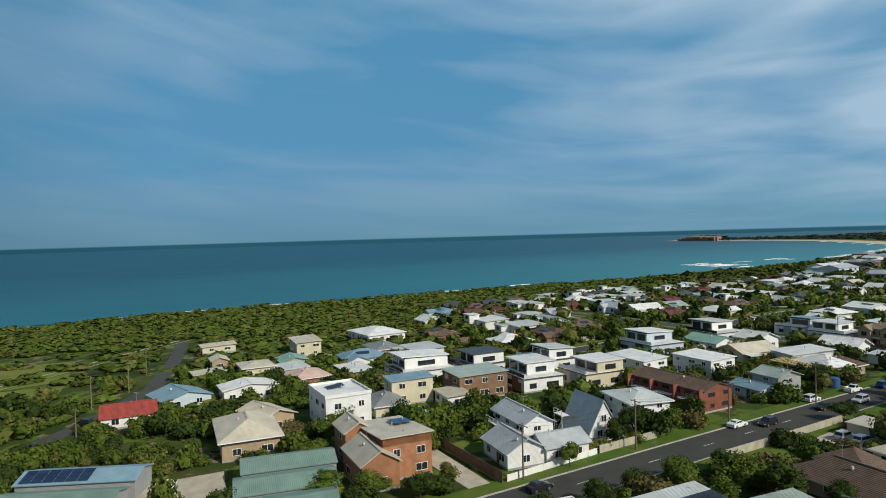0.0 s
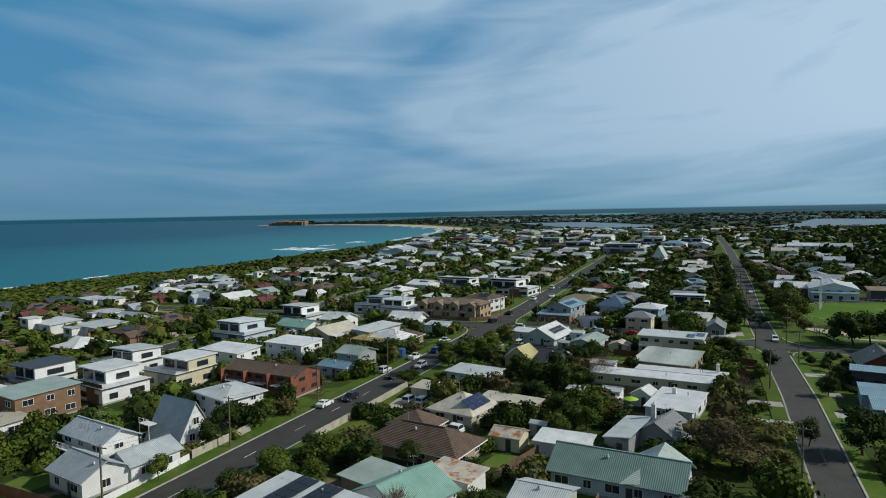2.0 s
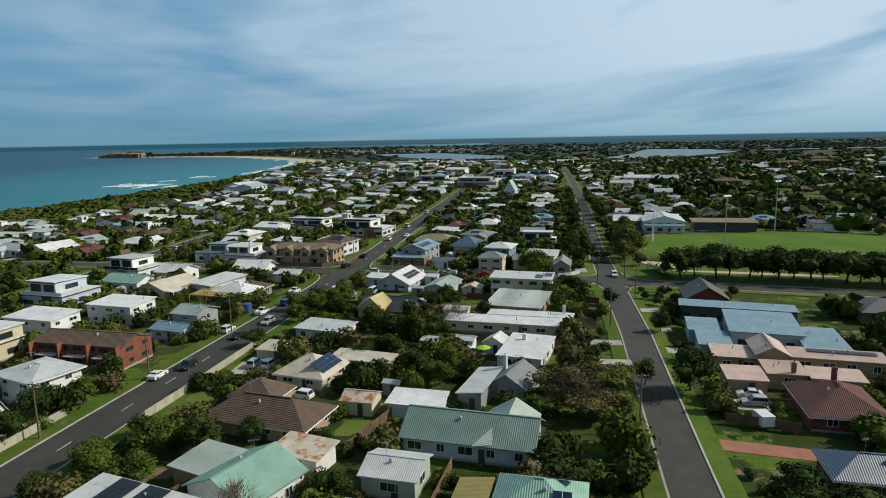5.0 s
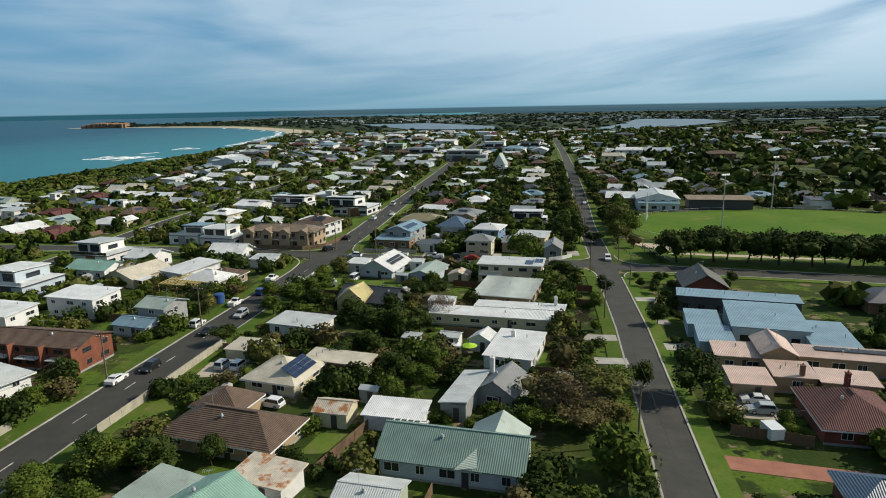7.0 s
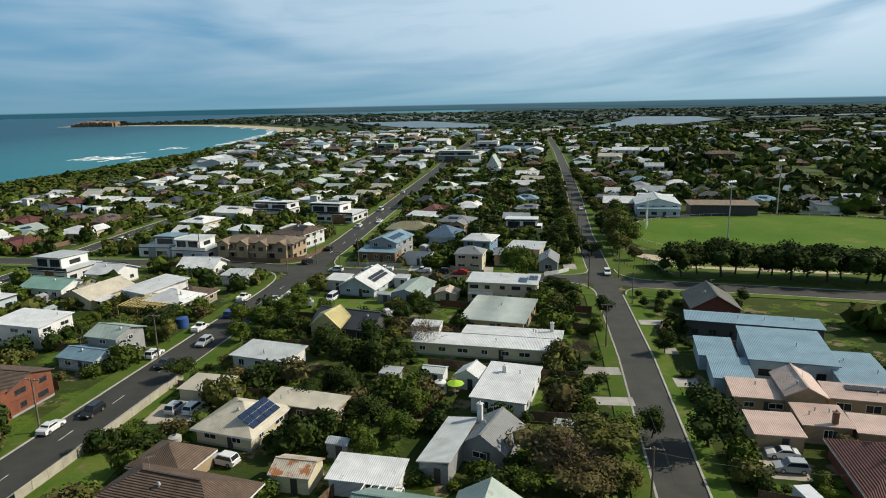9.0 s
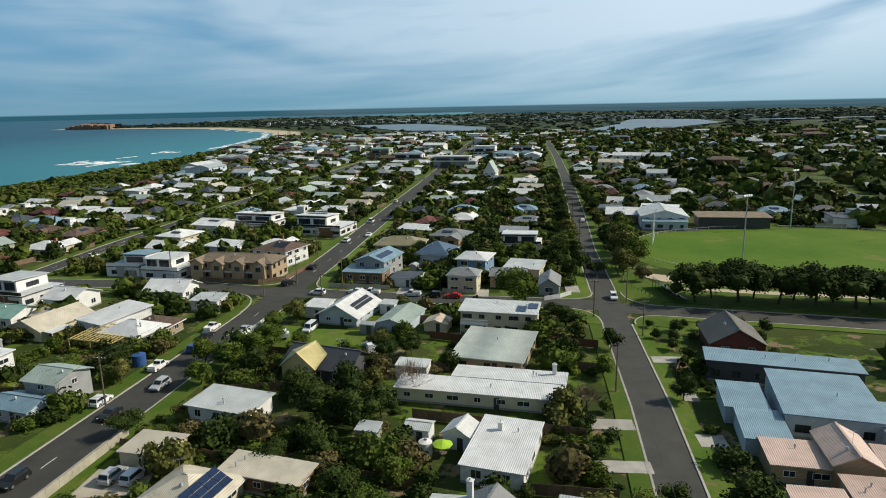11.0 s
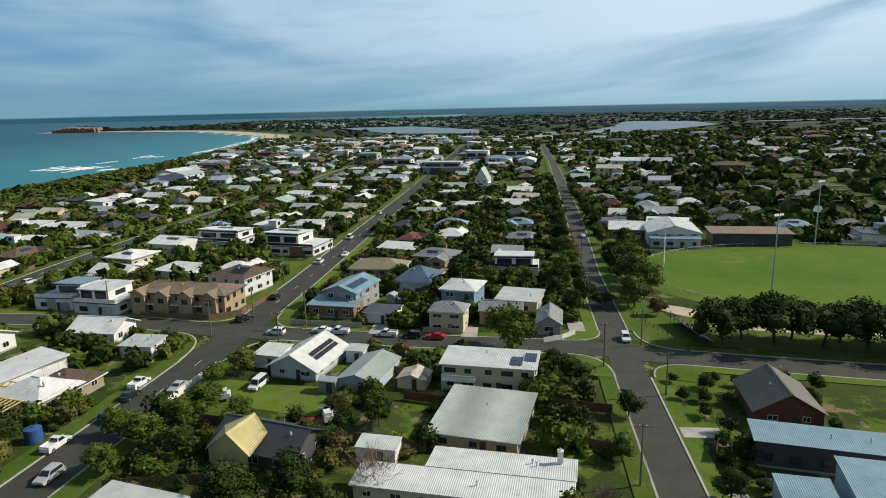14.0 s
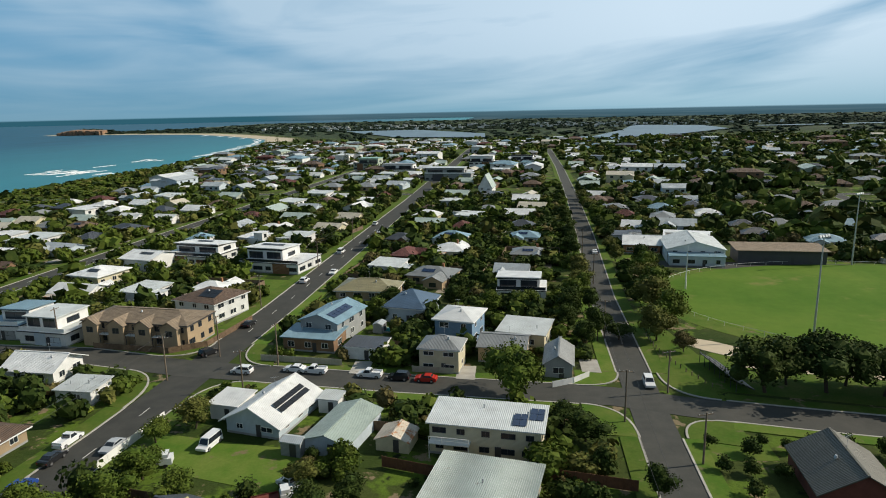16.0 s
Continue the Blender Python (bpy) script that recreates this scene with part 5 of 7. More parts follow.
# trees round the white bungalow and the yellow gable
for x, y, r, h, k in ((-53.2, 104.5, 4.4, 6.5, "mid"), (-59.5, 107.5, 3.2, 5.5, "mid"), (-47, 101.5, 3.8, 6.2, "deep"), (-50, 110, 3.8, 6.0, "mid"), (-55.5, 97, 3.4, 5.4, "mid"), (-33, 71.5, 3.0, 4.5, "deep"), (-29.2, 84, 4.6, 7.6, "deep"), (-23.5, 82, 4.4, 7.4, "deep"), (-20, 86.5, 3.6, 6.0, "deep"), (-34.6, 90.5, 4.0, 7.0, "deep"), (-27, 93, 4.4, 7.0, "deep"), (-20.7, 63, 3.8, 6.2, "deep"), (-15.8, 60, 3.6, 5.6, "mid"), (-20.1, 55, 3.0, 5.0, "mid"), (-14.5, 67, 3.4, 5.4, "mid"), (-27, 73.5, 3.2, 5.0, "deep"), (-46, 32, 4.0, 6.6, "deep"), (-53, 31, 3.8, 6.0, "mid")):
    tree(x, y, r, h, k)
# trees along the wide street
for x, y, r, h, k in ((-57, 24, 3.8, 6.0, "mid"), (-50, 22, 3.4, 5.6, "mid"), (-40.5, 35, 2.8, 5.0, "deep"), (-75, 101.9, 4.2, 6.5, "deep"), (-81, 97, 4.0, 6.0, "mid"), (-70.5, 96.5, 2.6, 5.5, "olive"), (-27.6, 104.5, 3.0, 5.5, "deep"), (-24, 110, 3.4, 5.6, "deep"), (-19, 113, 3.0, 5.0, "deep"), (-26.5, 117, 2.6, 4.4, "olive"), (-49, 132, 4.0, 6.0, "olive"), (-53, 127, 3.0, 5.0, "mid"), (-49.5, 117, 4.4, 5.6, "mid"), (-42, 112, 3.4, 5.2, "mid"), (-59, 79.1, 3.0, 4.6, "deep"), (13.3, 131.5, 4.4, 5.0, "deep"), (10.5, 136.5, 3.4, 4.4, "deep"), (-78.5, 40.5, 3.8, 6.6, "deep")):
    tree(x, y, r, h, k)
# trees west of the wide street and beyond the cross street
for x, y, r, h, k in ((-75.6, 47, 3.0, 5.6, "mid"), (-74.8, 19, 2.2, 4.6, "mid"), (-77.3, 33, 2.8, 5.2, "deep"), (-119, -1, 3.8, 6.0, "mid"), (-112, -6.5, 4.0, 6.2, "mid"), (-116, -13, 3.4, 5.0, "brown"), (-104, -13.5, 3.4, 5.0, "mid"), (-84, -13, 3.6, 4.6, "mid"), (-80, -7, 3.2, 4.4, "deep"), (-88, -19, 4.2, 5.0, "mid"), (-82, -0.5, 2.4, 3.4, "olive"), (14.5, 30.5, 2.2, 4.2, "deep"), (30, 24, 4.6, 6.5, "deep"), (36, 20, 4.4, 6.2, "deep"), (-24, 21.5, 3.2, 5.4, "deep"), (-27.5, 14, 3.4, 5.0, "mid"), (17.8, 171.5, 3.6, 7.0, "deep"), (16.5, 190, 4.4, 9.0, "deep"), (-60.5, 18, 3.0, 4.6, "deep"), (-60, 28, 2.8, 4.2, "mid"), (-54.5, 30.5, 3.2, 5.2, "deep"), (-61.5, 11, 2.8, 4.2, "deep"), (-62.5, 1, 3.0, 4.6, "deep"), (-64, -8, 3.2, 4.8, "deep"), (-57, 3, 3.4, 5.0, "deep"), (-58, 36, 2.6, 4.0, "deep")):
    tree(x, y, r, h, k)
# more garden trees
for x, y, r, h, k in ((18.5, 199, 4.0, 8.5, "mid"), (15, 182, 3.6, 7.0, "deep"), (-3, 192, 4.4, 7, "mid"), (6, 196, 4.6, 7, "mid"), (-30, 190, 3.6, 6.0, "mid"), (-29, 199, 4.0, 6.0, "deep"), (-12, 200, 4.0, 6.5, "deep")):
    tree(x, y, r, h, k)

# ---- grounds: lawns, drives, the oval ----
LAWNS = []


def patch(label, pts, mat, z=0.03, name="lawn", category="lawn"):
    tagged(part(name, Shape().slab([(x, y, z) for x, y in pts], z + 0.03), mat), label, category, kind="structure")
    if len(pts) < 40:
        LAWNS.append((sum(p[0] for p in pts) / len(pts), sum(p[1] for p in pts) / len(pts), 0.42 * max(math.dist(p, q) for p in pts for q in pts)))


def ellipse(cx, cy, a, b, n=56, turn=-6):
    t = radians(turn)
    out = []
    for k in range(n):
        u, v = a * math.cos(math.tau * k / n), b * math.sin(math.tau * k / n)
        out.append((cx + u * math.cos(t) - v * math.sin(t), cy + u * math.sin(t) + v * math.cos(t)))
    return out


patch("bright mown football oval with worn patches", ellipse(105, 205, 62, 41), oval_grass, 0.05, "oval", "sports oval")
patch("mown grass round the oval boundary", ellipse(104, 203.5, 66, 45), lawn, 0.02, "track", "path")
patch("worn sandy ground at the edge of the oval", ellipse(45, 172, 8, 3.2, 24, -40), sand, 0.062, "track", "path")
patch("sandy path along the park trees", ellipse(70, 158.5, 24, 1.6, 30, -9), sand, 0.03, "track", "path")
patch("rough mown park grass beside the street", [(31, 152), (48, 149), (130, 134), (180, 130), (180, 160), (40, 168), (34, 200)], lawn, 0.012)
patch("sunny back lawn behind a gabled house", [(-55, 121), (-30, 115), (-28, 126), (-43, 128), (-54, 130)], lawn)
patch("front lawn behind a long fence", [(-60, 43.5), (-52.5, 44.5), (-53, 52), (-58.5, 54)], lawn)
patch("small sunlit back lawn", [(-30, 38.5), (-23.5, 39.5), (-22.5, 44.5), (-28.5, 44.5)], lawn)
patch("side lawn by a weatherboard house", [(-97, 9), (-91, 8), (-90, 15), (-97, 17)], lawn)
patch("vacant mown block beside white apartments", [(-82, 212), (-64, 210), (-63, 224), (-82, 226)], lawn)
patch("corner lawn behind a pale fence", [(9.5, 149.6), (19.4, 151.8), (19.8, 158.6), (12.5, 154.8)], lawn)
patch("corner verge with mown grass", [(28.8, 121), (29.6, 134.5), (40, 133.5), (40, 127.5), (32.5, 127)], lawn)
patch("brick paved driveway", [(24.6, 39.6), (48, 35.4), (48, 39.0), (24.8, 43.0)], redpave, 0.04, "driveway", "driveway")
for x0, x1, y0, w in ((28, 32, 81.8, 3.6), (28, 34, 112.6, 3.2), (29.5, 32, 96.2, 3.0), (13, 19.6, 86.0, 3.4), (12, 19.8, 74.0, 3.0)):
    patch("pale concrete driveway across the verge", [(x0, y0 - w / 2), (x1, y0 - w / 2), (x1, y0 + w / 2), (x0, y0 + w / 2)], concrete, 0.15, "driveway", "driveway")
for x, y in ((-27.5, 157.5), (-6.5, 156.0), (17.5, 160.5)):
    patch("pale concrete driveway off the cross street", [(x - 1.8, y - 2.6), (x + 1.8, y - 3.0), (x + 1.8, y + 3.6), (x - 1.8, y + 3.6)], concrete, 0.15, "driveway", "driveway")
patch("bare concrete yard with parked cars", [(-57, 62), (-47.6, 63.6), (-48.6, 68.6), (-57, 69)], paving, 0.04, "yard", "driveway")
patch("gravel yard between storage sheds", [(-112, -40), (-104, -42), (-98, -30), (-110, -27)], paving, 0.04, "yard", "driveway")
patch("concrete apron with parked cars", [(33, 53.5), (38.2, 53), (38.2, 61), (33, 60)], paving, 0.04, "yard", "driveway")
patch("paved car park by the clubhouse", [(44, 243), (110, 236), (112, 246), (46, 252)], asphalt, 0.03, "yard", "car park")
patch("dirt drive beside a paling fence", [(-96, 2.4), (-76.6, 0.4), (-76.6, 4.4), (-96, 7.0)], paving, 0.03, "driveway", "driveway")
tagged(part("swimming_pool", Shape().box(-3.4, -1.8, -0.05, 3.4, 1.8, 0.1), paving, at=pose(-26, 180.5, 0, 0, 0, -8)), "small turquoise swimming pool with pale surround", "pool")
part("water_surface", Shape().box(-2.9, -1.35, 0.1, 2.9, 1.35, 0.108), pool_water, bpy.data.objects["swimming_pool"])
crng = random.Random(4)
cl = Shape()
for k in range(26):
    u = k / 25
    x, top = -1520 + 150 * u, 2 + 7 * min(1, u * 3) * (1 - 0.35 * u) + crng.uniform(-1.5, 1.5)
    cl.slab([(x - 5, 2126 + crng.uniform(-5, 5), top - 3), (x + 5, 2126 + crng.uniform(-5, 5), top - 3), (x + 5, 2160, top), (x - 5, 2160, top)], top + 12)
tagged(part("headland_cliff", cl, material("ochre cliff", (0.34, 0.19, 0.115), 0.95, 0, 0.5, 0.05, 0.3, col2=(0.20, 0.14, 0.09))), "ochre rock cliff of a distant headland", "cliff", kind="structure")

# ---- surf ----
frng = random.Random(11)


def surf(label, runs):
    s = Shape()
    for x, y, length, width, turn in runs:
        c, sn = math.cos(turn), math.sin(turn)
        n = max(3, int(length / 9))
        prev = None
        for k in range(n + 1):
            u = (k / n - 0.5) * length
            w = width * (0.25 + 0.75 * math.sin(math.pi * k / n)) * frng.uniform(0.55, 1.25)
            o = frng.uniform(-0.25, 0.25) * width
            a = (x + c * u - sn * (o - w / 2), y + sn * u + c * (o - w / 2), SEA + 0.12)
            b = (x + c * u - sn * (o + w / 2), y + sn * u + c * (o + w / 2), SEA + 0.12)
            if prev:
                s.poly([prev[0], a, (a[0] / 2 + b[0] / 2, a[1] / 2 + b[1] / 2, SEA + 0.5), (prev[0][0] / 2 + prev[1][0] / 2, prev[0][1] / 2 + prev[1][1] / 2, SEA + 0.5)])
                s.poly([(prev[0][0] / 2 + prev[1][0] / 2, prev[0][1] / 2 + prev[1][1] / 2, SEA + 0.5), (a[0] / 2 + b[0] / 2, a[1] / 2 + b[1] / 2, SEA + 0.5), b, prev[1]])
            prev = (a, b)
    tagged(part("surf", s, foam_mat), label, "surf", kind="stuff")


def shore_foam(label, y0, y1, off, most, step=5.0):
    """A ragged white ribbon along the water's edge."""
    sh, prev = Shape(), None
    y = y0
    while y < y1:
        w = most * max(0.0, 0.35 + 1.1 * noise.noise(Vector((y * 0.021, off, 0))) + 0.5 * noise.noise(Vector((y * 0.11, off, 5))))
        x = float(coast_x(y)) - off + 3 * noise.noise(Vector((y * 0.03, off, 9)))
        cur = ((x - w, y, SEA + 0.1), (x, y, SEA + 0.35)) if w > 0.4 else None
        if prev and cur:
            sh.poly([prev[0], prev[1], cur[1], cur[0]][::-1])
        prev = cur
        y += step
    tagged(part("surf", sh, foam_mat), label, "surf", kind="stuff")


shore_foam("white line of surf breaking along the beach", -460, 330, 9.0, 12.0)
shore_foam("second thin line of surf off the beach", -460, 330, 16.0, 4.0)
shore_foam("thin surf under the town foreshore", 330, 1250, 2.0, 5.0, 8.0)
surf("broken waves rolling in over a sand bank", [(-478 + frng.gauss(0, 26), 705 + frng.gauss(0, 26), frng.uniform(10, 34), frng.uniform(1.5, 5), 1.25 + frng.uniform(-0.2, 0.2)) for k in range(26)] + [(-490 + frng.gauss(0, 8), 878 + frng.gauss(0, 14), frng.uniform(10, 24), frng.uniform(1.5, 4), 1.4) for k in range(7)] + [(-452, 345, 24, 3, 1.5)])
surf("long lines of surf in the far bay", [(coast_x(y) - 16, y, 120, frng.uniform(6, 14), radians(104 if y > 1300 else 92)) for y in range(1000, 1960, 90)] + [(-1050, 2140, 180, 8, 2.5), (-800, 2030, 150, 8, 2.5)])


# ---- far town and woods ----
def near_road(x, y, pad):
    for pts, half in ROADS:
        for a, b in zip(pts, pts[1:]):
            dx_, dy_ = b[0] - a[0], b[1] - a[1]
            t = max(0.0, min(1.0, ((x - a[0]) * dx_ + (y - a[1]) * dy_) / (dx_ * dx_ + dy_ * dy_)))
            if math.hypot(x - a[0] - t * dx_, y - a[1] - t * dy_) < half + pad:
                return True
    return False


def free(x, y, r):
    return not TAKEN.meets(x, y, r) and not near_road(x, y, r + 0.8)


def in_oval(x, y, pad=0):
    return ((x - 104) / (68 + pad)) ** 2 + ((y - 204) / (47 + pad)) ** 2 < 1


hrng = random.Random(21)
KINDS = [("gable", "white", "white", "white weatherboard house with a white gabled roof"), ("hip", "white", "cream", "cream house under a bright hipped roof"), ("hip", "brown", "brownbrick", "brick house with a brown tiled hipped roof"), ("skillion", "pale", "white", "low white house with a pale flat roof"),
         ("gable", "zinc", "paleblue", "pale house with a grey steel gable"), ("hip", "grey", "tan", "tan house with a grey hipped roof"), ("skillion", "white", "white", "white modern house with a flat white roof"), ("hip", "tile", "redbrick", "red brick house with terracotta tiles"),
         ("gable", "sage", "green", "pale green house with a sage steel roof"), ("skillion", "dark", "white", "white box house with a dark flat roof"), ("gable", "cream", "cream", "cream cottage with a cream gabled roof"), ("hip", "blue", "white", "white house under a blue grey roof"), ("hip", "dark", "brownbrick", "house with a dark charcoal hipped roof")]


def far_proto(i):
    kind, top, walls, label = KINDS[i]
    r = random.Random(i)
    w, d = r.uniform(12, 15), r.uniform(9, 11)
    h = 3.3 if kind == "skillion" else 2.6
    rise = 0.4 if kind == "skillion" else 1.9
    ob, rf = house(label, 0, -3000, w, d, h, kind, rise, "X", walls, top, 0, 0.5, None, "", wins=False, door="", fascia=False)
    TAKEN.pop()
    for u in (-w * 0.27, w * 0.25):
        part("window", shared("far window", lambda: Shape().box(-1.1, -0.06, 0, 1.1, 0, 1.3).mesh("window", glass)), glass, ob, at=pose(u, -d / 2, h - 2.0))
    part("window", SHARED["far window"], glass, ob, at=pose(w / 2, 0, h - 2.0, 0, 0, 90))
    # a wing across the front or the back, of its own height
    ww, dd, sgn = r.uniform(4.5, 6.5), r.uniform(4.0, 6.0), r.choice((-1, 1))
    wx, wy = r.choice((-1, 1)) * (w / 2 - ww / 2 - 0.4), sgn * (d / 2 + dd / 2 - 1.6)
    kind2 = "gable" if kind != "skillion" else "flat"
    up = r.choice((0.0, 0.0, 2.2)) if i % 3 == 0 else 0.0
    wing = part("wing", walls_shape(kind2, ww, dd, h - 0.15 + up, rise * 0.7, "Y"), wall_mat(walls), ob, at=pose(wx, wy, 0))
    part("wing_roof", roof_shape(kind2, ww, dd, h - 0.15 + up, rise * 0.7, 0.4, "Y"), roof_mat(top, "Y"), wing)
    part("window", SHARED["far window"], glass, wing, at=pose(0, -dd / 2, h - 2.0 + up))
    # a lean-to porch or carport on slim posts
    side = -1 if wx > 0 else 1
    porch = part("porch_roof", Shape().slab([(-2.6, -1.5, 2.2), (2.6, -1.5, 2.2), (2.6, 1.5, 2.45), (-2.6, 1.5, 2.45)], 0.08), roof_mat(r.choice(("pale", "white", "zinc", "rust")), "X"), ob, "lighter lean to roof", at=pose(side * (w / 2 - 3.0), -sgn * (d / 2 + 1.4), 0, 0, 0, 0 if sgn > 0 else 180))
    for u in (-2.4, 2.4):
        part("post", shared("porch post", lambda: Shape().box(-0.05, -0.05, 0, 0.05, 0.05, 2.2).mesh("post", white_trim)), white_trim, porch, at=pose(u, -1.35, 0))
    if i % 4 == 1:
        part("chimney", Shape().box(-0.3, -0.3, 0, 0.3, 0.3, 1.5).box(-0.36, -0.36, 1.5, 0.36, 0.36, 1.6), wall_mat("brick"), rf, at=pose(w * 0.2, d * 0.12, h + rise * 0.6))
    if i % 3 == 2:
        for k in range(4):
            part("solar_panel", shared("far panel", lambda: Shape().box(-0.5, -0.8, 0, 0.5, 0.8, 0.05).mesh("solar_panel", solar)), solar, rf, at=pose(-2.1 + k * 1.04, -d * 0.26, h + 0.26 + rise * 0.5, math.degrees(math.atan2(rise, d / 2)) if kind != "skillion" else 3))
    return ob


protos = [far_proto(i) for i in range(len(KINDS))]
WEIGHTS = [10, 8, 12, 9, 10, 12, 8, 7, 6, 4, 8, 6, 12]
used, far_sites = set(), []
for row in range(-1, 50):
    for colu in range(-26, 38):
        y0 = -20 + row * 25.0
        x0 = colu * 21.0 + (y0 - 150) * 0.048
        x, y = x0 + hrng.uniform(-5, 5), y0 + hrng.uniform(-6, 6)
        pick, sz, turn, keep = hrng.choices(range(len(KINDS)), WEIGHTS)[0], hrng.uniform(0.72, 1.12), hrng.choice((-11, -11, 79)) + hrng.uniform(-5, 5), hrng.random()
        if x > 95 and pick in (0, 1, 3, 6, 10) and keep < 0.75:
            pick = (4, 5, 12, 2, 11)[int(keep * 6.5) % 5]
        shore = x - float(coast_x(y))
        edge = 150 + max(0, 130 - y) * 0.55 if y < 450 else max(40, 150 - (y - 450) * 0.3)
        if shore < edge or in_oval(x, y, 6) or y > 1180 or (x > 30 and 130 < y < 162) or abs(x) > 0.86 * (y + 60) + 130:
            continue
        if x > 0 and y > 620 and keep < 0.58 or (x > 130 and y > 380 and keep < 0.5) or (x < -190 and y < 120 and keep < 0.45):
            continue
        if -98 < x < 60 and -70 < y < 135 or y < 30 or not free(x, y, 6.2):
            continue
        far_sites.append((x, y, pick, sz, turn))
far_sites.sort(key=lambda q: q[1])
near_sites = [s for s in far_sites if s[1] < 470][:165]
for x, y, pick, sz, turn in near_sites:
    m = pose(x, y, float(height(x, y)), 0, 0, turn)
    if pick not in used:
        used.add(pick)
        protos[pick].matrix_basis = m
    else:
        ob = copy_thing(protos[pick], m)
        ob.scale = (sz, sz * hrng.uniform(0.85, 1.1), hrng.uniform(0.9, 1.12))
    TAKEN.append((x, y, 6.4 * sz))
for i, p in enumerate(protos):
    if i not in used:
        p.matrix_basis = pose(-200 - i * 14, 300, 0)
yard_mat = {"brown": material("yard fence palings", (0.19, 0.13, 0.085), 0.9, 0, 0.4, 1.2, 9.0, bump=0.4), "pale": material("yard fence sheet", (0.40, 0.38, 0.32), 0.8, 0, 0.3, 1.0, 8.0)}


def yard_fence(kind, label, m):
    """A back fence with a panel running forward from each end of it."""
    mat = yard_mat[kind]
    ob = tagged(new("fence", shared(("yard back", kind), lambda: Shape().box(-9.5, 11.46, 0, 9.5, 11.54, 1.65).mesh("fence", mat))), label, "fence")
    ob.matrix_basis = m
    for x in (-9.46, 9.46):
        part("side_panel", shared(("yard side", kind), lambda: Shape().box(-0.04, 1.0, 0, 0.04, 11.45, 1.6).mesh("side_panel", mat)), mat, ob, at=pose(x, 0, 0))


drive_mats = (concrete, paving, material("gravel drive", (0.30, 0.25, 0.18), 0.95, 0, 0.35, 0.8, 9.0))
for k, (x, y, pick, sz, turn) in enumerate(near_sites):
    kind = "brown" if k % 3 else "pale"
    m = pose(x, y, float(height(x, y)), 0, 0, turn)
    yard_fence(kind, f"{'weathered brown paling' if kind == 'brown' else 'pale sheet steel'} fence round a back yard", m)
    tagged(part("driveway", shared(("drive", k % 3), lambda: Shape().box(-1.6, -7.5, -0.1, 1.6, 6.0, 0.05).mesh("driveway", drive_mats[k % 3])), None, at=m @ pose(7.2 * sz, -5.5, 0)), "pale driveway beside a house", "driveway", kind="structure")
# the distant part of the town: joined, by roof colour
rest = far_sites[len(near_sites):]
for i, (kind, top, walls, label) in enumerate(KINDS):
    wv, rv, bv = Shape(), Shape(), Shape()
    for x, y, pick, sz, turn in rest:
        if pick != i:
            continue
        zg = float(height(x, y))
        TAKEN.append((x, y, 6.0 * sz))
        w, d = 13 * sz, 10 * sz
        h = (3.4 if kind == "skillion" else 2.6) * sz
        big_one = hrng.random() < 0.10 and y > 480
        if big_one:
            w, d, h = w * 1.7, d * 1.4, h * 1.6 + 2
        m = pose(x, y, zg, 0, 0, turn)
        for src, dst in ((walls_shape(kind, w, d, h, 2.0 if kind != "skillion" else 0.4, "X"), wv), (roof_shape(kind, w, d, h, 2.0 if kind != "skillion" else 0.4, 0.5, "X"), rv)):
            n = len(dst.v)
            dst.v += [tuple(m @ Vector(p)) for p in src.v]
            dst.f += [tuple(n + k for k in f) for f in src.f]
        src = Shape()
        for u in (-0.3, 0.05, 0.32):
            src.box(w * u - 0.9, -d / 2 - 0.05, h - 2.2, w * u + 0.9, -d / 2 + 0.02, h - 0.9)
        if hrng.random() < 0.65:
            m2 = m @ pose(hrng.choice((-1, 1)) * w * 0.36, hrng.choice((-1, 1)) * d * 0.5, 0, 0, 0, 90)
            for src2, dst in ((walls_shape(kind, w * 0.55, d * 0.5, h * 0.94, 1.1, "X"), wv), (roof_shape(kind, w * 0.55, d * 0.5, h * 0.94, 1.1 if kind != "skillion" else 0.3, 0.4, "X"), rv)):
                n = len(dst.v)
                dst.v += [tuple(m2 @ Vector(p)) for p in src2.v]
                dst.f += [tuple(n + k for k in f) for f in src2.f]
        n = len(bv.v)
        bv.v += [tuple(m @ Vector(p)) for p in src.v]
        bv.f += [tuple(n + k for k in f) for f in src.f]
    if wv.v:
        t = tagged(part("distant_houses", wv, wall_mat(walls)), f"distant rows: {label}", "houses", kind="stuff")
        part("roofs", rv, roof_mat(top, "X"), t)
        part("windows", bv, glass, t)
# the town across the river: tiny roofs
far = Shape()
for k in range(420):
    x, y = hrng.uniform(-900, 900), hrng.uniform(1950, 2500)
    if x - float(coast_x(y)) < 330 or hrng.random() < abs(x + 150) / 1100:
        continue
    zg = float(height(x, y))
    s = hrng.uniform(2.5, 7)
    far.box(x - s, y - s * 0.6, zg, x + s, y + s * 0.6, zg + hrng.uniform(3, 8))
tagged(part("distant_houses", far, wall_mat("white")), "tiny pale roofs of a town across the river", "houses", kind="stuff")


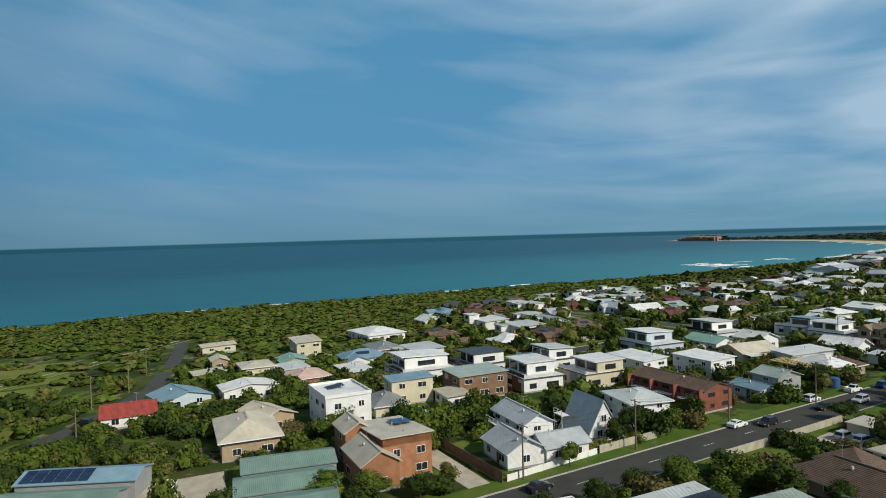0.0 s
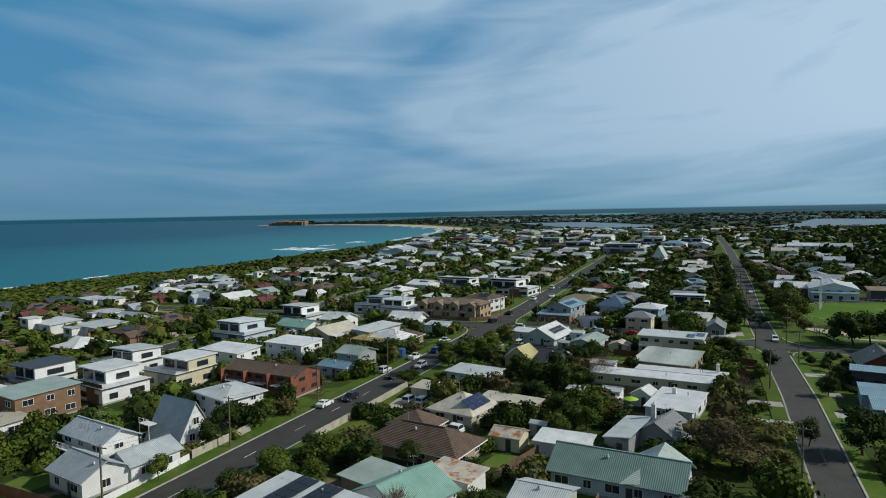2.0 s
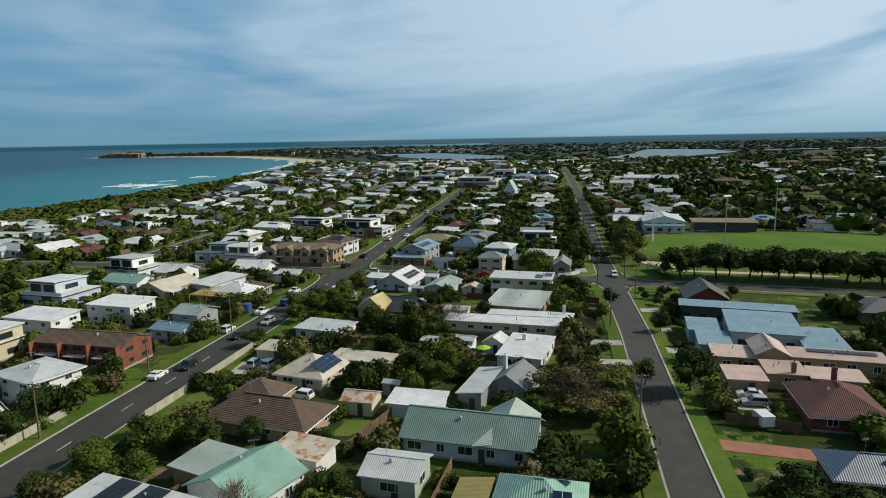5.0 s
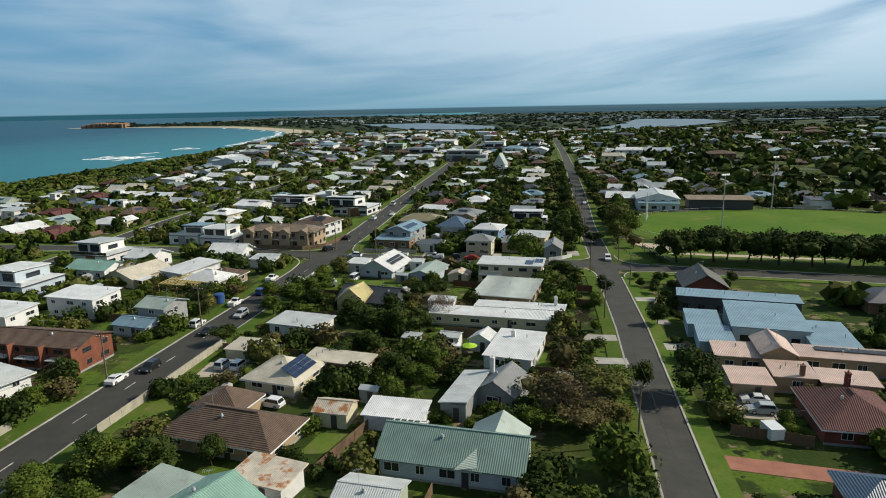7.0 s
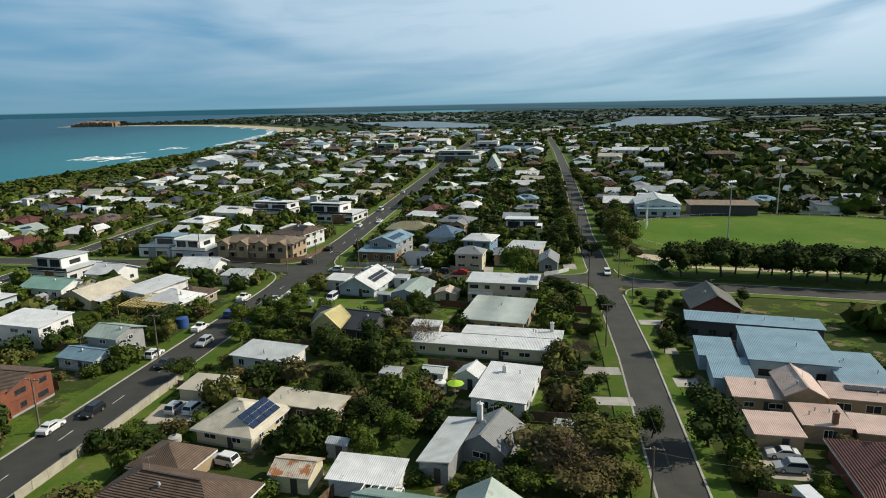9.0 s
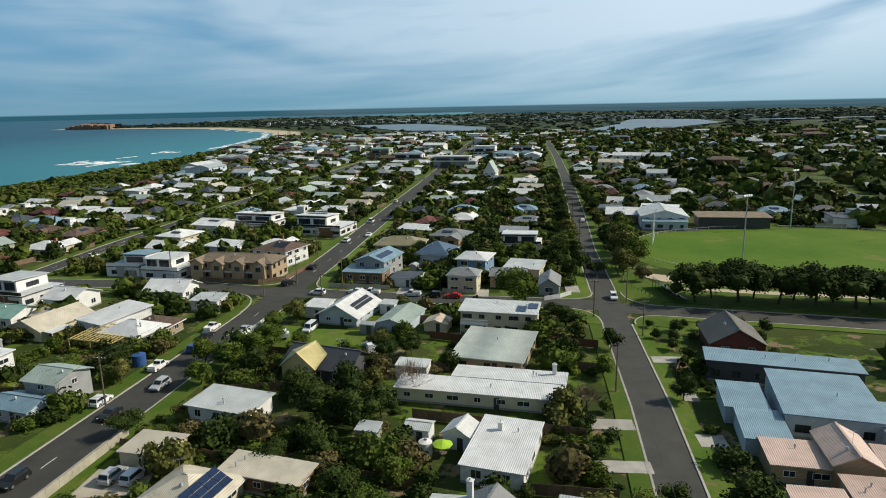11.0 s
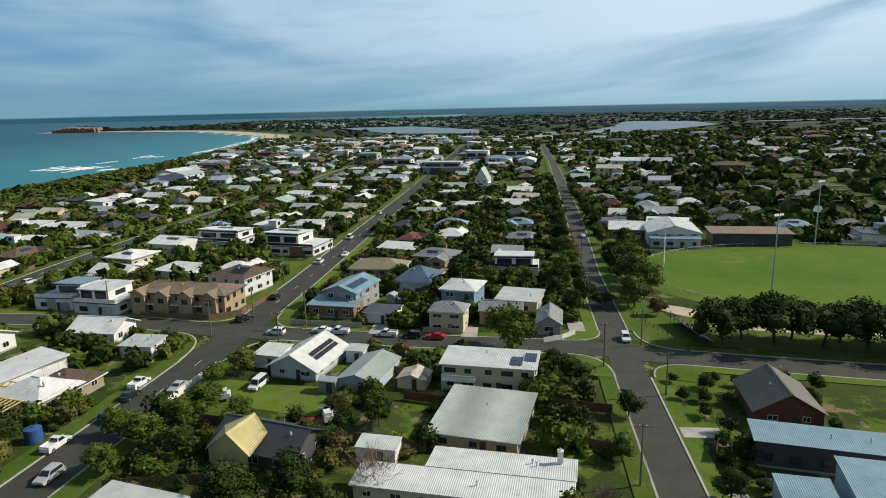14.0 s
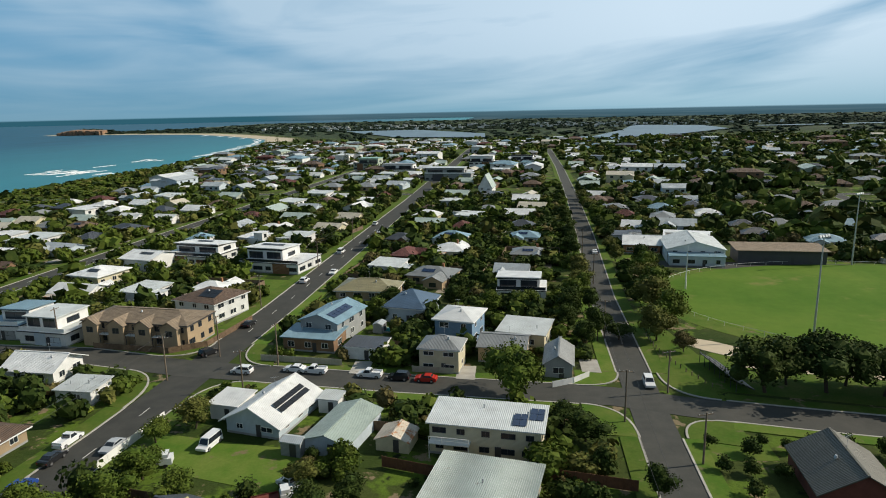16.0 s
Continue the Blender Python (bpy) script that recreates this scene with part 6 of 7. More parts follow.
def clumps(label, sites, leaf, leaves=14, name="far_trees", lobes=1, size=0.3, fill=1.0):
    """Many plants in one mesh; sites: x, y, z, radius, height."""
    kinds = [crown_arrays(100 + k, lobes, leaves * lobes, size, 0.5, 0.6, True, fill) for k in range(7)]
    V, F3, F4, n = [], [], [], 0
    rng = np.random.default_rng(3)
    for i, (x, y, z, r, h) in enumerate(sites):
        v, f3, f4 = kinds[i % 7]
        a = rng.uniform(0, 6.3)
        c, s = math.cos(a), math.sin(a)
        k = r / 0.62
        w = np.stack([(v[:, 0] * c - v[:, 1] * s) * k + x, (v[:, 0] * s + v[:, 1] * c) * k * rng.uniform(0.7, 1.2) + y, v[:, 2] * h * 0.9 + z + h * 0.38], 1)
        V.append(w)
        F3.append(f3 + n)
        F4.append(f4 + n)
        n += len(v)
    me = mesh_of(name, np.concatenate(V), np.concatenate(F3), np.concatenate(F4), LEAF[leaf])
    tagged(new(name, me), label, "vegetation", kind="stuff")


vr = np.random.default_rng(8)
SCRUB = {"scrub": [], "mid": [], "olive": []}
while sum(map(len, SCRUB.values())) < 11500:
    y = float(vr.uniform(-330, 1420))
    if vr.random() > 1.25 - y / 1100:
        continue
    shore = float(vr.uniform(12, 330))
    x = float(coast_x(y)) + shore
    edge = 175 + max(0, 200 - y) * 0.75 if y < 450 else max(40, 150 - (y - 450) * 0.3)
    if y < 30:
        edge = 330
    if shore > edge or near_road(x, y, 3.5) or x > -150:
        continue
    if -290 < x < -165 and -75 < y < -24 and math.sin(x * 0.19) * math.sin(y * 0.23 + 1) < 0.35:
        continue
    r = float(vr.uniform(1.3, 3.4))
    SCRUB[("scrub", "scrub", "mid", "olive", "scrub")[int(vr.integers(5))]].append((x, y, float(height(x, y)), r, r * float(vr.uniform(0.55, 0.95))))
for k, s in SCRUB.items():
    clumps("dense wind clipped coastal scrub over the dunes", s, k, 9, "coastal_scrub")
WOODS = {"deep": [], "mid": [], "olive": []}
tries = 0
for x0, y0, pick, sz, turn in far_sites:
    for k in range(6 if x0 < 120 else 8):
        a = float(vr.uniform(0, math.tau))
        q = 7.2 * sz + float(vr.uniform(0.5, 4.0))
        x, y = x0 + q * math.cos(a), y0 + q * math.sin(a) * 0.9
        r = float(vr.uniform(1.5, 3.6))
        if not (near_road(x, y, 1.8) or in_oval(x, y) or TAKEN.meets(x, y, r * 0.25)):
            WOODS[("deep", "mid", "mid", "olive", "deep")[int(vr.integers(5))]].append((x, y, float(height(x, y)), r, r * float(vr.uniform(1.2, 1.9))))
while sum(map(len, WOODS.values())) < 12000 and tries < 50000:
    tries += 1
    y = float(vr.uniform(190, 1260))
    x = float(vr.uniform(-0.8, 0.86)) * (y + 60)
    if x - float(coast_x(y)) < 40 or in_oval(x, y) or near_road(x, y, 3.0) or in_river(x, y):
        continue
    if y < 262 and -95 < x < 62:
        continue
    dens = 0.5 + 0.5 * (x > 120) + 0.3 * (x > 20 and y > 560)
    if vr.random() > dens:
        continue
    r = float(vr.uniform(1.8, 4.4)) * (1.4 if x > 100 or y > 700 else 1.0)
    if TAKEN.meets(x, y, r * 0.3) and y < 900:
        continue
    WOODS[("deep", "mid", "mid", "olive", "deep")[int(vr.integers(5))]].append((x, y, float(height(x, y)), r, r * float(vr.uniform(1.1, 1.9))))
for k, s in WOODS.items():
    clumps("dark garden trees between the far houses", s, k, 12)
PLAIN = []
for k in range(4200):
    y = float(vr.uniform(1230, 3600)) if k % 3 else float(vr.uniform(1900, 2500))
    x = float(vr.uniform(-0.75, 0.85)) * y
    if x - float(coast_x(y)) < 125 or in_river(x, y) or (y < 1960 and vr.random() < 0.3):
        continue
    r = float(vr.uniform(5, 13))
    PLAIN.append((x, y, float(height(x, y)) - 1, r, float(vr.uniform(4, 9))))
for k in range(150):
    x, y = float(vr.uniform(-1530, -1200)), float(vr.uniform(2165, 2260))
    PLAIN.append((x, y, float(height(x, y)) - 1, 9.0, 4.0))
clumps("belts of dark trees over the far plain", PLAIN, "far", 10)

# norfolk pines on the foreshore
for x, y, h in ((-322, 935, 30), (-335, 925, 22), (-213, 545, 20), (-150, 640, 18)):
    e = tagged(new("pine_tree"), "tall dark layered pine on the foreshore", "tree")
    e.matrix_basis = pose(x, y, float(height(x, y)))
    part("trunk", Shape().tube((0, 0, 0), (0, 0, h), 0.5, 0.08, 7), bark, e)
    s = Shape()
    for k in range(16):
        z0 = h * (0.16 + 0.83 * k / 16)
        rr = h * 0.2 * (1 - k / 17)
        for j in range(9):
            a = math.tau * (j + 0.5 * (k % 2)) / 9
            s.poly([(0, 0, z0 + 0.7), (rr * math.cos(a - 0.22), rr * math.sin(a - 0.22), z0 + 0.5), (rr * 1.1 * math.cos(a), rr * 1.1 * math.sin(a), z0 + 0.1), (rr * math.cos(a + 0.22), rr * math.sin(a + 0.22), z0 + 0.5)])
    part("crown", s, LEAF["deep"], e)

# garden planting that fills the blocks between the houses
grng = random.Random(77)
single, REST = 0, {}
for k in range(62000):
    x, y = grng.uniform(-190, 150), grng.uniform(-62, 400)
    if x > 0.9 * (y + 60) + 20 or (x > 30 and 132 < y < 168) or (x > 62 and 132 < y < 250) or in_oval(x, y):
        continue
    if any((x - a) ** 2 + (y - b) ** 2 < (c * 1.05) ** 2 for a, b, c in LAWNS):
        continue
    if noise.noise(Vector((x * 0.085, y * 0.085, 3.0))) < -0.10:
        continue
    big_plant = grng.random() < 0.42
    r = grng.uniform(1.9, 3.6) if big_plant else grng.uniform(0.8, 2.0)
    if TAKEN.meets(x, y, r * 0.52) or near_road(x, y, max(4.2, r * 0.9 + 1)):
        continue
    leaf = grng.choice(("deep", "deep", "deep", "mid", "mid", "olive", "deep", "brown", "deep", "lime" if r < 1.5 else "mid"))
    if x < -95:
        leaf = grng.choice(("scrub", "mid", "mid", "deep", "olive", "scrub", "deep"))
    h = r * (grng.uniform(1.35, 2.0) if big_plant else grng.uniform(1.1, 1.7))
    if not big_plant and single < 290 and -70 < x < 45 and y < 150:
        bush(x, y, r, h, leaf)
        single += 1
    else:
        REST.setdefault(leaf, []).append((x, y, 0.0, r, h))
        TAKEN.append((x, y, r * 0.5))
for k, sites in REST.items():
    close = [q for q in sites if q[1] < 125 and q[0] > -100 or q[1] < 30 and q[0] > -150]
    away = [q for q in sites if not (q[1] < 125 and q[0] > -100 or q[1] < 30 and q[0] > -150)]
    if close:
        clumps(f"{TREE_NAMES[k]} garden trees and hedges round the houses", close, k, 84, "garden_planting", 7, 0.062, 0.76)
    if away:
        clumps(f"{TREE_NAMES[k]} garden trees and hedges farther along the streets", away, k, 24, "garden_planting", 5, 0.11, 0.84)
# street trees that crowd the far end of the side street
for k in range(20):
    yy = 178 + k * 12.5
    for sgn in (-1, 1):
        if sgn > 0 and yy < 245:
            continue
        xx = float(np.interp(yy, [132, 215, 303, 600], [25.2, 28, 32, 44])) + sgn * TRNG.uniform(5.4, 7.4)
        tree(xx, yy + TRNG.uniform(-4, 4), TRNG.uniform(3.0, 4.6), TRNG.uniform(6.0, 9.0), TRNG.choice(("deep", "mid", "olive", "deep")))
# small garden sheds in back yards
def shed_proto():
    ob, r = house("small grey steel garden shed in a back yard", 0, -3000, 2.8, 2.2, 2.0, "gable", 0.4, "X", "grey", "zinc", 0, 0.12, wins=False, category="shed", name="shed", fascia=False)
    TAKEN.pop()
    return ob


first = None
for k in range(150):
    x, y = grng.uniform(-120, 60), grng.uniform(0, 240)
    if near_road(x, y, 6.5) or in_oval(x, y) or (x > 28 and 130 < y < 175):
        continue
    if any((x - a) ** 2 + (y - b) ** 2 < (c * 0.9) ** 2 for a, b, c in LAWNS) or TAKEN.meets(x, y, 1.0):
        continue
    m = pose(x, y, 0, 0, 0, -11 + 90 * grng.randrange(2))
    if first is None:
        first = shed_proto()
        first.matrix_basis = m
    else:
        copy_thing(first, m).scale = (grng.uniform(0.7, 1.4), grng.uniform(0.8, 1.3), grng.uniform(0.85, 1.1))
    TAKEN.append((x, y, 1.8))

# ---- vehicles ----
CARPAINT = {"white": (0.72, 0.73, 0.74), "black": (0.015, 0.016, 0.018), "silver": (0.42, 0.44, 0.46), "grey": (0.12, 0.13, 0.14), "red": (0.45, 0.03, 0.02), "blue": (0.02, 0.06, 0.25)}
CARS = {}


def prism(side, half, taper=0.0):
    """A body from a side outline (y, z), wide in x, its upper points drawn in by taper."""
    s, n = Shape(), len(side)
    zs = [p[1] for p in side]
    lo, hi = min(zs), max(zs)
    w = lambda z: half - taper * (z - lo) / (hi - lo)
    a, b = [(-w(z), y, z) for y, z in side], [(w(z), y, z) for y, z in side]
    s.v = a + b
    s.f = [tuple(range(n)), tuple(range(2 * n - 1, n - 1, -1))] + [(k, n + k, n + (k + 1) % n, (k + 1) % n) for k in range(n)]
    return s


def car(x, y, yaw, kind="suv", colour="white", label=""):
    """A parked vehicle that faces +y before it is turned."""
    paint_ = material(f"car paint {colour}", CARPAINT[colour], 0.25, 0.0, 0.08, 1.0, 6.0, bump=0.0)
    L, H = {"suv": (4.2, 1.6), "sedan": (4.2, 1.38), "ute": (4.8, 1.65), "van": (4.5, 1.9)}[kind]
    key = (kind, colour)
    text = label or {"suv": f"{colour} sport utility car parked on asphalt", "sedan": f"{colour} sedan car parked beside the kerb", "ute": f"{colour} pickup truck with an open tray", "van": f"{colour} delivery van with a high roof"}[kind]
    m = pose(x, y, 0.06, 0, 0, yaw)
    if key in CARS:
        return tagged(copy_thing(CARS[key], m), text)
    e = tagged(new("car"), text, "car")
    f, r = L / 2, -L / 2
    body = [(r, 0.35), (r + 0.1, 0.25), (f - 0.15, 0.25), (f, 0.4), (f - 0.05, 0.72), (f - 0.9, 0.95), (r + 0.25, 1.0), (r, 0.85)]
    cabin = {"suv": [(r + 0.12, 0.98), (f - 1.0, 0.93), (f - 1.75, H), (r + 0.45, H)], "sedan": [(r + 0.5, 0.98), (f - 1.15, 0.93), (f - 1.95, H), (r + 1.15, H)],
             "ute": [(r + 2.0, 0.98), (f - 1.05, 0.93), (f - 1.75, H), (r + 2.15, H)], "van": [(r + 0.05, 0.98), (f - 0.7, 0.93), (f - 1.25, H), (r + 0.1, H)]}[kind]
    part("body", prism(body, 0.9, 0.05), paint_, e)
    cab = part("cabin", prism(cabin, 0.82, 0.12), paint_, e)
    (y0, z0), (y1, _), (y2, _), (y3, _) = cabin
    t = lambda a, b, k: a + (b - a) * k
    for sx in (-1, 1):
        xs = lambda z: sx * (0.832 - 0.12 * (z - 0.93) / (H - 0.93))
        q = [(xs(1.02), t(y0, y3, 0.15) + 0.12, 1.02), (xs(1.02), t(y1, y2, 0.15) - 0.12, 1.02), (xs(H - 0.1), t(y1, y2, 0.85) - 0.1, H - 0.1), (xs(H - 0.1), t(y0, y3, 0.85) + 0.1, H - 0.1)]
        part("side_window", Shape().poly(q if sx > 0 else q[::-1]), glass, cab)
    for nm, ya, yb, o in (("windscreen", y1, y2, 0.012), ("rear_window", y0, y3, -0.012)):
        q = [(-0.72, t(ya, yb, 0.12) + o, t(0.95, H, 0.12)), (0.72, t(ya, yb, 0.12) + o, t(0.95, H, 0.12)), (0.62, t(ya, yb, 0.88) + o, t(0.95, H, 0.88)), (-0.62, t(ya, yb, 0.88) + o, t(0.95, H, 0.88))]
        part(nm, Shape().poly(q[::-1] if o > 0 else q).poly([(a, b + o * 0.5, c + 0.006) for a, b, c in (q[::-1] if o > 0 else q)]), glass, cab)
    if kind == "ute":
        part("tray", Shape().box(-0.85, r + 0.05, 0.98, -0.78, r + 1.95, 1.25).box(0.78, r + 0.05, 0.98, 0.85, r + 1.95, 1.25).box(-0.78, r + 0.05, 0.98, 0.78, r + 0.12, 1.25), paint_, e)
    wheel = shared("wheel", lambda: Shape().tube((-0.11, 0, 0), (0.11, 0, 0), 0.33, 0.33, 14).mesh("wheel", rubber))
    rim = shared("rim", lambda: Shape().tube((-0.12, 0, 0), (0.12, 0, 0), 0.2, 0.2, 10).mesh("rim", chrome))
    for sx in (-1, 1):
        for yy in (r + 0.85, f - 0.9):
            w = part("wheel", wheel, rubber, e, at=pose(sx * 0.82, yy, 0.33))
            part("rim", rim, chrome, w)
        part("headlight", Shape().box(sx * 0.72 - 0.16, f - 0.08, 0.58, sx * 0.72 + 0.16, f + 0.01, 0.72), lamp_clear, e)
        part("taillight", Shape().box(sx * 0.76 - 0.1, r - 0.02, 0.62, sx * 0.76 + 0.1, r + 0.06, 0.84), lamp_red, e)
    e.matrix_basis = m
    CARS[key] = e
    return e


# cars along the wide street
for c in ((-69.5, 59.4, -4, "sedan", "white"), (-70.9, 8.4, -3, "sedan", "black"), (-66.4, 64.8, 176, "suv", "black"), (-69.4, 88.6, -5, "suv", "white"), (-64.8, 84.0, 175, "sedan", "black"), (-67.4, 103.8, -5, "ute", "white"), (-62.4, 95.4, 175, "suv", "silver"), (-53.4, 66.8, -8, "suv", "silver"), (-50.4, 66.8, -8, "suv", "white"), (-38.8, 52.2, 75, "suv", "white"), (36.4, 58.8, 85, "sedan", "white"), (36.2, 55.4, 85, "suv", "silver"), (27.0, 152.6, 178, "suv", "white"), (-50.4, 154.2, 84, "suv", "white")):
    car(*c)
# cars on the cross street and in yards
for c in ((-40.2, 155.6, 84, "sedan", "white"), (-36.0, 155.0, 84, "ute", "white"), (-24.8, 153.7, 84, "ute", "white"), (-19.0, 152.8, 84, "suv", "black"), (-13.8, 152.2, 84, "sedan", "red"), (-61.6, 163.4, -30, "suv", "black"), (-60.2, 182.0, -4, "sedan", "black"), (-66.8, 126.0, -5, "ute", "white"), (-65.6, 120.8, -5, "sedan", "black"), (-58.6, 124.6, 175, "sedan", "silver"), (-64.6, 113.2, -5, "suv", "blue"), (-59.2, 222.0, -3, "suv", "white"), (-53.0, 232.0, 177, "sedan", "white"), (-58.2, 262.0, -3, "van", "white")):
    car(*c)
# cars farther up the streets
for c in ((-44.0, 126.4, 170, "van", "white"), (-27.6, 116.4, 60, "ute", "white"), (-107.4, -36.6, 60, "suv", "white"), (-156.8, -42.8, 125, "suv", "black"), (-51.5, 300, 177, "sedan", "silver"), (-57.4, 320, -3, "suv", "white"), (31.6, 262, -3, "sedan", "white"), (-142, 196, -3, "suv", "white")):
    car(*c)
# an old open tray truck on the lawn, and a trailer
for label, x, y, turn, bed in (("white flat tray truck on a back lawn", -49.6, 120.2, -72, concrete), ("red and white tray truck loaded with scrap", -29.0, 112.6, -64, material("rust red load", (0.20, 0.045, 0.03), 0.9, 0, 0.5, 2.0, 9.0))):
    e = tagged(part("truck", Shape().box(-0.9, 1.0, 0.55, 0.9, 2.7, 1.5).box(-0.82, 1.1, 1.5, 0.82, 2.2, 2.1), material("car paint white", CARPAINT["white"]), at=pose(x, y, 0.03, 0, 0, turn)), label, "truck")
    part("tray", Shape().box(-1.0, -2.6, 0.75, 1.0, 0.9, 0.88).box(-1.0, -2.6, 0.88, -0.94, 0.9, 1.15).box(0.94, -2.6, 0.88, 1.0, 0.9, 1.15).box(-0.94, -2.6, 0.88, 0.94, -2.54, 1.15).box(-0.6, -2.2, 0.88, 0.5, -0.4, 1.2), bed, e)
    part("windscreen", Shape().box(-0.72, 2.2, 1.55, 0.72, 2.22, 2.02), glass, e)
    for sx in (-0.8, 0.8):
        for yy in (-1.6, 1.8):
            part("wheel", SHARED["wheel"], rubber, e, at=pose(sx, yy, 0.33))
box_t = tagged(part("trailer", Shape().box(-1.0, -1.4, 0.5, 1.0, 1.4, 2.1).box(-0.04, 1.4, 0.55, 0.04, 2.5, 0.65), material("car paint white", CARPAINT["white"]), at=pose(34.8, 47.6, 0.02, 0, 0, 10)), "small white box trailer on the lawn", "trailer")
for sx in (-1.02, 1.02):
    part("wheel", SHARED["wheel"], rubber, box_t, at=pose(sx, 0, 0.33))

# ---- fences ----
FENCE = {"paling": material("fence palings", (0.21, 0.135, 0.08), 0.9, 0, 0.4, 1.2, 9.0, rib="X", rib_scale=2.0, bump=0.5), "white": white_trim, "pale": material("pale fence sheet", (0.42, 0.39, 0.31), 0.8, 0, 0.25, 1.0, 8.0), "red": material("red stained palings", (0.20, 0.085, 0.04), 0.9, 0, 0.4, 1.2, 9.0, rib="X", rib_scale=2.0, bump=0.5)}


def fence(label, pts, h=1.7, kind="paling"):
    """Bays of upright boards between posts along a line of points."""
    mat = FENCE[kind]

    def bay_mesh():
        s = Shape()
        s.box(0.05, -0.02, 0.04, 2.35, 0.02, h)
        return s.mesh("panel", mat)
    bay = shared(("bay", kind, h), bay_mesh)
    post = shared(("fence post", kind, h), lambda: Shape().box(-0.05, -0.05, -0.1, 0.05, 0.05, h + 0.06).mesh("post", mat))
    e = tagged(new("fence"), label, "fence")
    e.matrix_basis = pose(pts[0][0], pts[0][1], 0.02)
    o = Vector((*pts[0], 0))
    for a, b in zip(pts, pts[1:]):
        a, b = Vector((*a, 0)) - o, Vector((*b, 0)) - o
        n = max(1, round((b - a).length / 2.4))
        ang = math.atan2((b - a).y, (b - a).x)
        k_len = (b - a).length / n / 2.4
        for k in range(n):
            p = a.lerp(b, k / n)
            m = Matrix.Translation(p) @ Matrix.Rotation(ang, 4, "Z")
            part("panel", bay, mat, e, at=m @ Matrix.Diagonal((k_len, 1, 1, 1)))
            part("post", post, mat, e, at=m)


fence("tall brown paling fence beside a drive", [(-97.5, 8.2), (-86, 7.0), (-76.3, 5.8)], 1.9)
fence("low white rendered front wall", [(-76.3, 6.8), (-76.2, 17), (-76.0, 27)], 1.2, "white")
fence("pale sheet fence along the verge", [(-76.0, 27.6), (-75.0, 42.0)], 1.5, "pale")
fence("pale fence along the wide street", [(-61.0, 41.6), (-59.8, 54.6)], 1.6, "pale")
fence("pale hedge fence along the wide street", [(-59.8, 57.0), (-58.2, 78.5)], 1.5, "pale")
fence("white panel fence along the wide street", [(-57.2, 118.6), (-55.6, 134.6)], 1.5, "white")
fence("red brown paling fence behind a ribbed roof", [(6.5, 120.8), (12.5, 119.6), (18.6, 118.4)], 1.7, "red")
fence("dark paling fence between two yards", [(-16.4, 122.4), (-9.8, 120.6), (-6.0, 119.8)], 1.7, "red")
fence("white corner fence by a lawn", [(9.6, 150.6), (13.6, 152.6), (16.8, 155.8)], 1.2, "white")
fence("dark front fence along the cross street", [(-49.0, 160.6), (-31.5, 158.8)], 1.4, "pale")
fence("pale front wall by a cream cottage", [(-17.0, 156.4), (-8.8, 155.6)], 1.3, "pale")
fence("tan fence round brick townhouses", [(-89, 165.8), (-70.5, 163.4), (-64.0, 168.0), (-61.0, 186)], 1.4, "paling")
for a, b in (((-26, 33.5), (-21.5, 47)), ((-22, 32), (-19.5, 40)), ((-46, 47.5), (-30, 44.8)), ((-33, 71), (-12, 67)), ((-57, 74.5), (-36, 71.2)), ((-53, 93), (-36, 96)), ((-15, 86.5), (12, 81.5)), ((-22, 107.5), (-10.5, 105)), ((10, 108), (18, 106)), ((-55, 113.5), (-30, 108.8)),
             ((-21, 133), (-12, 132)), ((30.5, 104.6), (33.5, 112.0)), ((30.2, 72.0), (33.0, 71.4)), ((29.5, 48.2), (39.5, 45.4)), ((-29, 170), (-17, 168)), ((-95, 56), (-80, 54.6)), ((-96, 75), (-78, 73)), ((-91, 90), (-74, 93)), ((-12, 20), (-10.5, 31)), ((-24, 6), (-22.6, 16)), ((14, 66), (3, 66.8)), ((-47, 15), (-38.5, 30))):
    fence("weathered paling fence between back yards", [a, b], 1.7)

# ---- poles and wires ----
def power_pole(x, y, h=9.0, turn=0, arms=1):
    e = tagged(new("power_pole"), "round timber power pole with a crossarm", "pole")
    e.matrix_basis = pose(x, y, 0, 0, 0, turn)
    part("pole", shared(("pole", h), lambda: Shape().tube((0, 0, -0.1), (0, 0, h), 0.16, 0.11, 8).mesh("pole", timber_grey)), timber_grey, e)
    for k in range(arms):
        a = part("crossarm", shared("crossarm", lambda: Shape().box(-1.2, -0.06, -0.06, 1.2, 0.06, 0.06).mesh("crossarm", timber_grey)), timber_grey, e, at=pose(0, 0.14, h - 0.4 - k * 0.9))
        for u in (-1.05, -0.4, 0.4, 1.05):
            part("insulator", shared("insulator", lambda: Shape().tube((0, 0, 0.06), (0, 0, 0.2), 0.05, 0.03, 6).mesh("insulator", white_trim)), white_trim, a, at=pose(u, 0, 0))


RUNS = ([(15.4, 10), (16.2, 44.5), (18.8, 98), (20.2, 138), (22.4, 176), (26, 222), (27.4, 262)], [(-75.4, 9.3), (-73.4, 34), (-70.6, 58.5), (-68.2, 88), (-63.6, 150), (-62.6, 196), (-60.2, 240), (-59.2, 285)], [(-44.6, 158.4), (-58.7, 162.4), (-98, 167)])
for run in RUNS:
    for (x, y), q in zip(run, run[1:] + run[-2:-1]):
        power_pole(x, y, 9.0, math.degrees(math.atan2(-(q[0] - x), q[1] - y)))
for x, y in ((28.9, 125.8), (29.6, 149.4), (-46.9, 146.2), (-139, -46), (-171, -40), (-184, -30), (-205, -22)):
    power_pole(x, y, 8.0, 20)
wire_mat = material("dark wire", (0.05, 0.05, 0.05), 0.6)
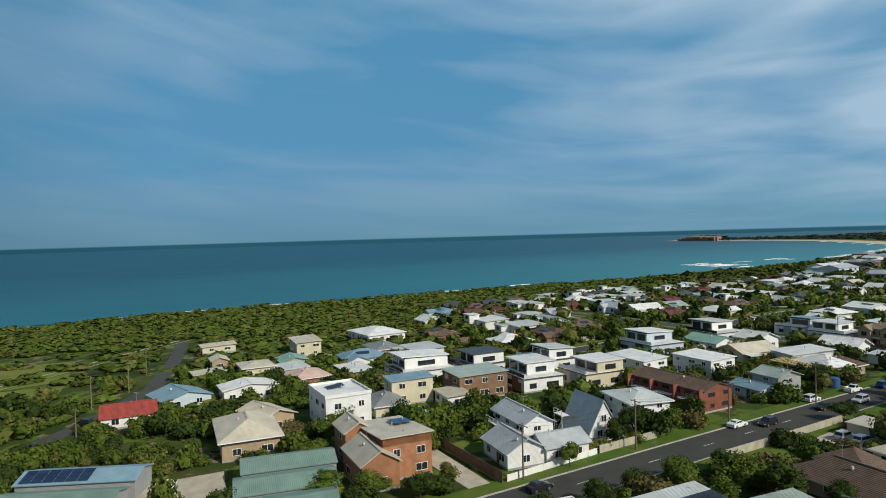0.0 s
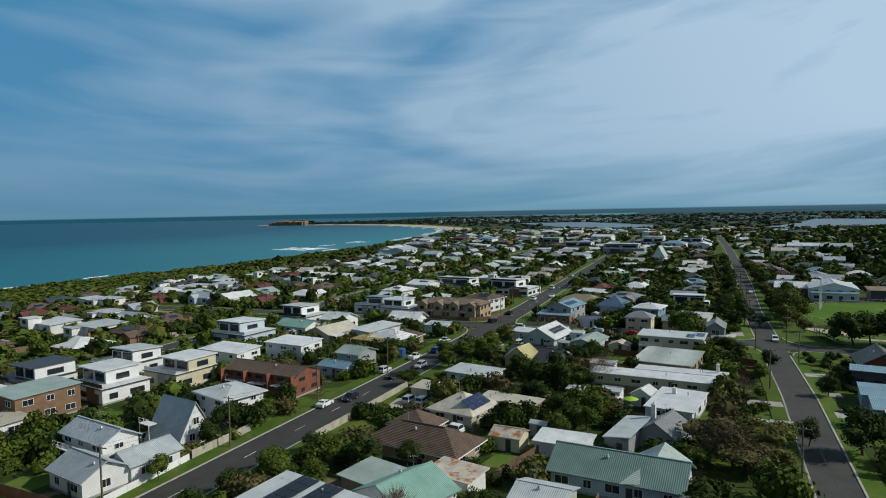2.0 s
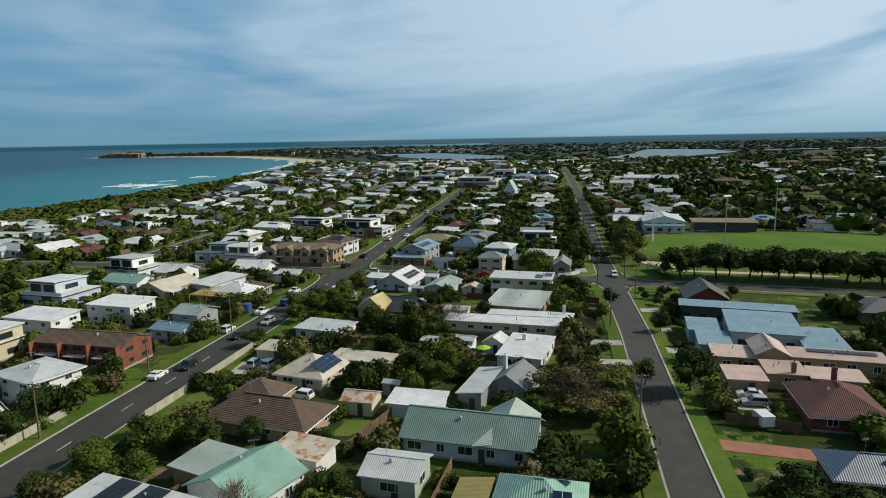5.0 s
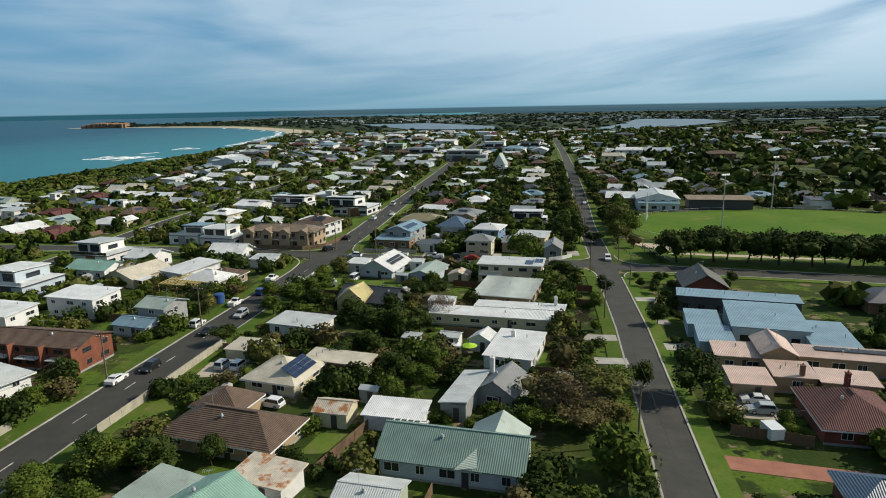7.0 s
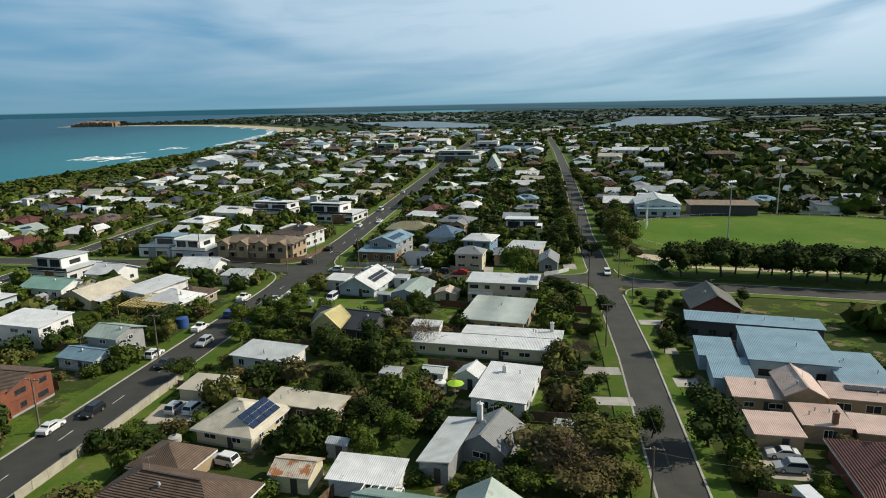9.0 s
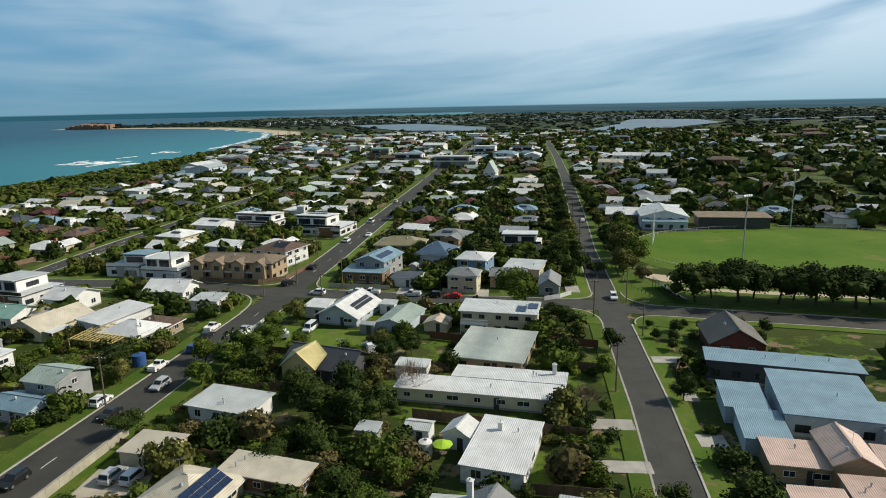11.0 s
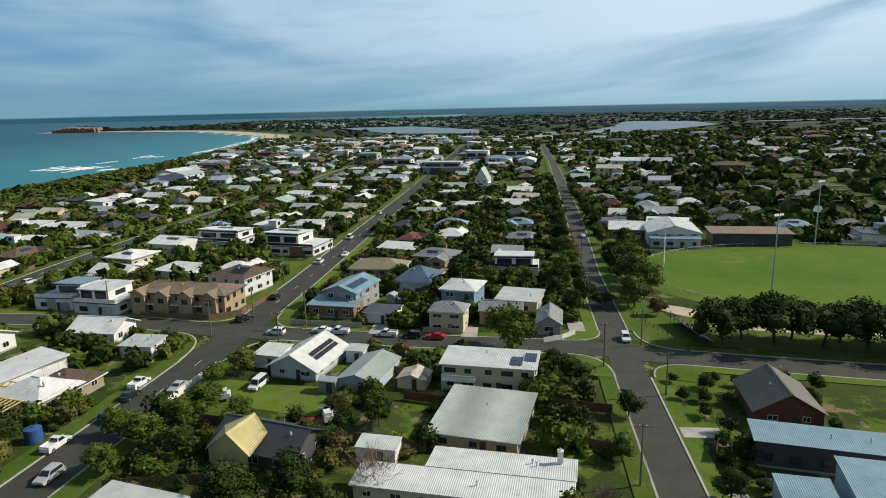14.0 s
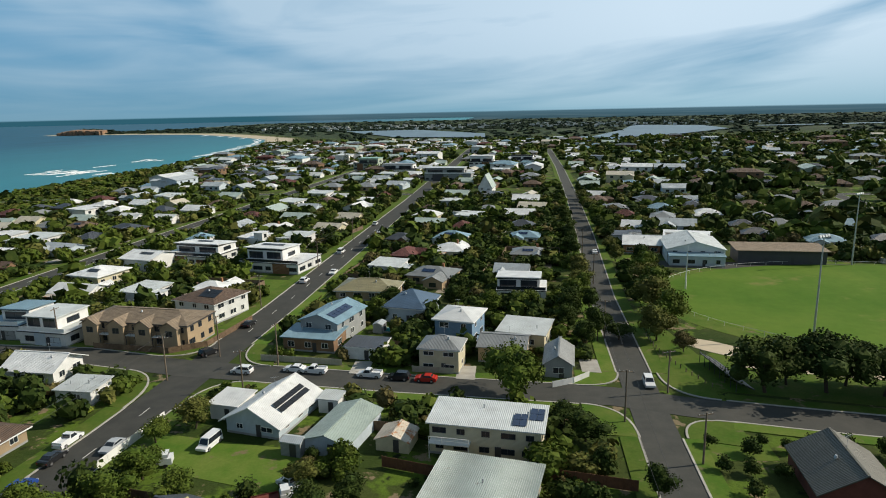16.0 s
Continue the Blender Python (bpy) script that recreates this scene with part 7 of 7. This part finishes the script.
for run in RUNS[:2]:
    for a, b in zip(run, run[1:]):
        cu = bpy.data.curves.new("wire", "CURVE")
        cu.dimensions, cu.bevel_depth = "3D", 0.018
        for u in (-1.05, 1.05):
            sp = cu.splines.new("POLY")
            sp.points.add(8)
            for k in range(9):
                t = k / 8
                sp.points[k].co = (a[0] + (b[0] - a[0]) * t + u, a[1] + (b[1] - a[1]) * t, 8.8 - 1.1 * 4 * t * (1 - t), 1)
        cu.materials.append(wire_mat)
        tagged(new("wire", cu), "slack pair of dark overhead wires", "wire")
cu = bpy.data.curves.new("wire", "CURVE")
cu.dimensions, cu.bevel_depth = "3D", 0.02
sp = cu.splines.new("POLY")
sp.points.add(8)
for k in range(9):
    t = k / 8
    sp.points[k].co = (16.2 + 26 * t, 44.5 + 4 * t, 8.4 - 4.4 * t - 1.4 * 4 * t * (1 - t) * 0.6, 1)
cu.materials.append(wire_mat)
tagged(new("wire", cu), "service wire slung across the street", "wire")


def light_tower(x, y, h):
    e = tagged(new("light_tower"), "tall slim steel floodlight tower at the oval", "light tower")
    e.matrix_basis = pose(x, y, 0, 0, 0, 30)
    part("mast", Shape().tube((0, 0, 0), (0, 0, h), 0.26, 0.12, 10), galv, e)
    part("headframe", Shape().box(-1.6, -0.08, h - 0.1, 1.6, 0.08, h + 0.06), galv, e)
    for u in (-1.3, -0.45, 0.45, 1.3):
        part("floodlight", shared("floodlight", lambda: Shape().box(-0.3, -0.25, 0.06, 0.3, 0.2, 0.6).mesh("floodlight", galv)), galv, e, at=pose(u, -0.1, h, -25))


for x, y, h in ((67.4, 179.5, 22), (108, 246, 22), (152, 230, 22)):
    light_tower(x, y, h)
for k, (x, y, h) in enumerate(((50.4, 217.2, 11), (51.2, 220.0, 14), (52.0, 223.0, 14), (52.8, 226.0, 11))):
    tagged(part("goal_post", Shape().tube((0, 0, 0), (0, 0, h * 0.8), 0.1, 0.09, 8).tube((0, 0, 0), (0, 0, 2.2), 0.22, 0.22, 8), white_trim, at=pose(x, y, 0)), "white padded football goal post", "goal post", "goal posts at the oval")
# rails round the oval
rail = tagged(new("boundary_fence"), "low white pipe fence round the oval", "fence")
ring = ellipse(105, 205, 63.2, 42.2, 72)
for a, b in zip(ring, ring[1:] + ring[:1]):
    part("rail", Shape().tube((*a, 0.95), (*b, 0.95), 0.04, 0.04, 5).tube((*a, 0), (*a, 0.95), 0.05, 0.05, 5), white_trim, rail)
# open bleachers
bl = tagged(new("bleachers"), "dark steel open bleachers on park grass", "bleachers")
bl.matrix_basis = pose(43.4, 157.5, 0, 0, 0, 100)
part("backing", Shape().slab([(-7, 3.3, 2.2), (-7, 0.0, 0.55), (7, 0.0, 0.55), (7, 3.3, 2.2)], 0.06), dark_trim, bl)
for k in range(5):
    part("bench", Shape().box(-7, k * 0.75 - 0.2, 0.4 + k * 0.38, 7, k * 0.75 + 0.15, 0.46 + k * 0.38), dark_trim, bl)
for k in range(8):
    part("support", Shape().slab([(-6.9 + k * 1.97, -0.3, 0.3), (-6.82 + k * 1.97, -0.3, 0.3), (-6.82 + k * 1.97, 3.2, 1.95), (-6.9 + k * 1.97, 3.2, 1.95)], 0.08).box(-6.9 + k * 1.97, 3.1, 0, -6.82 + k * 1.97, 3.2, 2.9), dark_trim, bl)
part("guard_rail", Shape().box(-7, 3.12, 2.3, 7, 3.18, 2.36).box(-7, 3.12, 2.8, 7, 3.18, 2.86), dark_trim, bl)
# timber posts along the park edge
for k in range(16):
    t = k / 15
    tagged(part("bollard", shared("bollard", lambda: Shape().tube((0, 0, 0), (0, 0, 0.8), 0.1, 0.1, 7).mesh("bollard", timber_grey)), timber_grey, at=pose(31.8 + 5.6 * t * t + 0.6 * t, 178 - 26 * t, 0.05)), "short round timber bollard", "bollard", "bollards along the park edge")
# green umbrella, tanks and a house frame under construction
um = tagged(new("garden_umbrella"), "lime green garden umbrella over a table", "umbrella")
um.matrix_basis = pose(-9.0, 75.2, 0)
part("pole", Shape().tube((0, 0, 0), (0, 0, 2.4), 0.03, 0.03, 6), galv, um)
um_s = Shape()
for k in range(8):
    a, b = math.tau * k / 8, math.tau * (k + 1) / 8
    um_s.slab([(0, 0, 2.6), (1.5 * math.cos(a), 1.5 * math.sin(a), 2.05), (1.5 * math.cos(b), 1.5 * math.sin(b), 2.05)], 0.03)
part("canopy", um_s, material("lime cloth", (0.38, 0.62, 0.03), 0.8), um)
part("table", Shape().tube((0, 0, 0.68), (0, 0, 0.74), 0.6, 0.6, 14), timber_grey, um)
for x, y, r, h, c in ((-11.6, 76.0, 1.0, 1.9, white_trim), (-72.2, 105.4, 1.3, 2.2, material("blue tank", (0.03, 0.09, 0.28), 0.6)), (-47.5, 55.5, 0.9, 1.9, concrete)):
    t = tagged(part("water_tank", Shape().tube((0, 0, 0), (0, 0, h), r, r, 18).tube((0, 0, h), (0, 0, h + 0.25), r, r * 0.3, 18), c, at=pose(x, y, 0.02)), "round rain water tank beside a house", "water tank")
    part("hatch", Shape().tube((0, 0, h + 0.25), (0, 0, h + 0.32), 0.25, 0.25, 10), dark_trim, t)
site = tagged(new("building_site"), "raw timber skeleton of a house being built", "building site")
site.matrix_basis = pose(-84.7, 114.6, 0, 0, 0, -12)
for k in range(12):
    part("rafter", shared("long rafter", lambda: Shape().slab([(0, -4.5, 3.0), (0.09, -4.5, 3.0), (0.09, 4.5, 3.5), (0, 4.5, 3.5)], 0.2).mesh("rafter", timber_raw)), timber_raw, site, at=pose(-5.5 + k, 0, 0))
for k in range(6):
    part("beam", shared("long beam", lambda: Shape().box(-5.8, -0.05, 0, 5.8, 0.05, 0.2).mesh("beam", timber_raw)), timber_raw, site, at=pose(0, -4.4 + k * 1.76, 2.8 + 0.1 * k))
for u in (-5.6, 0, 5.6):
    for v in (-4.4, 0, 4.4):
        part("stud", shared("stud", lambda: Shape().box(-0.05, -0.05, 0, 0.05, 0.05, 2.9).mesh("stud", timber_raw)), timber_raw, site, at=pose(u, v, 0))
# landmarks further up the street
ob, r = house("small church with a steep pale gable", -10.5, 424, 8, 14, 5.0, "gable", 7.0, "Y", "white", "sage", -8, 0.4, category="church")
for x, y, w, d, h, wl, tp in ((-40, 505, 34, 14, 10, "grey", "pale"), (-83, 552, 30, 16, 9, "white", "grey"), (-17, 596, 26, 14, 12, "white", "white"), (-120, 600, 22, 16, 11, "green", "green"), (20, 640, 30, 14, 8, "white", "white")):
    modern("flat roofed apartment block in the town centre", x, y, w, d, h, wl, tp, -8, 2, 0, 4.2)
